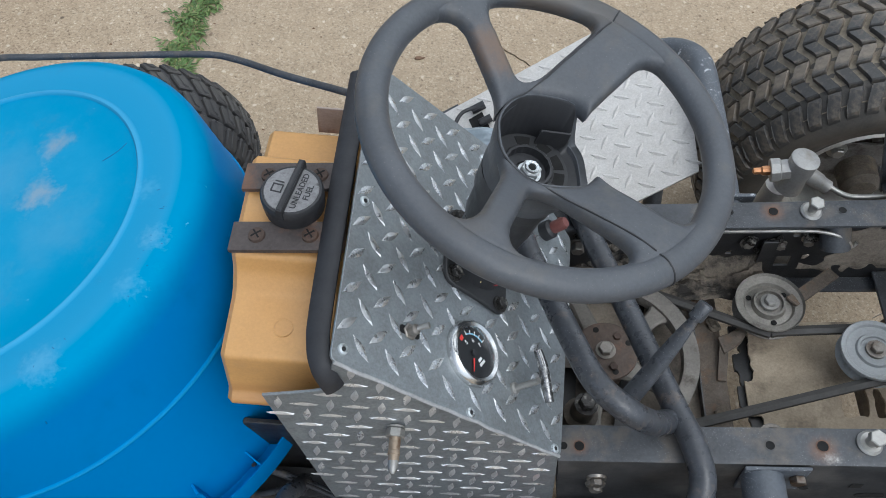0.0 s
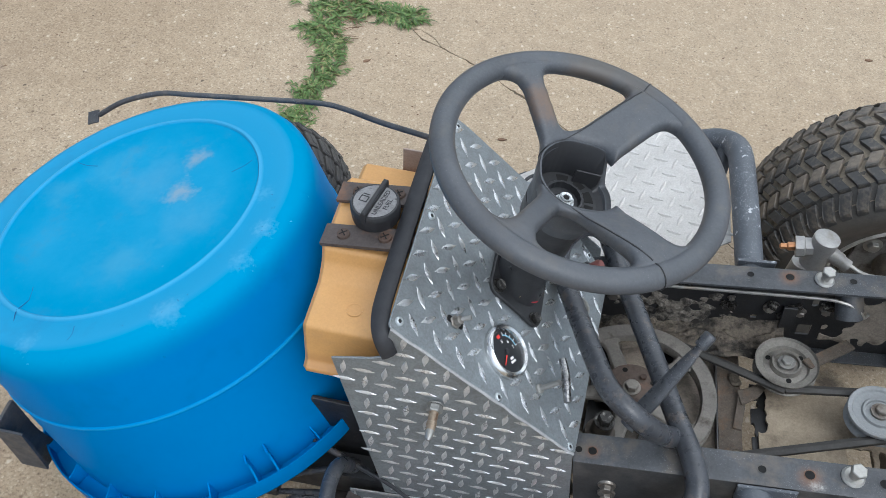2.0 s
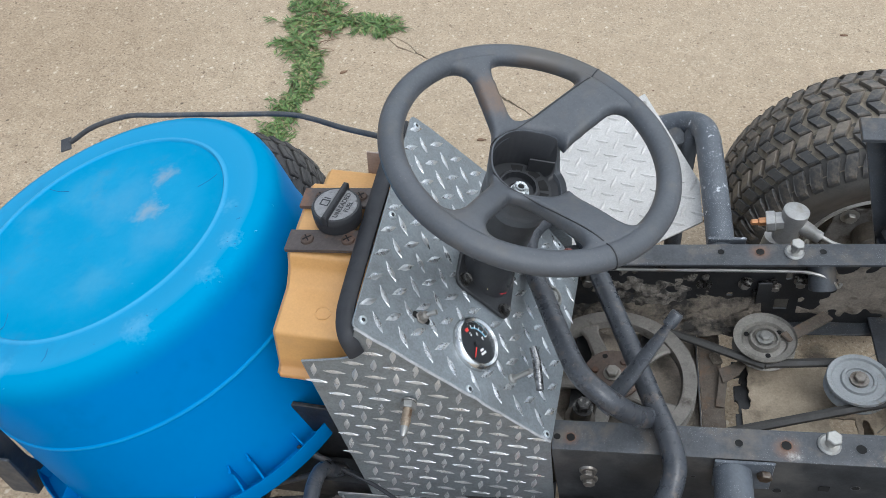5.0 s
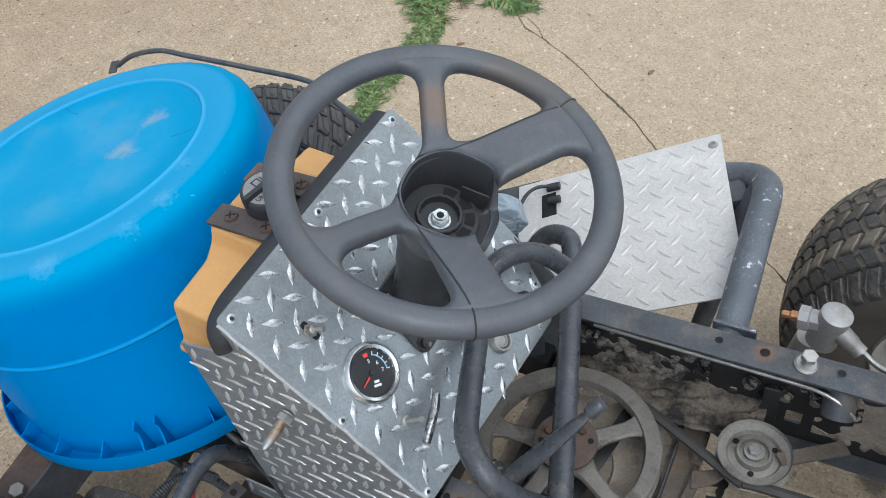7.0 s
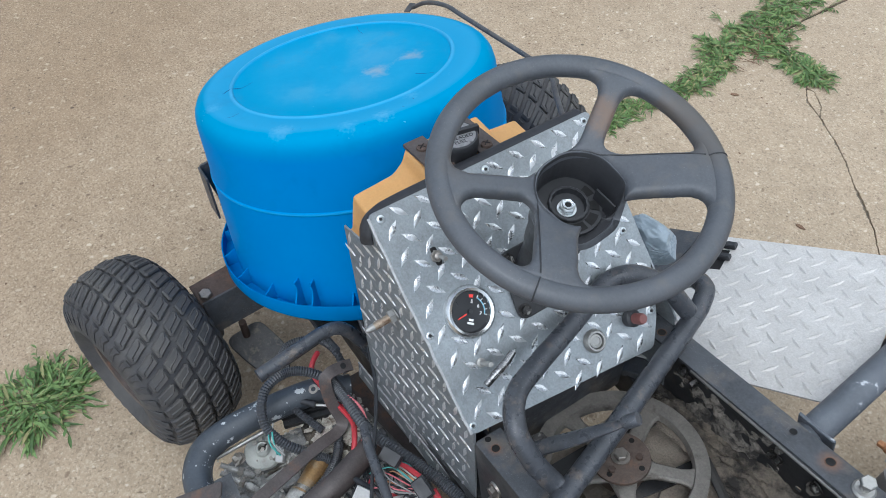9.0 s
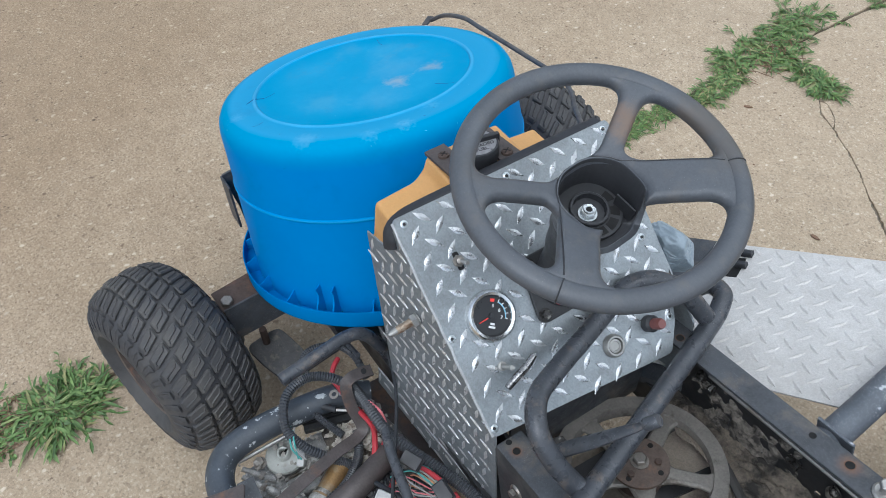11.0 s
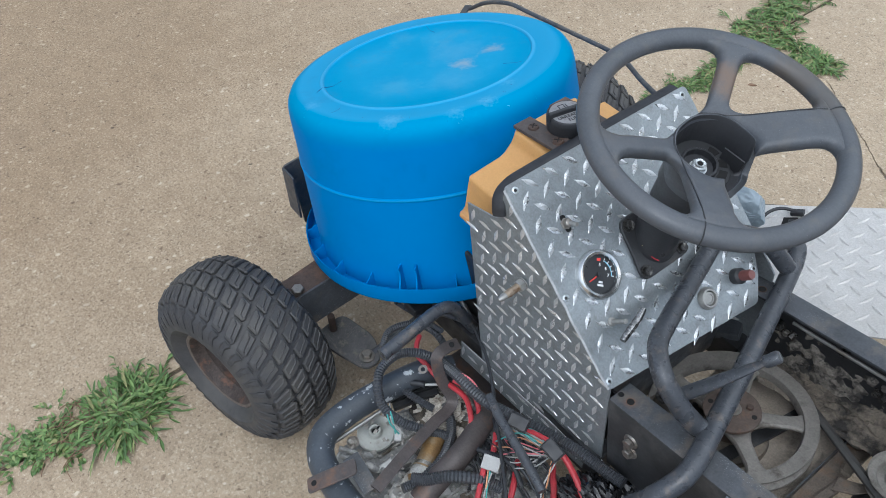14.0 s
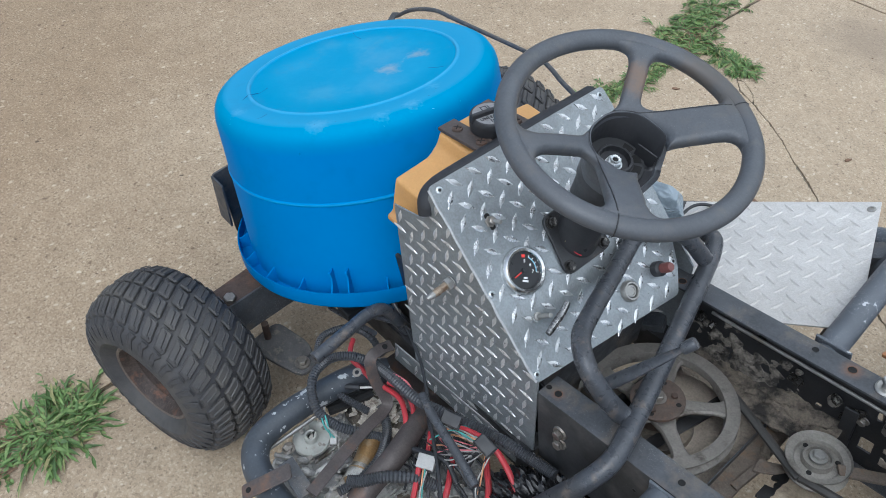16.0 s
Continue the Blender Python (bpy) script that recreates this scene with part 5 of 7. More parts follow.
# toggle, push button, knob, T handle, plug
m = DP @ Matrix.Translation((0.074, 0.049, 0))
toggle = part("toggle_switch", Geo().hexbolt(m, 0.0085, 0.003).lathe([(0, 0.003), (0.0052, 0.003), (0.0052, 0.010), (0.003, 0.0115), (0, 0.0115)], m, 16), OLDBOLT, mower, "small toggle switch with a tarnished nut")
part("switch_slot", Geo().prism(rounded([(-0.0125, -0.0042), (0.0125, -0.0042), (0.0125, 0.0042), (-0.0125, 0.0042)], 0.0035), 0.0006, m @ Matrix.Translation((0, 0, 0.0001))), HOLE, toggle, "dark slot in the plate behind the switch")
part("bat_lever", Geo().sweep([m @ Vector((0, 0, 0.009)), m @ Vector((0.003, 0.002, 0.014)), m @ Vector((0.006, 0.003, 0.021))], lambda t: 0.0024 + 0.0008 * t, 10, 3), ZINC, toggle, "bright switch lever")
m = DP @ Matrix.Translation((0.276, 0.202, 0))
button = part("push_button", Geo().lathe([(0.0105, 0), (0.0165, 0), (0.0160, 0.005), (0.0135, 0.008), (0.0112, 0.008), (0.0105, 0.005)], m, 32, closed=True), ZINC, mower, "round metal push button")
part("button_cap", Geo().lathe([(0, 0.001), (0.0098, 0.001), (0.0094, 0.0055), (0.0065, 0.006), (0.006, 0.005), (0, 0.005)], m, 28), ZINC, button)
m = DP @ Matrix.Translation((0.2745, 0.266, 0))
knob = part("choke_knob", Geo().lathe([(0, 0), (0.0120, 0), (0.0120, 0.012), (0.0085, 0.015), (0, 0.015)], m, 24), DARKPLASTIC, mower)
part("knob_tip", Geo().lathe([(0, 0.014), (0.0078, 0.014), (0.0080, 0.030), (0.0062, 0.034), (0, 0.034)], m, 20), KNOBRED, knob, "faded red plastic tip")
m = DP @ Matrix.Translation((0.2229, 0.0420, 0))
tee = part("pull_handle", Geo().lathe([(0, 0), (0.0062, 0), (0.0062, 0.003), (0.0034, 0.004), (0.0034, 0.034), (0, 0.034)], m, 18), ZINC, mower, "chromed T-shaped pull handle")
part("handle_bar", Geo().sweep([(0.191, 0.076, 0.581), (0.197, 0.060, 0.577), (0.201, 0.042, 0.572), (0.205, 0.025, 0.567)], lambda t: 0.0046 + 0.0010 * math.sin(math.pi * t), 12, 4), WORNCHROME, tee)
m = frame_of((0.0505, -0.013, 0.5665), (0.01, -1, -0.05))
plug = part("side_fitting", Geo().lathe([(0, 0), (0.0095, 0), (0.0095, 0.002), (0, 0.002)], m, 20).hexbolt(m @ Matrix.Translation((0, 0, 0.002)), 0.0098, 0.009), ZINC, mower, "tarnished fitting screwed through the side panel")
part("shank", Geo().lathe([(0, 0.010), (0.0056, 0.010), (0.0059, 0.014), (0.0057, 0.024), (0.0062, 0.0245), (0.0062, 0.028), (0.0056, 0.0285), (0.0055, 0.034), (0, 0.034)], m, 18), THREAD, plug, "rusty brown shank")
part("bullet_tip", Geo().lathe([(0, 0.0335), (0.0054, 0.0335), (0.0052, 0.038), (0.0042, 0.043), (0.0022, 0.0465), (0, 0.0470)], m, 18), ZINC, plug, "bright bullet-shaped tip")

# ---- steering column and wheel ----
fl = rounded([(0.1095, 0.1215), (0.160, 0.1195), (0.2020, 0.1145), (0.2020, 0.160), (0.2015, 0.2090), (0.1095, 0.2140)], 0.016)
flange = part("column_flange", Geo().prism(fl, 0.006, DP, 0.0012), OILBLACK, mower, "black pressed-steel column flange")
for s, y in ((0.1216, 0.1334), (0.1905, 0.1262), (0.1904, 0.1982), (0.122, 0.203)):
    part("flange_bolt", Geo().hexbolt(DP @ Matrix.Translation((s, y, 0.006)), 0.0070, 0.006, 0.0095), GREASE, flange)
part("ignition_wire", Geo().sweep([DP @ Vector(q) for q in ((0.158, 0.146, 0.010), (0.164, 0.140, 0.013), (0.176, 0.142, 0.012), (0.186, 0.150, 0.010))], 0.0016, 8, 4), RED, flange, "thin red wire at the column foot")
part("wire_tag", Geo().box(-0.004, 0.004, -0.002, 0.002, 0, 0.004, DP @ pose(0.156, 0.1395, 0.009, 0, 0, 50), 0.0006), YELLOWTAG, flange, "small yellow plug")
WN = Vector((0.172, -0.03, 0.985)).normalized()
WF = frame_of((0.163, 0.169, 0.825), WN) @ Matrix.Rotation(radians(5.5), 4, "Z")   # the wheel is turned a little
foot = Vector((0.118, 0.168, 0.592))
top = WF @ Vector((0, 0, -0.075))
CM = frame_of(foot, top - foot)
cl = (top - foot).length
column = part("steering_column", Geo().lathe([(0, -0.01), (0.037, -0.01), (0.036, 0.012), (0.033, 0.020), (0.033, cl * 0.55), (0.036, cl * 0.58), (0.037, cl * 0.8), (0.040, cl * 0.84), (0.041, cl), (0, cl)], CM, 36), COLUMN, mower, "dark grey plastic steering column")
wheel = part("steering_wheel", Geo().sweep([(0.1545 * math.cos(radians(a)), 0.1545 * math.sin(radians(a)), 0) for a in range(0, 360, 6)], 0.0139, 18, 2, True, WF, 0.88, (0, 0, 1)), WHEELPLASTIC, mower, "dark grey four-spoke steering wheel without its centre cap", 60)


mouth = rounded([(-0.041, -0.024), (-0.041, 0.024), (-0.014, 0.055), (0.036, 0.052), (0.056, 0.026), (0.056, -0.026), (0.036, -0.052), (-0.014, -0.055)], 0.020)
mouth = [(x * 0.87, y * 0.83) for x, y in mouth]


def hub_shape(a, z):
    """The mouth's outline, as a share of a 50 mm circle."""
    best = 1.0
    c, d = math.cos(a), math.sin(a)
    for i in range(len(mouth)):
        (x1, y1), (x2, y2) = mouth[i - 1], mouth[i]
        k = c * (y2 - y1) - d * (x2 - x1)
        if abs(k) > 1e-9:
            r = (x1 * (y2 - y1) - y1 * (x2 - x1)) / k
            u = (x1 * d - y1 * c) / k
            if r > 0 and -1e-6 <= u <= 1 + 1e-6:
                best = r / 0.050
    f = max(0.0, min(1.0, (z + 0.105) / 0.06))
    return 1 + (best - 1) * f

def smooth_union(a, b, k):
    h = max(0.0, k - abs(a - b)) / k
    return min(a, b) - h * h * k * 0.25


def segment(x, y, ax, ay, bx, by):
    t = max(0.0, min(1.0, ((x - ax) * (bx - ax) + (y - ay) * (by - ay)) / ((bx - ax) ** 2 + (by - ay) ** 2)))
    return math.hypot(x - ax - t * (bx - ax), y - ay - t * (by - ay))


def polar(r, deg):
    return r * math.cos(radians(deg)), r * math.sin(radians(deg))


def wheel_field(x, y):
    """Below zero on the wheel's face: rim edge, spokes and hub ring, filleted into one another."""
    r, a = math.hypot(x, y), math.atan2(y, x)
    d = 0.1420 - r
    lean, half = (51.0, 0.0262) if y > 0 else (54.0, 0.0232)
    y = abs(y)
    near = max(0.0, min(1.0, (44 - abs(math.degrees(a))) / 14))
    ring = r - (0.0590 - 0.02 * near) * hub_shape(a, 0.0)
    d = smooth_union(d, segment(x, y, *polar(0.040, 121), *polar(0.155, 119)) - 0.0128, 0.030)
    d = smooth_union(d, segment(x, y, *polar(0.048, 68), *polar(0.155, lean)) - half, 0.024)
    d = smooth_union(d, ring, 0.020)
    return max(d, 0.0545 * hub_shape(a, 0.0) - r, r - 0.150)


SHELL = ((0.045, -0.0295), (0.053, -0.0275), (0.064, -0.0228), (0.085, -0.0150), (0.110, -0.0065), (0.130, -0.0015), (0.160, 0.0))


def wheel_place(r, a, depth):
    x, y, z = r * math.cos(a), r * math.sin(a), SHELL[0][1]
    for (p, z0), (q, z1) in zip(SHELL, SHELL[1:]):
        if p <= r <= q:
            z = z0 + (z1 - z0) * (r - p) / (q - p)
    e = min(1.0, depth / 0.009)
    h = 0.0035 + 0.0072 * math.sqrt(max(0.0, 1 - (1 - e) ** 2))
    return WF @ Vector((x, y, z + h)), WF @ Vector((x, y, z - h))


for name, a0, a1 in (("spoke", 88, 180), ("spoke", -180, -88), ("wide_spoke", 0, 88), ("wide_spoke", -88, 0)):
    us, vs = [0.046 + 0.0016 * k for k in range(66)], [radians(a0 + (a1 - a0) * k / 84) for k in range(85)]
    part(name, trimmed(us, vs, lambda r, a: wheel_field(r * math.cos(a), r * math.sin(a)), wheel_place), WHEELPLASTIC, wheel, "", 60)


def on_face(x, y):
    """The wheel's front face above x, y."""
    q = wheel_place(math.hypot(x, y), math.atan2(y, x), max(0.0, -wheel_field(x, y)))[0]
    return q + WF.to_3x3() @ Vector((0, 0, 0.0002))


for s in (1, -1):
    edge = [(0.0020 + 0.0800 * k, 0.0600 + 0.0755 * k) for k in (0.84, 0.7, 0.55, 0.4, 0.25, 0.12, 0.02)]
    edge += [polar(0.0572 * hub_shape(radians(a), 0.0), a) for a in (104, 118, 132, 146, 160, 172, 180)]
    seam = [on_face(x, s * y) for x, y in edge]
    part("spoke_seam", Geo().sweep(seam, 0.0009, 6, 5), DARKPLASTIC, wheel)
    c66, s66 = math.cos(radians(60.2)), s * math.sin(radians(60.2))
    ring = [((0.1545 + 0.0140 * math.cos(radians(b))) * c66, (0.1545 + 0.0140 * math.cos(radians(b))) * s66, 0.0140 * 0.88 * math.sin(radians(b))) for b in range(0, 360, 15)]
    part("rim_seam", Geo().sweep(ring, 0.0009, 6, 2, True, WF), DARKPLASTIC, wheel)


def opened(g, floor):
    """Cuts the wall down between the two wide spokes, then sets it in the wheel's frame."""
    out = []
    for x, y, z in g.v:
        u = max(0.0, min(1.0, (52 - abs(math.degrees(math.atan2(y, x)))) / 20))
        out.append(tuple(WF @ Vector((x, y, min(z, z + (floor - z) * u * u * (3 - 2 * u)) if z > floor else z))))
    g.v = out
    return g


hub = part("hub", opened(Geo().lathe([(0.036, -0.105), (0.043, -0.085), (0.052, -0.055), (0.0585, -0.034), (0.0595, -0.025), (0.0570, -0.0205), (0.0548, -0.0205), (0.0530, -0.028), (0.048, -0.072), (0.0, -0.072)], None, 180, hub_shape), -0.064), WHEELPLASTIC, wheel, "hollow hub with the centre cap missing", 50)
part("hub_liner", opened(Geo().lathe([(0.0536, -0.0225), (0.0546, -0.0214), (0.0475, -0.0705), (0.0, -0.0705), (0.0, -0.0712), (0.0450, -0.0712)], None, 180, hub_shape, True), -0.066), DARKPLASTIC, hub, "black plastic inside of the hub")
part("hub_floor", Geo().lathe([(0.023, -0.0700), (0.0400, -0.0700), (0.0400, -0.0655), (0.023, -0.0655)], WF, 64, lambda a, z: 1.0, True), stuff("hub_floor_plastic", (0.024, 0.025, 0.027), 0.5, vary=0.2), hub, "slotted floor of the hub")
for a0, a1 in ((-62, -38), (-30, -4), (4, 32), (42, 66), (80, 104), (-104, -78)):
    part("floor_slot", arc(0.026, 0.0365, a0, a1, WF, -0.0654, 6, 0.0004), HOLE, hub)
part("hub_shelf", Geo().box(0.010, 0.040, 0.0300, 0.0322, -0.071, -0.046, WF, 0.001), DARKPLASTIC, hub)
part("spline_ring", Geo().lathe([(0.010, -0.071), (0.0235, -0.071), (0.0235, -0.061), (0.0225, -0.060), (0.0200, -0.060), (0.0190, -0.0685), (0.010, -0.0685)], WF, 120, lambda a, z: 1 + 0.03 * abs(math.cos(8 * a)), True), DARKPLASTIC, hub)
part("hub_nut", Geo().hexbolt(WF @ Matrix.Translation((0.002, -0.004, -0.067)), 0.0100, 0.007, 0.0115), BRIGHTZINC, hub, "bright hub nut")
part("bolt_end", Geo().lathe([(0, -0.0592), (0.0046, -0.0592), (0.0046, -0.0580), (0, -0.0578)], WF @ Matrix.Translation((0.002, -0.004, 0)), 20), HOLE, hub, "dark threaded bore of the nut")
part("nut_bore", Geo().lathe([(0.0036, -0.0585), (0.0072, -0.0585), (0.0066, -0.0562), (0.0040, -0.0568)], WF @ Matrix.Translation((0.002, -0.004, 0)), 20, closed=True), BRIGHTZINC, hub)

# ---- fuel tank ----
profile = rounded([(0.040, 0.50), (0.040, 0.548), (0.004, 0.550), (0.004, 0.560), (0.014, 0.562), (0.022, 0.626), (0.088, 0.632), (0.104, 0.648), (0.110, 0.669), (0.232, 0.672), (0.244, 0.634), (0.306, 0.628), (0.318, 0.55), (0.318, 0.50)], 0.006, 3)
m = Matrix(((0, 0, 1, -0.122), (1, 0, 0, 0), (0, 1, 0, 0), (0, 0, 0, 1)))
tank = part("fuel_tank", Geo().prism(profile, 0.108, m, 0.005), TANK, mower, "amber translucent plastic fuel tank")
part("tank_ring", Geo().lathe([(0.0085, 0), (0.0100, 0), (0.0100, 0.0009), (0.0085, 0.0009)], Matrix.Translation((-0.066, 0.055, 0.6292)), 24, closed=True), TANK, tank)
for y, z in ((0.127, 0.672), (0.199, 0.674)):
    st = part("tank_strap", bar((-0.124, y, z), (-0.012, y, z + 0.016), 0.033, 0.005, 0.0008), STRAP, tank, "oxidised steel strap")
    for x in (-0.098, -0.046):
        q = frame_of((x, y, z + 0.0025 + (x + 0.124) / 0.112 * 0.016), (-0.14, 0, 1))
        part("strap_screw", Geo().lathe([(0, 0), (0.0085, 0), (0.0078, 0.003), (0.004, 0.0042), (0, 0.0043)], q, 18), RUST, st)
        part("screw_slot", Geo().box(-0.0055, 0.0055, -0.0008, 0.0008, 0.0036, 0.0047, q @ Matrix.Rotation(radians(35), 4, "Z")).box(-0.0008, 0.0008, -0.0055, 0.0055, 0.0036, 0.0047, q @ Matrix.Rotation(radians(35), 4, "Z")), HOLE, st)
CP = frame_of((-0.066, 0.163, 0.678), (-0.05, 0.0, 1.0)) @ Matrix.Scale(1.02, 4)
cap = part("fuel_cap", Geo().lathe([(0, 0), (0.0255, 0), (0.0268, 0.004), (0.0290, 0.006), (0.0300, 0.020), (0.0300, 0.027), (0.0285, 0.0295), (0.0255, 0.0300), (0, 0.0300)], CP, 72, lambda a, z: 1 + (0.006 * math.cos(36 * a) if 0.003 < z < 0.026 else 0)), DARKPLASTIC, tank, "black plastic fuel cap with a worn pale top")
part("cap_face", Geo().lathe([(0, 0.0299), (0.0262, 0.0299), (0.0255, 0.0306), (0, 0.0306)], CP, 40), stuff("worn_cap_top", (0.21, 0.21, 0.215), 0.55, vary=0.4, scale=60, stain=(0.05, 0.05, 0.05), stain_scale=60), cap)
part("cap_grip", Geo().box(-0.0315, 0.0315, -0.0030, 0.0030, 0.022, 0.0385, CP @ Matrix.Rotation(radians(78), 4, "Z"), 0.0014), DARKPLASTIC, cap)
CT = CP @ Matrix.Rotation(radians(78), 4, "Z")
lettering("UNLEADED", 0.0082, CT @ Matrix.Translation((0, -0.0085, 0.0308)), DARKPLASTIC, cap)
lettering("FUEL", 0.0082, CT @ Matrix.Translation((0, -0.0170, 0.0308)), DARKPLASTIC, cap)
part("pump_mark", Geo().box(-0.007, 0.003, 0.008, 0.0095, 0.0306, 0.0309, CT).box(-0.007, 0.003, 0.0175, 0.019, 0.0306, 0.0309, CT).box(-0.007, -0.0055, 0.008, 0.019, 0.0306, 0.0309, CT).box(0.0015, 0.003, 0.008, 0.019, 0.0306, 0.0309, CT)
     .box(0.005, 0.0065, 0.009, 0.018, 0.0306, 0.0309, CT), DARKPLASTIC, cap)
part("tank_bracket", Geo().box(-0.022, 0.022, -0.0015, 0.0015, -0.03, 0.012, pose(-0.050, 0.334, 0.628), 0.0005), stuff("pale_rust", (0.36, 0.29, 0.25), 0.7, vary=0.3, stain=(0.22, 0.12, 0.09)), mower, "small pale rusty bracket")


# ---- wheels ----
def tyre_geo(R, W, rim_r, off):
    """A balloon carcass: lathe about z, R at the crown, the bead at +-off."""
    h = W / 2
    prof = [(rim_r, -off + 0.006), (rim_r + 0.004, -off), (R - 0.070, -h), (R - 0.055, -h * 0.985), (R - 0.037, -h * 0.93), (R - 0.024, -h * 0.83), (R - 0.015, -h * 0.70), (R - 0.008, -h * 0.50), (R - 0.004, -h * 0.30), (R - 0.0025, 0)]
    prof = [p for p in prof if p[0] >= rim_r]
    prof += [(r, -z) for r, z in reversed(prof[:-1])]
    return Geo().lathe(prof, None, 84, None, True)


def crown(R, h, z):
    u = min(1.0, abs(z) / h)
    stops = ((0, 0.0025), (0.3, 0.004), (0.5, 0.008), (0.7, 0.015), (0.83, 0.024), (0.93, 0.037), (1.0, 0.060))
    for (a, p), (b, q) in zip(stops, stops[1:]):
        if u <= b:
            return R - p - (q - p) * (u - a) / (b - a)
    return R - 0.06


def block_mesh(name, R, W, outline, proud, mat, top=0.86, ridge=()):
    """One tread block: an outline of (arc, z) wrapped on the crown and raised."""
    h, n = W / 2, len(outline)
    cz = sum(q[1] for q in outline) / n
    cs = sum(q[0] for q in outline) / n
    verts = []
    for k, lift in ((1.0, -0.004), (1.0, proud * 0.75), (top, proud)):
        for s, z in outline:
            a = (cs + (s - cs) * k) / R
            zz = cz + (z - cz) * k
            r = crown(R, h, zz) + lift
            verts.append((r * math.cos(a), r * math.sin(a), zz))
    faces = [tuple(range(2 * n, 3 * n))]
    for q in (0, 1):
        for i in range(n):
            j = (i + 1) % n
            faces.append((q * n + i, q * n + j, (q + 1) * n + j, (q + 1) * n + i))
    for x1, z1, x2, z2, wd in ridge:
        d = math.hypot(x2 - x1, z2 - z1)
        ux, uz = -(z2 - z1) / d * wd, (x2 - x1) / d * wd
        k = len(verts)
        for s, z, lift in ((x1 + ux, z1 + uz, proud), (x1 - ux, z1 - uz, proud), (x2 - ux, z2 - uz, proud), (x2 + ux, z2 + uz, proud), (x1, z1, proud + 0.0020), (x2, z2, proud + 0.0020)):
            r = crown(R, h, z) + lift
            verts.append((r * math.cos(s / R), r * math.sin(s / R), z))
        faces += [(k, k + 1, k + 4), (k + 1, k + 2, k + 5, k + 4), (k + 2, k + 3, k + 5), (k + 3, k, k + 4, k + 5)]
    me = bpy.data.meshes.new(name)
    me.from_pydata(verts, [], faces)
    me.materials.append(mat)
    return me


def tread(me, count, shift, m, parent):
    for i in range(count):
        ob = new("tread_block", me)
        ob.parent = parent
        ob.matrix_basis = m @ Matrix.Rotation(2 * math.pi * (i + shift) / count, 4, "Z")


def turned(g, m):
    g.v = [tuple(m @ Vector(v)) for v in g.v]
    return g


def turf_wheel(at, yaw, camber, flip, R=0.186, W=0.174, rim_r=0.082):
    """Small turf tyre on a rusty pressed rim; its outer side is local +z."""
    m = Matrix.Translation(at) @ Matrix.Rotation(yaw, 4, "Z") @ Matrix.Rotation(camber, 4, "X") @ Matrix.Rotation(radians(90), 4, "X")
    if flip:
        m = m @ Matrix.Rotation(math.pi, 4, "X")
    ty = part("front_tyre", turned(tyre_geo(R - 0.006, W, rim_r, 0.068), m), RUBBER, mower, "worn black turf tyre", 40)
    n = 34
    w = 2 * math.pi * R / n
    for k, (zc, sh) in enumerate(((-0.054, 0.1), (-0.018, 0.55), (0.018, 0.0), (0.054, 0.5))):
        hz, hs = 0.0158, w * 0.36
        lean = -0.5 * hz
        out = [(-hs - lean, zc - hz), (hs * 0.6 - lean, zc - hz), (hs - lean * 0.7, zc - hz * 0.75), (hs + lean, zc + hz), (-hs * 0.6 + lean, zc + hz), (-hs + lean * 0.7, zc + hz * 0.75)]
        ridge = ((-hs * 0.1 - lean * 0.55, zc - hz * 0.55, -hs * 0.1 + lean * 0.7, zc + hz * 0.7, 0.0013), (-hs * 0.1 - lean * 0.55, zc - hz * 0.55, hs * 0.35 - lean * 0.7, zc - hz * 0.72, 0.0013), (-hs * 0.1 + lean * 0.7, zc + hz * 0.7, -hs * 0.55 + lean * 0.7, zc + hz * 0.80, 0.0013))
        tread(block_mesh("tread_block", R - 0.006, W, out, 0.0078, RUBBER, 0.84, ridge), n, sh, m, ty)
    for s in (-1, 1):
        out = [(-w * 0.30, s * 0.0735), (w * 0.22, s * 0.0735), (w * 0.34, s * 0.0800), (w * 0.20, s * 0.0862), (-w * 0.24, s * 0.0862), (-w * 0.12, s * 0.0800)]
        tread(block_mesh("tread_block", R - 0.006, W, out, 0.0068, RUBBER, 0.80), n, 0.25, m, ty)
    r = rim_r
    rim = Geo().lathe([(r + 0.002, -0.058), (r + 0.004, -0.061), (r - 0.004, -0.056), (r - 0.012, -0.045), (r - 0.020, -0.022), (0.034, -0.022), (0.016, -0.022), (0.016, 0.034), (0.026, 0.034), (0.029, 0.006), (0.040, -0.004), (r - 0.026, -0.006),
                       (r - 0.018, 0.004), (r - 0.0155, 0.024), (r - 0.0135, 0.028), (r - 0.0130, 0.046), (r - 0.0065, 0.052), (r - 0.0050, 0.062), (r + 0.000, 0.0690), (r + 0.004, 0.066), (r - 0.004, 0.046), (r - 0.010, 0.0)], m, 64, closed=True)
    rm = part("rim", rim, RIMRUST, ty, "rusty pressed-steel rim")
    part("rim_flange", Geo().lathe([(r - 0.001, 0.0685), (r + 0.003, 0.0705), (r + 0.0052, 0.0695), (r + 0.0045, 0.067)], m, 56, closed=True), PALERUST, rm, "dusty rusted flange")
    part("hub_cap", Geo().lathe([(0, 0.0), (0.0155, 0.0), (0.0155, 0.038), (0.008, 0.043), (0, 0.043)], m, 20), OLDBOLT, ty)
    for a in (25, 115, 205, 295):
        part("rim_hole", Geo().lathe([(0, 0), (0.0065, 0), (0.0065, 0.0008), (0, 0.0008)], m @ Matrix.Translation((0.045 * math.cos(radians(a)), 0.045 * math.sin(radians(a)), -0.0042)), 12), HOLE, rm)
    return ty


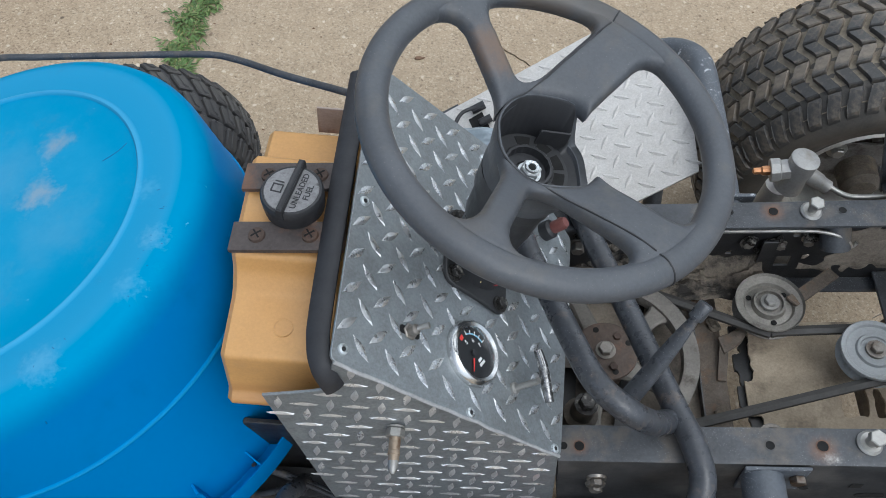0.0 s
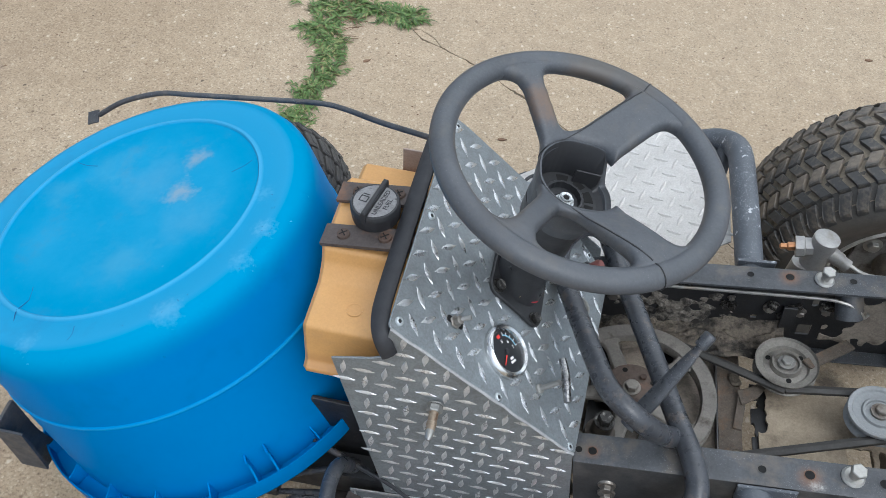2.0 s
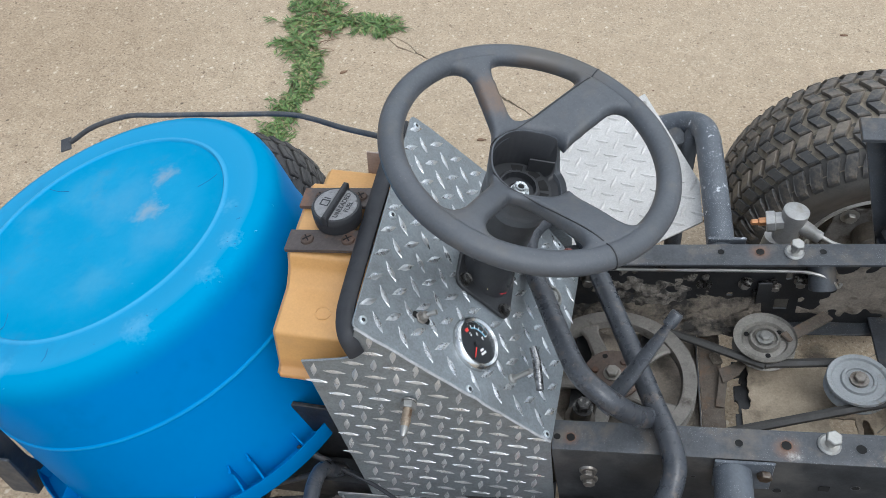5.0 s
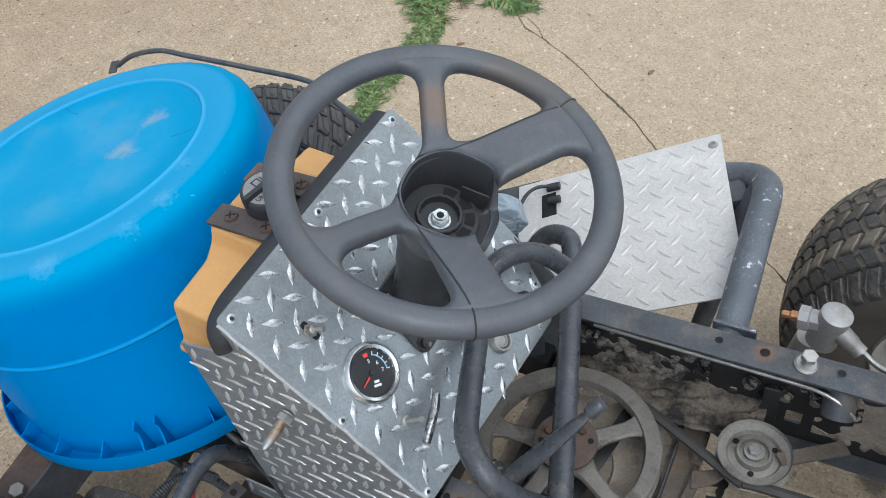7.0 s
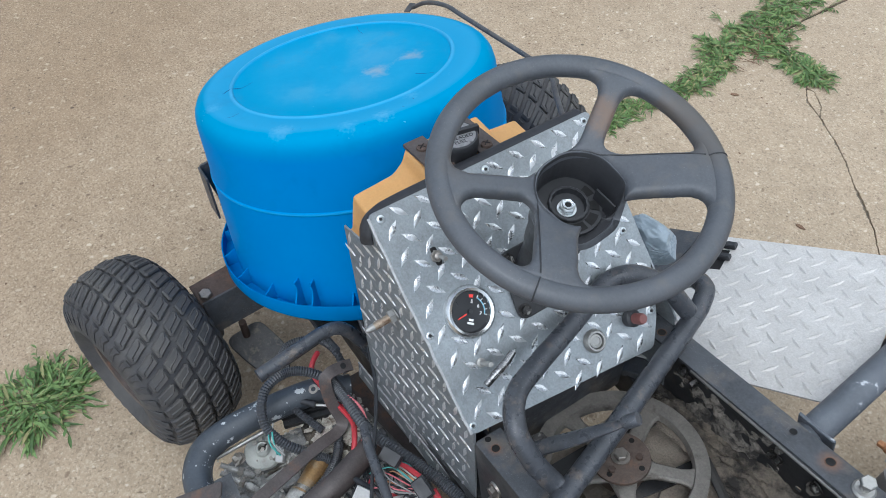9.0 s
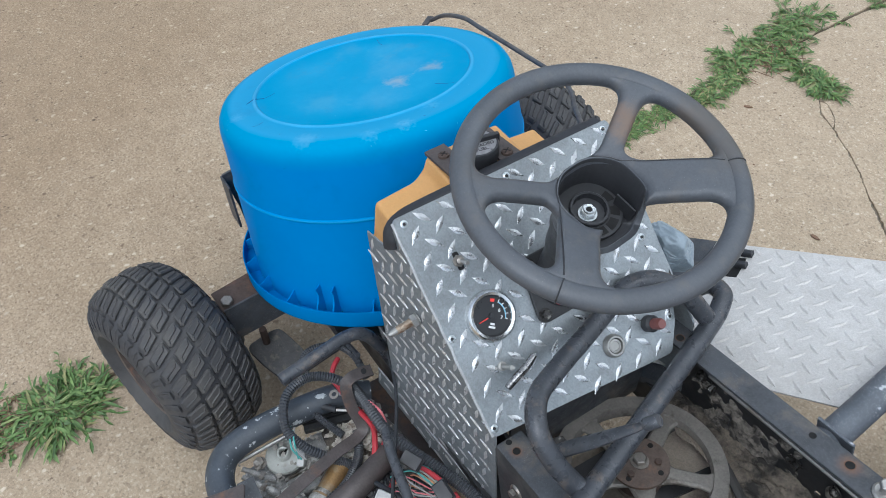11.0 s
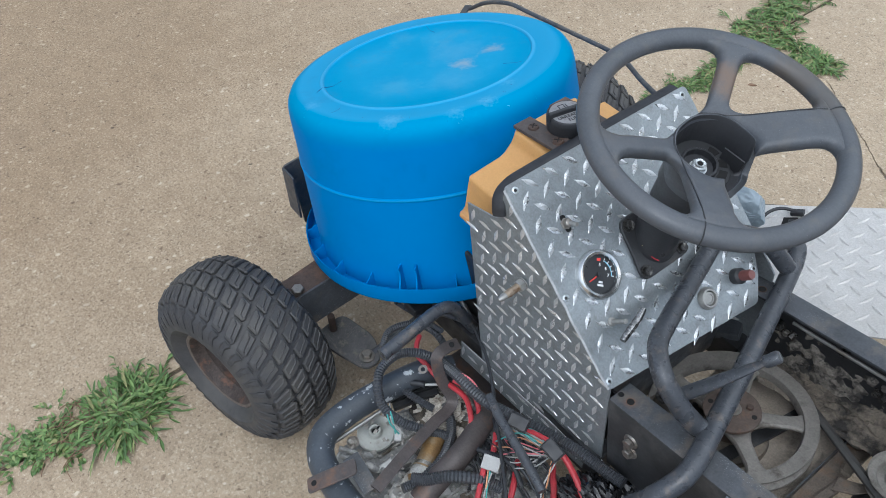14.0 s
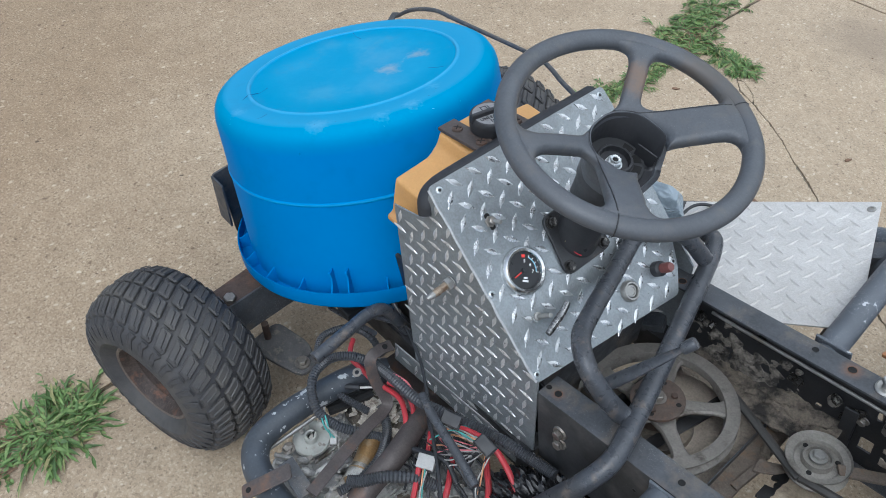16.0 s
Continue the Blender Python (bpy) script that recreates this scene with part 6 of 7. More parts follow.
turf_wheel((-0.368, -0.3115, 0.186), 0.259, -0.050, False)
turf_wheel((-0.431, 0.591, 0.188), 0.233, 0.0, True, 0.188, 0.162)


def bar_wheel(at, side, R=0.280, W=0.27, rim_r=0.126, lugged=True):
    """Large rear tyre with chunky zig-zag lugs; its inner side is local +z."""
    m = pose(*at, side, 0, 0)
    ty = part("rear_tyre", turned(tyre_geo(R - 0.010, W, rim_r, 0.095), m), DUSTRUBBER, mower, "large muddy lugged rear tyre", 40)
    part("tread_base", turned(Geo().lathe([(crown(R - 0.010, W / 2, 0.1 * k - 0.118) + 0.0006, 0.1 * k - 0.118) for k in (0.0, 0.3, 0.6, 0.9, 1.18, 1.46, 1.76, 2.06, 2.36)] + [(R - 0.05, 0.118), (R - 0.05, -0.118)], None, 96, None, True), m), MUD, ty, "dried mud between the lugs")
    n = 54
    w = 2 * math.pi * R / n
    rest = Geo()
    rows = [(-0.1155 + 0.033 * k, 0.0142, k % 2) for k in range(8)]
    for zc, hz, odd in rows:
        hs, l = w * 0.310, w * 0.22 * (1 if odd else -1)
        out = [(-hs - l, zc - hz), (hs - l, zc - hz), (hs + l * 0.6, zc + hz * 0.5), (hs + l, zc + hz), (-hs + l, zc + hz), (-hs - l * 0.6, zc - hz * 0.5)]
        me = block_mesh("tread_block", R - 0.010, W, out, 0.0095, MUDRUBBER, 0.90)
        for i in range(n):
            q = m @ Matrix.Rotation(2 * math.pi * i / n, 4, "Z")
            if lugged and 4 <= i < 41:
                ob = new("tread_block", me)
                ob.parent = ty
                ob.matrix_basis = q
            else:
                rest.put([tuple(v.co) for v in me.vertices], [tuple(f.vertices) for f in me.polygons], q)
    tagged(part("tread_lugs", rest, MUDRUBBER, ty), kind="stuff")
    r = rim_r
    rim = Geo().lathe([(r + 0.002, 0.088), (r + 0.006, 0.095), (r + 0.002, 0.100), (r - 0.006, 0.094), (r - 0.014, 0.070), (r - 0.022, 0.0), (r - 0.018, -0.08), (r + 0.004, -0.094), (r - 0.004, -0.08), (r - 0.012, -0.02), (r - 0.008, 0.06)], m, 56, closed=True)
    part("rim", rim, SILVERRIM, ty, "dull silver rim")
    part("wheel_disc", Geo().lathe([(0.03, 0.030), (0.07, 0.038), (r - 0.012, 0.010), (r - 0.012, 0.0), (0.07, 0.03), (0.03, 0.02)], m, 40, closed=True), GRIME, ty, "dirty wheel disc")
    for i in range(5):
        a = 2 * math.pi * i / 5
        part("wheel_nut", Geo().hexbolt(m @ Matrix.Translation((0.055 * math.cos(a), 0.055 * math.sin(a), 0.036)), 0.009, 0.010), OLDBOLT, ty)
    part("disc_plate", Geo().prism(rounded([(-0.078, -0.060), (0.078, -0.060), (0.078, 0.060), (-0.078, 0.060)], 0.02), 0.006, m @ Matrix.Translation((0, 0, 0.052)), 0.001), DUSTYPLATE, ty, "dusty steel plate inside the wheel")
    part("plate_bolt", Geo().hexbolt(m @ Matrix.Translation((-0.052, 0.040, 0.058)), 0.011, 0.010, 0.017), ZINC, ty)
    part("axle_end", Geo().lathe([(0, 0.0), (0.034, 0.0), (0.034, 0.10), (0.022, 0.11), (0, 0.11)], m, 24), GRIME, ty)
    return ty


bar_wheel((0.813, 0.689, 0.280), 90)
bar_wheel((0.813, -0.359, 0.280), -90, lugged=False)

# ---- front axle and steering ----
axle = part("front_axle", Geo().sweep([(-0.372, -0.215, 0.235), (-0.377, -0.10, 0.245), (-0.385, 0.05, 0.262), (-0.40, 0.20, 0.262), (-0.415, 0.36, 0.245), (-0.425, 0.46, 0.235)], 0.028, 4, 4, flat=1.0, up=(0, 0, 1)), BLACK, mower, "black steel axle beam with rusty top")
part("axle_cap", bar((-0.370, -0.205, 0.268), (-0.380, -0.060, 0.276), 0.058, 0.004), RUST, axle)
part("axle_cheek", bar((-0.335, -0.20, 0.240), (-0.345, 0.10, 0.250), 0.070, 0.006, 0.001, (1, 0, 0.3)), BLACK, axle)
part("frame_side", Geo().box(-0.125, 0.225, 0.022, 0.028, 0.17, 0.45, None, 0.001), OILBLACK, mower, "black steel frame side under the dash")
part("frame_floor", Geo().box(-0.115, 0.10, -0.085, 0.022, 0.185, 0.190, None, 0.001), STRAP, mower)
for a, b in (((-0.24, -0.05, 0.25), (-0.09, -0.055, 0.33)), ((-0.22, -0.03, 0.25), (-0.07, -0.02, 0.35)), ((-0.13, 0.0, 0.38), (0.02, -0.02, 0.30))):
    part("link_rod", Geo().sweep([a, b], 0.0045, 10, 0), TUBE, mower)
for x, y in ((-0.362, -0.193), (-0.415, 0.425)):
    m = frame_of((x, y, 0.20), (0.02, 0.06, 1))
    kp = part("kingpin", Geo().lathe([(0, -0.05), (0.014, -0.05), (0.014, 0.062), (0.011, 0.066), (0, 0.066)], m, 20), BLACK, mower)
    part("kingpin_bolt", Geo().hexbolt(m @ Matrix.Translation((0, 0, 0.066)), 0.012, 0.014, 0.016), OLDBOLT, kp)
    part("stub_axle", Geo().sweep([(x, y, 0.175), (x, y + (0.10 if y > 0 else -0.10), 0.18)], 0.011, 12, 0), OLDBOLT, kp)
arm = rounded([(-0.335, -0.19), (-0.345, -0.115), (-0.26, -0.095), (-0.205, -0.115), (-0.205, -0.150), (-0.27, -0.175)], 0.02)
sarm = part("steering_arm", Geo().prism(arm, 0.008, pose(0, 0, 0.150), 0.001), stuff("dusty_steel", (0.085, 0.084, 0.085), 0.75, vary=0.5, scale=50, stain=(0.20, 0.175, 0.145), stain_scale=60, specks=(0.30, 0.27, 0.23), speck_scale=420, speck_cut=0.14), mower, "flat dusty steering arm plate")
part("arm_pin", Geo().lathe([(0, 0), (0.007, 0), (0.007, 0.045), (0, 0.045)], pose(-0.322, -0.150, 0.158), 14), RUST, sarm)
part("arm_bolt", Geo().lathe([(0, 0), (0.015, 0), (0.015, 0.003), (0, 0.003)], pose(-0.228, -0.133, 0.158), 20).hexbolt(pose(-0.228, -0.133, 0.161), 0.010, 0.010), OLDBOLT, sarm)
part("tie_rod", Geo().sweep([(-0.228, -0.133, 0.152), (-0.25, 0.1, 0.165), (-0.29, 0.36, 0.155)], 0.008, 10, 3), BLACK, mower)
for y, x0 in ((-0.004, 0.25), (0.318, 0.25)):
    part("front_rail", bar((x0, y, 0.318), (-0.52, y, 0.262), 0.055, 0.036, 0.002, (0, 1, 0)), OILBLACK, mower)
part("front_crossmember", bar((-0.50, -0.03, 0.262), (-0.50, 0.34, 0.262), 0.05, 0.045, 0.002), BLACK, mower)
part("tub_rest", bar((-0.18, -0.06, 0.300), (-0.18, 0.38, 0.300), 0.035, 0.02, 0.002), OILBLACK, mower)
part("tub_rest", bar((-0.45, -0.10, 0.262), (-0.45, 0.40, 0.262), 0.035, 0.02, 0.002), BLACK, mower)
g = Geo().prism(rounded([(-0.096, 0.412), (-0.054, 0.416), (-0.050, 0.32), (-0.035, 0.24), (-0.075, 0.24), (-0.080, 0.318)], 0.006), 0.005, Matrix(((0, 0, 1, -0.535), (1, 0, 0, 0), (0, 1, 0, 0), (0, 0, 0, 1))), 0.0008)
horn = part("front_bracket", g, BLACK, mower, "black bent steel bracket with a hole")
part("bracket_flange", Geo().box(-0.535, -0.495, -0.098, -0.094, 0.300, 0.408, None, 0.0008), BLACK, horn)
part("bracket_hole", Geo().lathe([(0, 0), (0.005, 0), (0.005, 0.0007), (0, 0.0007)], frame_of((-0.5299, -0.076, 0.398), (1, 0, 0)), 14), HOLE, horn)
# grille rod behind the tub
rodp = part("hood_rod", Geo().sweep([(-0.622, 0.431, 0.502), (-0.565, 0.428, 0.545), (-0.495, 0.427, 0.577), (-0.44, 0.429, 0.584), (-0.33, 0.440, 0.590), (-0.235, 0.446, 0.597), (-0.19, 0.436, 0.603), (-0.12, 0.388, 0.632), (-0.058, 0.345, 0.662), (-0.030, 0.326, 0.675)], 0.0043, 10, 6), BLACK, mower, "thin bent black rod")
part("rod_tab", Geo().box(-0.016, 0.010, -0.011, 0.011, -0.0015, 0.0015, frame_of((-0.632, 0.430, 0.496), (-0.42, -0.55, 0.72), (0.8, -0.1, 0.5)), 0.0005), BLACK, rodp)

# ---- valve, seat post on the far rail ----
VM = Vector((0.574, 0.426, 0.504))
valve = part("bleed_valve", Geo().lathe([(0, -0.045), (0.020, -0.045), (0.0185, -0.012), (0.0195, 0.010), (0.0195, 0.016), (0.017, 0.018), (0, 0.0185)], Matrix.Translation(VM), 28), GREYCAST, mower, "pale grey cast tee valve")
part("valve_arm", Geo().lathe([(0, 0), (0.0145, 0), (0.0145, 0.020), (0.017, 0.022), (0.017, 0.034), (0, 0.034)], frame_of(VM + Vector((-0.004, 0, -0.006)), (-1, 0.05, -0.30)), 8), GREYCAST, valve)
part("valve_tip", Geo().lathe([(0, 0.033), (0.007, 0.033), (0.007, 0.044), (0.005, 0.046), (0.005, 0.055), (0.002, 0.057), (0, 0.057)], frame_of(VM + Vector((-0.004, 0, -0.006)), (-1, 0.05, -0.30)), 8), COPPER, valve, "copper nipple")
part("valve_arm", Geo().lathe([(0, 0), (0.013, 0), (0.012, 0.030), (0.0105, 0.032), (0.0105, 0.045), (0, 0.045)], frame_of(VM + Vector((0.004, 0, -0.008)), (0.85, -0.35, -0.28)), 14), GREYCAST, valve)
part("valve_hose", Geo().sweep([(0.617, 0.413, 0.484), (0.640, 0.402, 0.480), (0.660, 0.398, 0.482), (0.70, 0.40, 0.487)], 0.004, 10, 4), ZINC, valve)
part("valve_post", Geo().lathe([(0, 0), (0.017, 0), (0.017, 0.06), (0, 0.06)], pose(0.560, 0.425, 0.40), 20), GREYCAST, valve)
post = part("seat_post", bar((0.752, 0.438, 0.446), (0.664, 0.456, 0.650), 0.030, 0.012, 0.001, (1, 0, 0)), BLACK, mower, "upright black seat bracket")
part("post_web", bar((0.738, 0.446, 0.45), (0.652, 0.464, 0.646), 0.006, 0.034, 0.001, (1, 0, 0)), BLACK, post)
part("post_top", Geo().box(-0.046, 0.046, -0.020, 0.020, -0.004, 0.004, frame_of((0.668, 0.462, 0.662), (-0.1, -0.2, 1)), 0.001), BLACK, post)
part("post_foot", bar((0.700, 0.342, 0.552), (0.745, 0.445, 0.470), 0.046, 0.006), BLACK, post)
part("post_base", Geo().box(-0.034, 0.034, -0.026, 0.026, -0.004, 0.004, frame_of((0.752, 0.448, 0.462), (-0.1, -0.1, 1)), 0.001), BLACK, post)
part("rear_axle", Geo().sweep([(0.832, 0.02, 0.275), (0.832, 0.52, 0.275)], 0.030, 16, 0), GRIME, mower)
part("transaxle", Geo().prism(rounded([(0.74, 0.05), (0.95, 0.05), (0.95, 0.30), (0.74, 0.30)], 0.03), 0.14, pose(0, 0, 0.22), 0.012), GRIME, mower, "dirty cast transaxle housing")

# ---- engine bay beside the dash ----
CHIPPED = stuff("chipped_dark_paint", (0.050, 0.058, 0.069), 0.45, vary=0.3, stain=(0.42, 0.44, 0.45), stain_scale=52, stain_cut=(0.605, 0.62))
ENGINEGRIME = stuff("engine_grime", (0.25, 0.247, 0.238), 0.65, metal=0.2, vary=0.5, scale=40, stain=(0.50, 0.49, 0.46), stain_scale=34, stain_cut=(0.54, 0.62), bump=0.6, dist=0.002)
engine = part("engine_block", Geo().prism(rounded([(-0.080, -0.300), (0.03, -0.330), (0.30, -0.30), (0.33, -0.03), (0.10, -0.020), (-0.07, -0.05)], 0.025), 0.12, pose(0, 0, 0.085), 0.012), ENGINEGRIME, mower, "grimy cast-aluminium engine")
for i in range(9):
    x = -0.02 + i * 0.018
    part("cooling_fin", Geo().box(x, x + 0.004, -0.245, -0.10, 0.193, 0.212, None, 0.001), CASTALU, engine)
r2 = random.Random(5)
for i in range(70):
    x, y = r2.uniform(-0.06, 0.28), r2.uniform(-0.29, -0.05)
    s = r2.uniform(0.006, 0.022)
    if math.hypot(x + 0.05, y + 0.228) < 0.050:
        continue
    m = pose(x, y, 0.202, r2.uniform(-12, 12), r2.uniform(-12, 12), r2.uniform(0, 90))
    part("casting", Geo().prism(rounded([(-s, -s * 0.6), (s, -s * 0.6), (s, s * 0.6), (-s, s * 0.6)], 0.004, 2), r2.uniform(0.008, 0.035), m, 0.002), (CASTALU, GRIME, ENGINEGRIME, BLACK)[i % 4], engine)
for i in range(24):
    m = pose(r2.uniform(-0.05, 0.27), r2.uniform(-0.29, -0.06), 0.215, r2.uniform(-10, 10), r2.uniform(-10, 10), 0)
    part("engine_bolt", Geo().hexbolt(m, 0.0065, 0.008, 0.009), OLDBOLT, engine)
litter = Geo()
for i in range(420):
    x, y = r2.uniform(-0.07, 0.26), r2.uniform(-0.30, -0.05)
    s = r2.uniform(0.002, 0.007)
    litter.prism([(-s, -s * 0.5), (s * 0.7, -s * 0.6), (s, s * 0.3), (-s * 0.4, s * 0.7)], 0.0008, pose(x, y, r2.uniform(0.212, 0.242), r2.uniform(-40, 40), r2.uniform(-40, 40), r2.uniform(0, 360)))
tagged(part("leaf_litter", litter, stuff("pale_litter", (0.33, 0.315, 0.285), 0.9, vary=0.6, scale=90, stain=(0.10, 0.085, 0.07), stain_scale=60, bump=0), engine), kind="stuff")
heap = Geo()
for i in range(150):
    x, y = r2.gauss(0.000, 0.026), r2.gauss(-0.115, 0.020)
    k = r2.uniform(0.004, 0.012)
    heap.prism([(-k, -k * 0.35), (k * 0.5, -k * 0.5), (k, k * 0.1), (k * 0.2, k * 0.5), (-k * 0.8, k * 0.3)], 0.0009, pose(x, y, 0.236 + 0.018 * max(0.0, 1 - math.hypot(x, y + 0.115) / 0.05) + r2.uniform(0, 0.006), r2.uniform(-35, 35), r2.uniform(-35, 35), r2.uniform(0, 360)))
tagged(part("dead_leaves", heap, stuff("dead_leaf", (0.44, 0.405, 0.35), 0.9, vary=0.6, scale=70, stain=(0.17, 0.13, 0.10), stain_scale=50, bump=0), engine, "pale dead leaves caught in the engine"), kind="stuff")
part("leaf_bed", Geo().prism(rounded([(-0.060, -0.160), (0.045, -0.165), (0.060, -0.075), (-0.045, -0.070)], 0.02), 0.012, pose(0, 0, 0.224), 0.003), CAKED, engine, "packed dirt on the engine")
for a, b in (((-0.075, -0.180, 0.252), (-0.047, -0.092, 0.256)), ((-0.062, -0.182, 0.246), (-0.038, -0.104, 0.250))):
    part("support_bar", bar(a, b, 0.011, 0.010, 0.001), OILBLACK, engine, "dark steel support bar")
part("cable_eyelet", Geo().lathe([(0.0040, -0.0008), (0.0078, -0.0008), (0.0078, 0.0008), (0.0040, 0.0008)], frame_of((-0.057, -0.120, 0.312), (0.1, -0.25, 1)), 18, closed=True), OLDBOLT, engine, "ring terminal of the red cable")
part("cable_sleeve", Geo().sweep([(-0.064, -0.142, 0.283), (-0.052, -0.132, 0.285), (-0.044, -0.126, 0.286)], 0.0055, 10, 3), DARKPLASTIC, engine, "black cable sleeve")
part("cable_core", Geo().sweep([(-0.044, -0.126, 0.286), (-0.030, -0.108, 0.286), (-0.016, -0.094, 0.283)], 0.0022, 8, 3), CASTALU, engine, "bare grey cable core")
part("exhaust_guard", Geo().sweep([(-0.055, -0.06, 0.262), (-0.075, -0.115, 0.272), (-0.084, -0.19, 0.275), (-0.086, -0.255, 0.276), (-0.076, -0.306, 0.276), (-0.045, -0.332, 0.277), (0.0, -0.340, 0.280), (0.06, -0.340, 0.284), (0.13, -0.330, 0.284)], 0.0225, 18, 6), CHIPPED, mower, "thick dark pipe with chipped paint")
TABF = frame_of((0.015, -0.350, 0.322), (-0.2, -0.35, 0.9), (0.35, 0.75, 0.2))
tab = part("guard_tab", Geo().prism(rounded([(-0.034, -0.013), (0.050, -0.013), (0.050, 0.013), (-0.034, 0.013)], 0.006), 0.004, TABF, 0.001), STRAP, mower, "flat oxidised steel tab with a hole")
part("tab_hole", Geo().lathe([(0, 0), (0.0045, 0), (0.0045, 0.0007), (0, 0.0007)], TABF @ Matrix.Translation((-0.022, 0, 0.0041)), 14), HOLE, tab)
m = frame_of((-0.050, -0.228, 0.226), (0.06, -0.10, 1))
disc = part("governor_disc", Geo().lathe([(0, -0.010), (0.030, -0.010), (0.0325, -0.004), (0.0325, 0.0), (0.031, 0.0022), (0.027, 0.0010), (0.016, 0.0012), (0.0125, 0.004), (0.0115, 0.013), (0.0095, 0.015), (0.0066, 0.0135), (0.0062, 0.004), (0, 0.004)], m, 40), PALEPLASTIC, engine, "pale grey plastic disc with a hollow boss")
part("disc_bore", Geo().lathe([(0, 0.0045), (0.006, 0.0045), (0.006, 0.006), (0, 0.006)], m, 16), HOLE, disc)
part("keyway", Geo().box(-0.0015, 0.0015, 0.005, 0.010, 0.0105, 0.0155, m), HOLE, disc)
for a, b in (((-0.052, -0.297, 0.252), (-0.013, -0.259, 0.236)), ((-0.040, -0.302, 0.250), (0.013, -0.264, 0.238)), ((-0.030, -0.312, 0.244), (0.024, -0.282, 0.232))):
    a, b = Vector(a), Vector(b)
    q = frame_of(a, b - a)
    n = (b - a).length
    sc = part("linkage_screw", Geo().lathe([(0, 0), (0.0042, 0), (0.0042, n * 0.7), (0.0062, n * 0.72), (0.0062, n * 0.9), (0.0048, n), (0, n)], q, 12), ENGINEGRIME, engine, "dirty grey linkage screw")
    part("screw_nut", Geo().hexbolt(q @ Matrix.Translation((0, 0, n * 0.52)), 0.0072, 0.008), OLDBOLT, sc)
part("engine_nut", Geo().hexbolt(frame_of((-0.059, -0.268, 0.226), (0.05, -0.1, 1)), 0.0085, 0.009, 0.011), OLDBOLT, engine)
part("push_rod", Geo().sweep([(-0.066, -0.298, 0.252), (-0.061, -0.203, 0.262)], 0.0036, 10, 0), ZINC, engine, "bright straight rod")
strap = part("engine_strap", Geo().sweep([(-0.048, -0.052, 0.338), (-0.049, -0.070, 0.344), (-0.047, -0.092, 0.348), (-0.041, -0.103, 0.338), (-0.024, -0.106, 0.305), (0.000, -0.103, 0.276), (0.010, -0.118, 0.270), (0.020, -0.160, 0.279), (0.040, -0.225, 0.291), (0.066, -0.300, 0.306)], 0.0135, 4, 5, flat=0.18, up=(0.25, -0.15, 1)), STRAP, mower, "bent flat steel strap")
part("strap_hole", Geo().lathe([(0, 0), (0.0048, 0), (0.0048, 0.0008), (0, 0.0008)], frame_of((-0.0485, -0.066, 0.3455), (0.25, -0.15, 1)), 14), HOLE, strap)
part("strap_clamp", bar((0.062, -0.305, 0.300), (0.000, -0.302, 0.312), 0.026, 0.004, 0.001), BLACK, strap, "black clamp under the strap")
part("oil_canister", Geo().lathe([(0, 0), (0.016, 0), (0.017, 0.004), (0.017, 0.058), (0.020, 0.060), (0.020, 0.080), (0.017, 0.084), (0, 0.084)], frame_of((0.030, -0.158, 0.252), (0.50, -0.80, -0.02)), 28), BRASS, engine, "stained brass-coloured canister")
part("foil_band", Geo().lathe([(0.0176, 0.052), (0.0182, 0.054), (0.0178, 0.060), (0.0212, 0.064), (0.0206, 0.070), (0.0215, 0.076), (0.0205, 0.080), (0.017, 0.080)], frame_of((0.030, -0.158, 0.252), (0.50, -0.80, -0.02)), 24, lambda a, z: 1 + 0.03 * math.sin(7 * a + 300 * z), True), CASTALU, engine, "crumpled silver foil round the canister")
part("exhaust_pipe", Geo().sweep([(0.064, -0.080, 0.285), (0.080, -0.115, 0.292), (0.097, -0.165, 0.295), (0.104, -0.215, 0.285), (0.108, -0.25, 0.27)], 0.019, 18, 5), STRAP, engine, "rusty brown exhaust pipe")
g = Geo()
for i in range(19):
    for j in range(25):
        u, v = i / 18, j / 24
        x, y = 0.030 + 0.052 * u + 0.024 * v + 0.006 * noise.noise(Vector((v * 5, u * 3, 2))), -0.205 - 0.092 * v + 0.006 * noise.noise(Vector((u * 5, v * 3, 8)))
        q = Vector((x * 34, y * 34, 4.4))
        g.v.append((x, y, 0.240 + 0.020 * (0.7 - abs(noise.noise(q)) * 2.2) + 0.008 * (0.5 - abs(noise.noise(q * 2.3)) * 2) - 0.03 * (2 * u - 1) ** 4))
g.f += [(i * 25 + j, i * 25 + j + 1, i * 25 + j + 26, i * 25 + j + 25) for i in range(18) for j in range(24)]
part("rag", g, PAPER, engine, "pale crumpled wipe", 22)


def hose(pts, r=0.0085, parent=mower, name="wire_conduit"):
    """Corrugated black conduit."""
    d = sum((Vector(a) - Vector(b)).length for a, b in zip(pts, pts[1:]))
    k = max(4, int(d / 0.0021 / (len(pts) - 1)))
    k += k % 2
    return part(name, Geo().sweep(pts, r, 9, k, ridge=0.82), CONDUIT, parent, "corrugated black wiring conduit", 25)


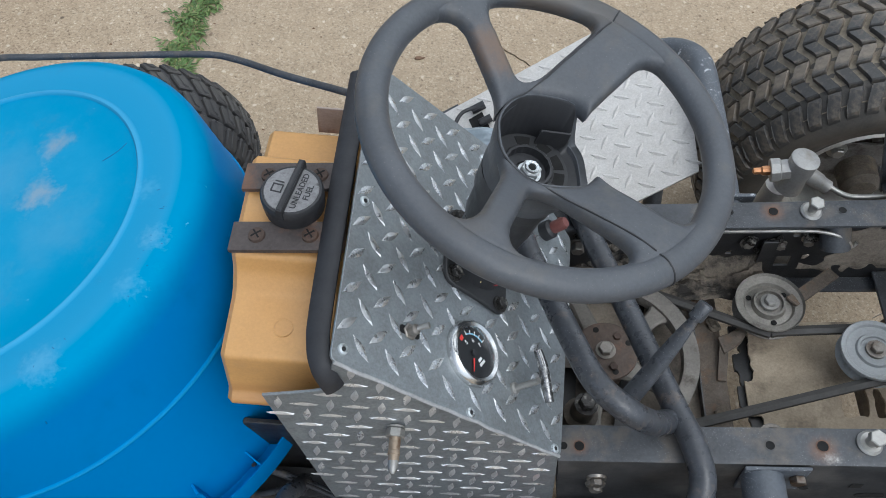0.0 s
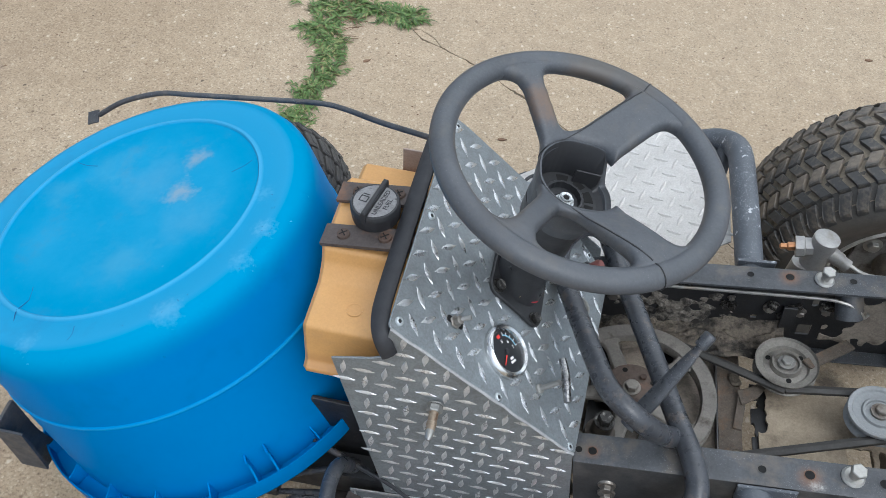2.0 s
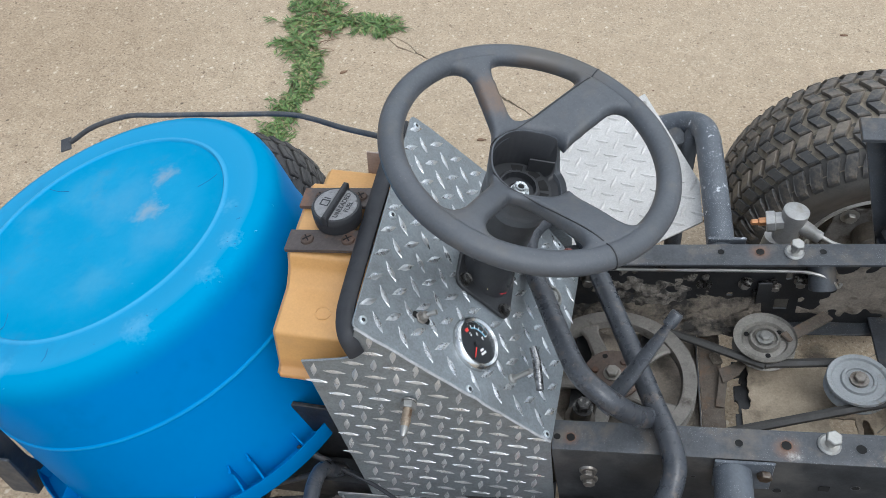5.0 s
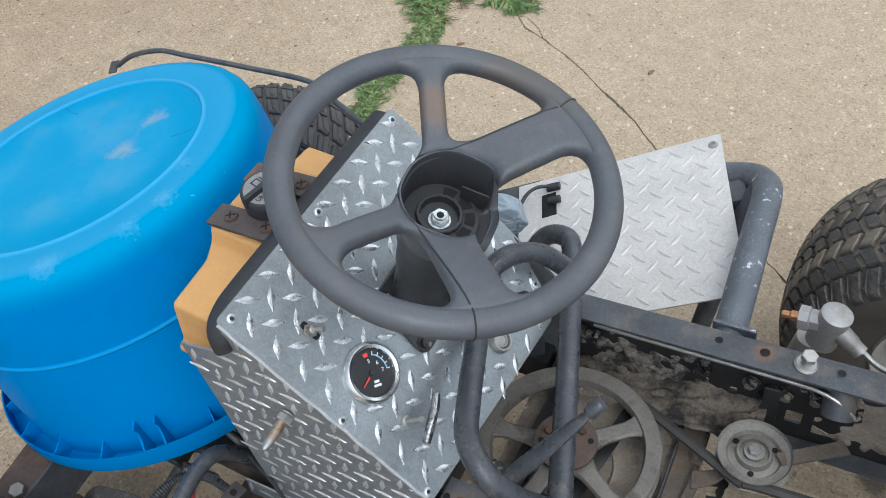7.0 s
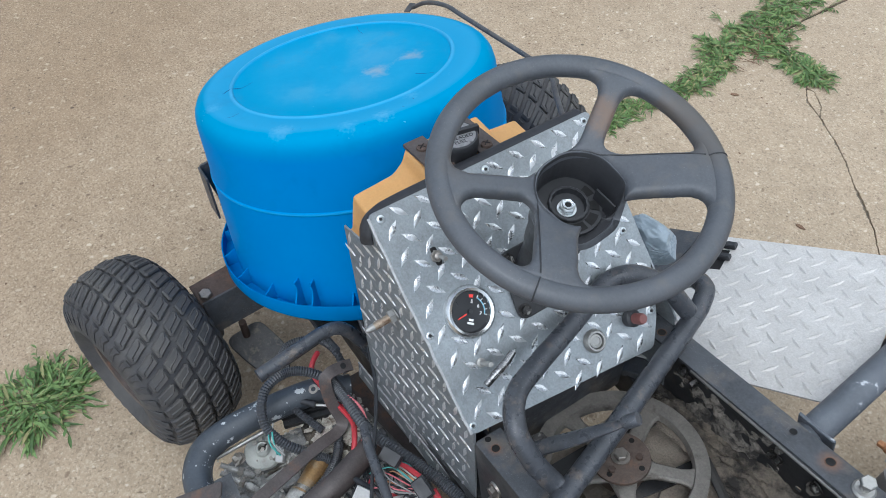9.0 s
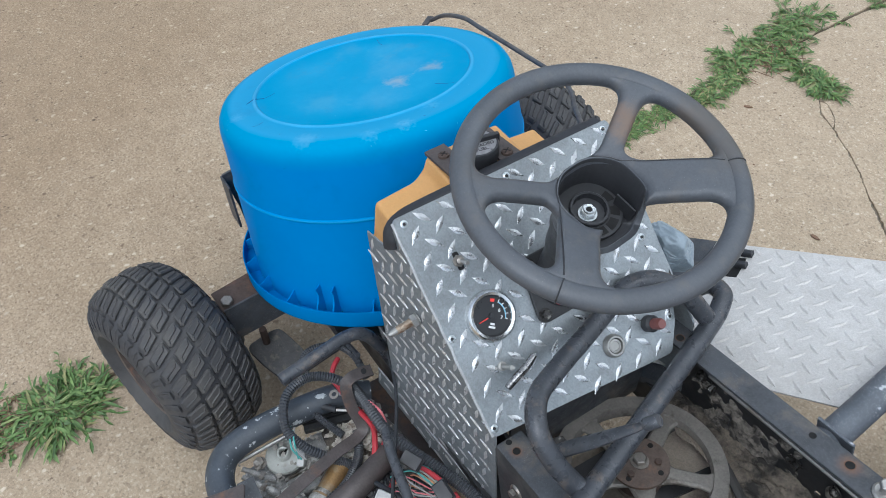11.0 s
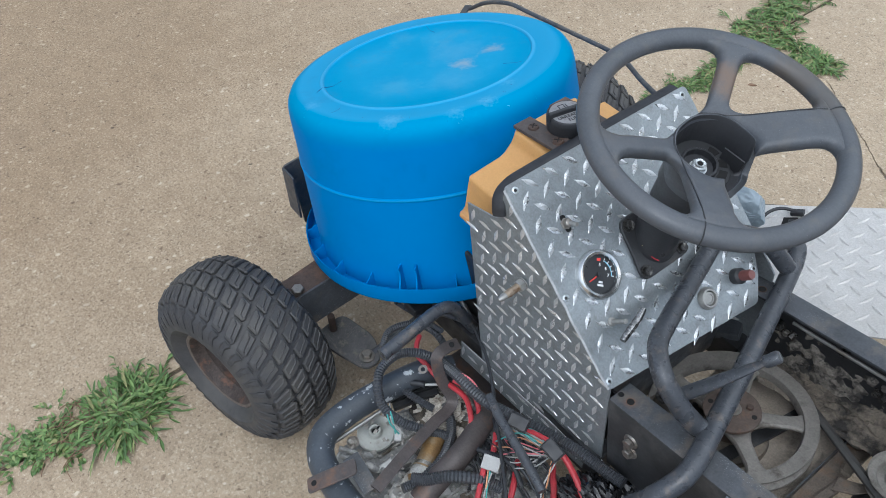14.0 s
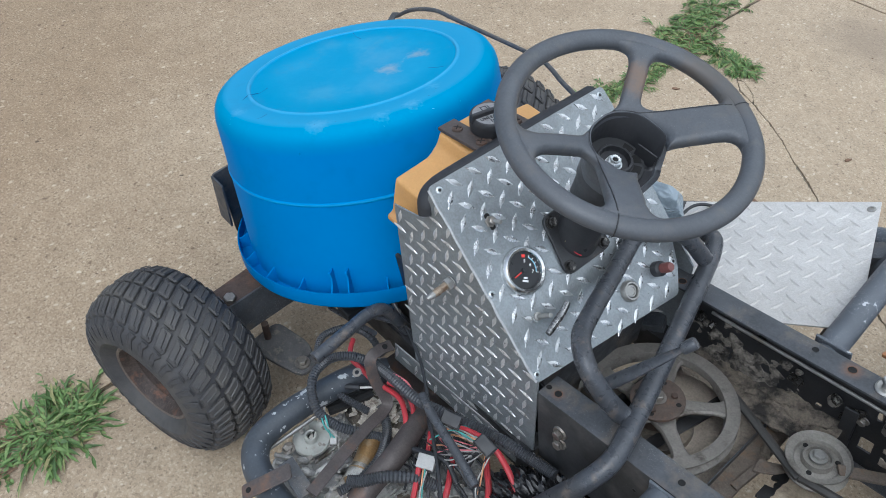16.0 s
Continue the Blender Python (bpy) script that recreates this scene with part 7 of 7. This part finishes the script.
hose([(-0.054, -0.087, 0.312), (-0.078, -0.118, 0.335), (-0.094, -0.150, 0.336), (-0.082, -0.190, 0.335), (-0.045, -0.212, 0.315), (-0.010, -0.200, 0.292), (0.020, -0.172, 0.275), (0.040, -0.150, 0.26)])
hose([(-0.054, -0.087, 0.312), (-0.006, -0.087, 0.325), (0.060, -0.087, 0.337), (0.115, -0.072, 0.345), (0.169, -0.052, 0.348), (0.215, -0.038, 0.352), (0.262, -0.030, 0.356), (0.30, -0.024, 0.36)], 0.0098)
hose([(-0.004, -0.112, 0.262), (0.030, -0.128, 0.258), (0.051, -0.148, 0.258), (0.070, -0.178, 0.262), (0.082, -0.225, 0.270), (0.078, -0.26, 0.275)])
hose([(0.085, -0.245, 0.302), (0.103, -0.228, 0.308), (0.120, -0.202, 0.312), (0.150, -0.165, 0.305), (0.175, -0.145, 0.290)], 0.0100)
hose([(-0.146, -0.142, 0.292), (-0.162, -0.118, 0.300), (-0.156, -0.088, 0.303), (-0.140, -0.066, 0.303), (-0.108, -0.054, 0.300), (-0.070, -0.055, 0.285)], 0.007)
hose([(-0.080, -0.165, 0.285), (-0.045, -0.150, 0.270), (-0.010, -0.135, 0.262)], 0.007)
part("throttle_tube", Geo().sweep([(-0.056, -0.194, 0.424), (-0.065, -0.12, 0.426), (-0.070, -0.082, 0.426), (-0.069, -0.056, 0.420), (-0.066, -0.038, 0.398), (-0.064, -0.022, 0.360), (-0.062, 0.000, 0.315), (-0.060, 0.020, 0.28)], 0.0105, 14, 6), TUBE, mower, "bent black tube handle")


def wire(pts, mat, r=0.004, label="", name="battery_cable"):
    return part(name, Geo().sweep(pts, r, 8, 6), mat, mower, label)


wire([(-0.122, -0.080, 0.300), (-0.108, -0.096, 0.303), (-0.092, -0.106, 0.300), (-0.065, -0.104, 0.296), (-0.040, -0.102, 0.290), (-0.012, -0.096, 0.294), (0.024, -0.094, 0.302), (0.052, -0.106, 0.303), (0.076, -0.122, 0.298)], RED, 0.0046, "thick red battery cable")
wire([(-0.012, -0.090, 0.305), (0.020, -0.080, 0.306), (0.048, -0.087, 0.303), (0.066, -0.100, 0.298)], RED, 0.0042)
wire([(-0.020, -0.090, 0.325), (0.000, -0.082, 0.330), (0.024, -0.076, 0.326), (0.05, -0.08, 0.31)], PINK, 0.003, "pale pink wire")
wire([(0.104, -0.096, 0.300), (0.113, -0.104, 0.304), (0.126, -0.120, 0.298), (0.132, -0.13, 0.285)], RED, 0.0046)
wire([(0.140, -0.148, 0.322), (0.147, -0.158, 0.312), (0.160, -0.175, 0.300), (0.178, -0.20, 0.280)], RED, 0.0046)
wire([(0.162, -0.100, 0.305), (0.174, -0.115, 0.304), (0.192, -0.137, 0.300), (0.21, -0.165, 0.29)], RED, 0.0050)
wire([(0.198, -0.060, 0.302), (0.214, -0.075, 0.304), (0.235, -0.092, 0.300), (0.26, -0.12, 0.29)], RED, 0.0050)
wire([(0.204, -0.058, 0.350), (0.222, -0.058, 0.344), (0.255, -0.066, 0.335), (0.29, -0.08, 0.32)], RED, 0.0050)
wire([(0.145, -0.080, 0.355), (0.162, -0.073, 0.362), (0.186, -0.066, 0.366)], RED, 0.0042)
FB = frame_of((0.200, -0.070, 0.362), (0.25, -0.35, 0.9), (0.85, 0.0, -0.1))
for x, y, turn in ((0.0, 0.0, 0), (-0.062, -0.012, 24)):
    m = FB @ pose(x, y, 0, 0, 0, turn)
    bc = part("fuse_block", Geo().prism(rounded([(-0.015, -0.010), (0.015, -0.010), (0.015, 0.010), (-0.015, 0.010)], 0.002), 0.022, m, 0.0012), DARKPLASTIC, mower, "black plastic fuse block")
    part("block_lip", Geo().box(-0.0162, 0.0162, -0.0112, 0.0112, 0.012, 0.0145, m, 0.0006), DARKPLASTIC, bc)
    for k in (-0.009, 0.0, 0.009):
        part("block_rib", Geo().box(k - 0.0012, k + 0.0012, -0.0112, -0.0095, 0.001, 0.012, m, 0.0004), DARKPLASTIC, bc)
part("wire_connector", Geo().prism(rounded([(-0.014, -0.011), (0.014, -0.011), (0.014, 0.011), (-0.014, 0.011)], 0.002), 0.014, frame_of((0.145, -0.139, 0.315), (0.2, -0.3, 0.93), (0.8, 0.5, 0)), 0.001), WHITE, mower, "white plastic wire connector")
part("wire_connector", Geo().prism(rounded([(-0.013, -0.006), (0.013, -0.006), (0.013, 0.006), (-0.013, 0.006)], 0.002), 0.010, frame_of((-0.004, -0.209, 0.270), (0.1, -0.3, 0.9), (0.6, -0.5, 0)), 0.001), WHITE, mower, "white plastic wire connector")
r3 = random.Random(9)
for i, (a, b, mat) in enumerate([((-0.045, -0.205, 0.31), (0.000, -0.212, 0.279), TEAL), ((-0.040, -0.200, 0.31), (0.004, -0.206, 0.279), WHITE), ((-0.036, -0.205, 0.31), (-0.004, -0.216, 0.279), TEAL)] +
                                [((0.118 + 0.006 * k, -0.085 + 0.004 * r3.random(), 0.335), (0.196, -0.072 + 0.003 * k - 0.006, 0.366), (WHITE, TEAL, ORANGEWIRE, WHITE, DARKPLASTIC, ORANGEWIRE)[k]) for k in range(6)] +
                                [((0.150 + 0.004 * k, -0.150, 0.32), (0.175 + 0.01 * k, -0.175 - 0.006 * k, 0.285), (ORANGEWIRE, TEAL, WHITE)[k]) for k in range(3)] +
                                [((0.206 + 0.004 * k, -0.075, 0.355), (0.23 + 0.012 * k, -0.11 - 0.01 * k, 0.30), (ORANGEWIRE, DARKPLASTIC, WHITE)[k]) for k in range(3)]):
    a, b = Vector(a), Vector(b)
    mid = (a + b) / 2 + Vector((r3.uniform(-0.01, 0.01), r3.uniform(-0.012, 0.012), r3.uniform(0.004, 0.016)))
    wire([a, mid, b], mat, 0.0013, "", "thin_wire")
for k in range(22):
    a = Vector((0.200 + r3.uniform(-0.012, 0.006), -0.078 + r3.uniform(-0.008, 0.006), 0.360))
    b = a + Vector((r3.uniform(-0.075, -0.02), r3.uniform(-0.050, 0.02), r3.uniform(-0.05, -0.015)))
    c = (a + b) / 2 + Vector((r3.uniform(-0.012, 0.012), r3.uniform(-0.022, 0.006), r3.uniform(0.0, 0.02)))
    wire([a, c, b], (WHITE, TEAL, ORANGEWIRE, DARKPLASTIC, WHITE, PINK, DARKPLASTIC)[k % 7], 0.0011, "", "thin_wire")
for k in range(26):
    a = Vector((r3.uniform(0.06, 0.24), r3.uniform(-0.17, -0.06), r3.uniform(0.265, 0.315)))
    d = Vector((r3.uniform(0.03, 0.09), r3.uniform(-0.07, 0.035), r3.uniform(-0.04, 0.01)))
    mid = a + d * 0.5 + Vector((r3.uniform(-0.012, 0.012), r3.uniform(-0.014, 0.014), r3.uniform(0.004, 0.022)))
    wire([a, mid, a + d], (DARKPLASTIC, CONDUIT, DARKPLASTIC, BLACK)[k % 4], r3.uniform(0.0014, 0.0042), "", "black_wire")
part("shift_rod", Geo().sweep([(0.088, -0.100, 0.400), (0.122, -0.111, 0.400), (0.185, -0.123, 0.398), (0.246, -0.136, 0.392)], 0.0072, 12, 4), TUBE, mower, "straight black rod")
part("control_cable", Geo().sweep([(-0.145, 0.010, 0.335), (-0.089, -0.006, 0.352), (0.001, -0.036, 0.356), (0.060, -0.068, 0.356), (0.117, -0.106, 0.352), (0.200, -0.160, 0.345), (0.25, -0.20, 0.32)], 0.0028, 8, 5), DARKPLASTIC, mower, "thin black control cable")
SF = frame_of((-0.03, -0.034, 0.306), (0.05, -1.0, 0.12), (1, 0.06, 0.04))
foot_strip = [(-0.03, -0.030), (0.255, -0.030), (0.255, 0.006), (-0.03, 0.006)]
g = Geo().prism(foot_strip, 0.003, SF @ Matrix.Translation((0, 0, -0.003)), 0.0005)
sheet = len(g.f)
lugs(g, foot_strip, SF, -0.0003, (0.0, -0.012), (0.0253, -0.0248), (0.0232, 0.0206), 0.0292, 0.0086, 0.0018)
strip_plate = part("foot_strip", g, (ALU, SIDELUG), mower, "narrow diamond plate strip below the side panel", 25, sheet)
part("strip_edge", bar(SF @ Vector((-0.03, 0.007, 0)), SF @ Vector((0.255, 0.007, 0)), 0.0022, 0.005, 0.0005), FOLD, strip_plate, "pale cut edge")

# ---- the blue tub, upside down over the front ----
TN = Vector((-0.298, 0.021, 1.0)).normalized()
tub_top = Vector((-0.415, 0.164, 0.605))
H = 0.312
tub = new("plastic_tub")
tub.matrix_world = frame_of(tub_top - TN * H, TN)
bpy.context.view_layer.update()
tagged(tub, "large round blue plastic tub standing upside down", "tub")


def tub_part(name, geo, label=""):
    """Modelled about the tub's own axis, so that its material can tell the bottom from the sides."""
    ob = linked(name, geo, BLUE, 45)
    ob.parent = tub
    if label:
        ob["label"] = label
    return ob


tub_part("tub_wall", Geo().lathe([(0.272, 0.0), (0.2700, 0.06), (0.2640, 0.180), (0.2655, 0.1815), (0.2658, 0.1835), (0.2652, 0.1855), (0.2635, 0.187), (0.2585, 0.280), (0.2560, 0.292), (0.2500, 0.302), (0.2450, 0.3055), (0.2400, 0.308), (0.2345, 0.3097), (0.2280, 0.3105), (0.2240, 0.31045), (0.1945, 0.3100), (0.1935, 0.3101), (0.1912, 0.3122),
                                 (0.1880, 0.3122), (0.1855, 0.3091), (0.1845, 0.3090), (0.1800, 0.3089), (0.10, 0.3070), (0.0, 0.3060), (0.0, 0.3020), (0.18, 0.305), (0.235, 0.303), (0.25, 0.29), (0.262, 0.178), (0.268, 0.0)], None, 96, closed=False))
tub_part("tub_rim", Geo().lathe([(0.2690, 0.004), (0.2900, 0.002), (0.2928, 0.004), (0.2932, 0.0255), (0.2955, 0.0262), (0.2962, 0.0), (0.2940, -0.005), (0.2690, -0.003)], None, 96, closed=True), "folded rim of the tub")
for i in range(22):
    a = radians(-52 + 360 / 22 * i)
    if i in (0, 11):
        continue
    tub_part("rim_rib", Geo().prism([(0.2680, 0.003), (0.2935, 0.003), (0.2935, 0.0245), (0.2860, 0.0262), (0.2680, 0.036)], 0.0022, Matrix.Rotation(a, 4, "Z") @ Matrix(((1, 0, 0, 0), (0, 0, -1, 0.0011), (0, 1, 0, 0), (0, 0, 0, 1)))))
for base in (-52, 128):
    for d in (-3.0, 3.0):
        q = Matrix.Rotation(radians(base + d), 4, "Z")
        tub_part("handle_lug", Geo().prism([(0.266, 0.004), (0.2935, 0.004), (0.2935, 0.027), (0.286, 0.036), (0.281, 0.048), (0.284, 0.060), (0.267, 0.062)], 0.003, q @ Matrix(((1, 0, 0, 0), (0, 0, -1, 0.0015), (0, 1, 0, 0), (0, 0, 0, 1)))))



def tub_height(r):
    """Height of the tub's outside at radius r near its bottom."""
    line = ((0.0, 0.3060), (0.1855, 0.3090), (0.188, 0.3122), (0.1912, 0.3122), (0.1935, 0.3100), (0.228, 0.3105), (0.240, 0.308), (0.250, 0.302), (0.256, 0.292), (0.2585, 0.280))
    for (p, z0), (q, z1) in zip(line, line[1:]):
        if p <= r <= q:
            return z0 + (z1 - z0) * (r - p) / (q - p)
    return line[-1][1]


r8 = random.Random(5)
marks = [[(-0.061, -0.194), (-0.066, -0.178), (-0.062, -0.160), (-0.070, -0.138)], [(-0.150, 0.106), (-0.128, 0.098), (-0.108, 0.096)], [(0.131, 0.068), (0.146, 0.079), (0.154, 0.090)],
         [(0.034, -0.200), (0.038, -0.212), (0.036, -0.220)], [(0.100, -0.197), (0.112, -0.203)], [(-0.018, -0.230), (-0.012, -0.233)], [(0.166, -0.150), (0.170, -0.154)]]
for ax, ay, count in ((0.226, -0.043, 9), (0.212, -0.100, 6), (0.150, -0.190, 3), (0.222, 0.02, 3)):
    for _ in range(count):
        x, y = ax + r8.gauss(0, 0.006), ay + r8.gauss(0, 0.014)
        k = 1 + r8.uniform(0.01, 0.03)
        marks.append([(x, y), (x * k + r8.uniform(-0.002, 0.002), y * k)])
for mark in marks:
    pts = [(x, y, tub_height(math.hypot(x, y)) - 0.0003) for x, y in mark]
    sc = tub_part("scratch", Geo().sweep(pts, 0.00055, 5, 2), "darker scratch in the plastic")
    sc.data.materials[0] = SCRATCH

# ---- crumpled black bag by the frame, pale film glove behind the dash ----


def crumple(name, mat, centre, size, seed, label, category, folds=2.6, depth=0.45, fine=6, sharp=50, planes=0):
    r = random.Random(int(seed * 10))
    flats = [(Vector((r.gauss(0, 1), r.gauss(0, 1), r.gauss(0, 1))).normalized(), r.uniform(0.72, 1.0)) for k in range(planes)]
    bm = bmesh.new()
    bmesh.ops.create_icosphere(bm, subdivisions=fine, radius=1.0)
    for v in bm.verts:
        n = v.co.normalized()
        q = n * folds + Vector((seed, 0, 0))
        q += Vector((noise.noise(q * 1.3), noise.noise(q * 1.3 + Vector((7, 0, 0))), noise.noise(q * 1.3 + Vector((0, 9, 0))))) * 0.35
        ridge = [1 - abs(noise.noise(q * f + Vector((0, 5 * f, 0)))) * 2.2 for f in (0.9, 2.0, 4.2)]
        k = 1 + 0.20 * noise.noise(n * 1.7 + Vector((seed, 3, 0))) + depth * (0.55 * ridge[0] + 0.36 * ridge[1] + 0.16 * ridge[2] - 0.3)
        if planes:
            k = min([1.15] + [d / n.dot(p) for p, d in flats if n.dot(p) > 0.05])
            k += 0.05 * noise.noise(n * 2.2 + Vector((seed, 0, 0))) + depth * (0.35 - abs(noise.noise(Vector((n.x * 3, n.y * 3, n.z * 9)) + Vector((0, seed, 0)))))
        v.co = Vector((n.x * size[0], n.y * size[1], n.z * size[2])) * k
    me = bpy.data.meshes.new(name)
    bm.to_mesh(me)
    bm.free()
    me.materials.append(mat)
    me.polygons.foreach_set("use_smooth", [True] * len(me.polygons))
    me.set_sharp_from_angle(angle=radians(sharp))
    ob = new(name, me)
    ob.location = centre
    return tagged(ob, label, category)


crumple("plastic_bag", BAGMAT, (0.352, -0.062, 0.300), (0.105, 0.068, 0.058), 3.7, "crumpled shiny black plastic bag beside the frame", "bag", 5.5, 0.27, 6, 26)
crumple("disposable_glove", GLOVE, (0.120, 0.388, 0.524), (0.046, 0.032, 0.040), 8.1, "pale blue crumpled disposable glove behind the dash", "glove", 1.1, 0.07, 6, 30, 26)


# ---- weeds in the joint ----
def leaf_blade(g, base, d, up, l, w, droop, twist):
    """One folded lance-shaped leaf from base along d, bending down towards its tip."""
    n = d.cross(up).normalized()
    verts = []
    for k, wid in enumerate((0.22, 0.85, 1.0, 0.62, 0.05)):
        t = k / 4
        c = base + d * (l * t) - Vector((0, 0, droop * l * t * t))
        c.z = max(c.z, 0.0012 + 0.0006 * k)
        side = (n + up * (twist * t)) * (w * 0.5 * wid)
        rise = up * (w * 0.16 * wid)
        verts += [c - side + rise, c, c + side + rise]
    g.put(verts, [(3 * i + j, 3 * i + j + 1, 3 * i + j + 4, 3 * i + j + 3) for i in range(4) for j in range(2)])


def weeds(name, plants, seed, label):
    """Plants at (x, y, stems, reach, leaf length, leaf width): low spreading stems set with leaves."""
    r, g, st = random.Random(seed), Geo(), Geo()
    for x, y, stems, reach, length, width in plants:
        for _ in range(stems):
            a, rise = r.uniform(0, 2 * math.pi), r.uniform(0.15, 0.85)
            l = reach * r.uniform(0.45, 1.15)
            b = Vector((x + r.gauss(0, 0.008), y + r.gauss(0, 0.008), -0.006))
            d = Vector((math.cos(a), math.sin(a), 0))
            bend = Vector((-d.y, d.x, 0)) * r.uniform(-0.35, 0.35)

            def along(t):
                return b + (d + bend * t) * (l * t) + Vector((0, 0, 0.006 * t + l * rise * (t - 0.62 * t * t)))

            st.sweep([along(t) for t in (0, 0.33, 0.66, 1.0)], 0.0008, 3, 0)
            count = r.randint(5, 8)
            for k in range(count):
                t = 0.18 + 0.82 * (k + 1) / count
                q, turn = along(t), a + r.choice((-1, 1)) * r.uniform(0.25, 1.15) * (1.15 - t * 0.7)
                e = Vector((math.cos(turn), math.sin(turn), r.uniform(-0.15, 0.65))).normalized()
                up = (Vector((0, 0, 1)) - e * e.z + Vector((r.uniform(-0.5, 0.5), r.uniform(-0.5, 0.5), 0))).normalized()
                leaf_blade(g, q, e, up, length * r.uniform(0.5, 1.25), width * r.uniform(0.6, 1.25), r.uniform(0.1, 0.6), r.uniform(-0.5, 0.5))
    ob = tagged(linked(name, g, LEAF, 80), label, "weeds", kind="stuff")
    part("stems", st, STEM, ob, "thin reddish-green stems")
    return ob


r4 = random.Random(21)
plants = []
for i in range(46):
    y = 0.90 + i * 0.0118
    plants.append((-0.528 + r4.gauss(0, 0.010) + 0.010 * math.sin(y * 21), y, 7, 0.036, 0.022, 0.0042))
for i in range(34):
    plants.append((-0.572 + r4.gauss(0, 0.026), r4.uniform(1.40, 1.72), 5, 0.046, 0.030, 0.0056))
for i in range(30):
    t = r4.random()
    plants.append((-0.53 + 0.215 * t, 1.595 - 0.03 * t + r4.gauss(0, 0.024 * (1.2 - t)), 5, 0.044, 0.030, 0.0056))
for i in range(14):
    plants.append((-0.610 + r4.gauss(0, 0.030), r4.uniform(1.68, 1.86), 5, 0.062, 0.030, 0.0060))
for i in range(9):
    plants.append((-0.543 + r4.gauss(0, 0.006), r4.uniform(1.88, 2.3), 4, 0.036, 0.022, 0.0042))
weeds("weeds", plants, 31, "green weeds growing along the concrete joint")
plants = []
for i in range(34):
    t = r4.random()
    plants.append((-0.512 + r4.gauss(0, 0.024) - 0.02 * t, -0.605 + 0.145 * t, r4.choice((2, 4, 5)), r4.choice((0.035, 0.055, 0.085)), r4.choice((0.022, 0.032, 0.044)), 0.0062))
weeds("weeds", plants, 32, "leafy green weeds growing along the joint beside the tyre")
plants = []
for i in range(26):
    plants.append((-0.545 + r4.gauss(0, 0.026), r4.uniform(-0.80, -0.655), 5, 0.042, 0.014, 0.0066))
for i in range(9):
    plants.append((-0.545 + r4.gauss(0, 0.010), r4.uniform(-1.1, -0.80), 4, 0.05, 0.018, 0.0075))
weeds("weeds", plants, 33, "small-leaved green weeds in the concrete joint")
dead = Geo()
for _ in range(60):
    x, y, a, l = -0.535 + r4.gauss(0, 0.03), r4.choice((r4.uniform(-0.70, -0.60), r4.uniform(1.42, 1.66))), r4.uniform(0, 6.3), r4.uniform(0.02, 0.06)
    dead.sweep([(x, y, 0.004), (x + l * 0.5 * math.cos(a), y + l * 0.5 * math.sin(a), r4.uniform(0.006, 0.022)), (x + l * math.cos(a + 0.3), y + l * math.sin(a + 0.3), r4.uniform(0.003, 0.012))], 0.0010, 4, 2)
tagged(linked("dead_stalks", dead, STALK), "dry reddish-brown stalks among the weeds", "stalks", kind="stuff")
r5 = random.Random(77)
g = Geo()
for _ in range(420):
    x, y = r5.uniform(-2.2, 1.6), r5.uniform(-1.2, 2.6)
    s = r5.uniform(0.0012, 0.0036)
    g.put([(x - s, y - s * 0.6, 0), (x + s, y - s * 0.5, 0), (x + s * 0.8, y + s * 0.7, 0), (x - s * 0.7, y + s * 0.6, 0), (x, y, s * 0.8)], [(0, 1, 4), (1, 2, 4), (2, 3, 4), (3, 0, 4)])
tagged(linked("grit", g, STALK), "dark grit and bits of debris on the concrete", "debris", kind="stuff")
for x, y, a in ((-0.412, 1.334, 40), (0.02, 1.10, 10), (1.05, 1.73, 0), (0.10, 1.44, 70)):
    leaf = linked("dry_leaf", Geo().prism(rounded([(-0.013, -0.003), (0, -0.0055), (0.014, 0.0), (0, 0.0055), (-0.011, 0.004)], 0.003), 0.003, pose(x, y, 0.001, 6, 0, a), 0.001), STALK)
    tagged(leaf, "curled dry brown leaf on the concrete", "leaf")
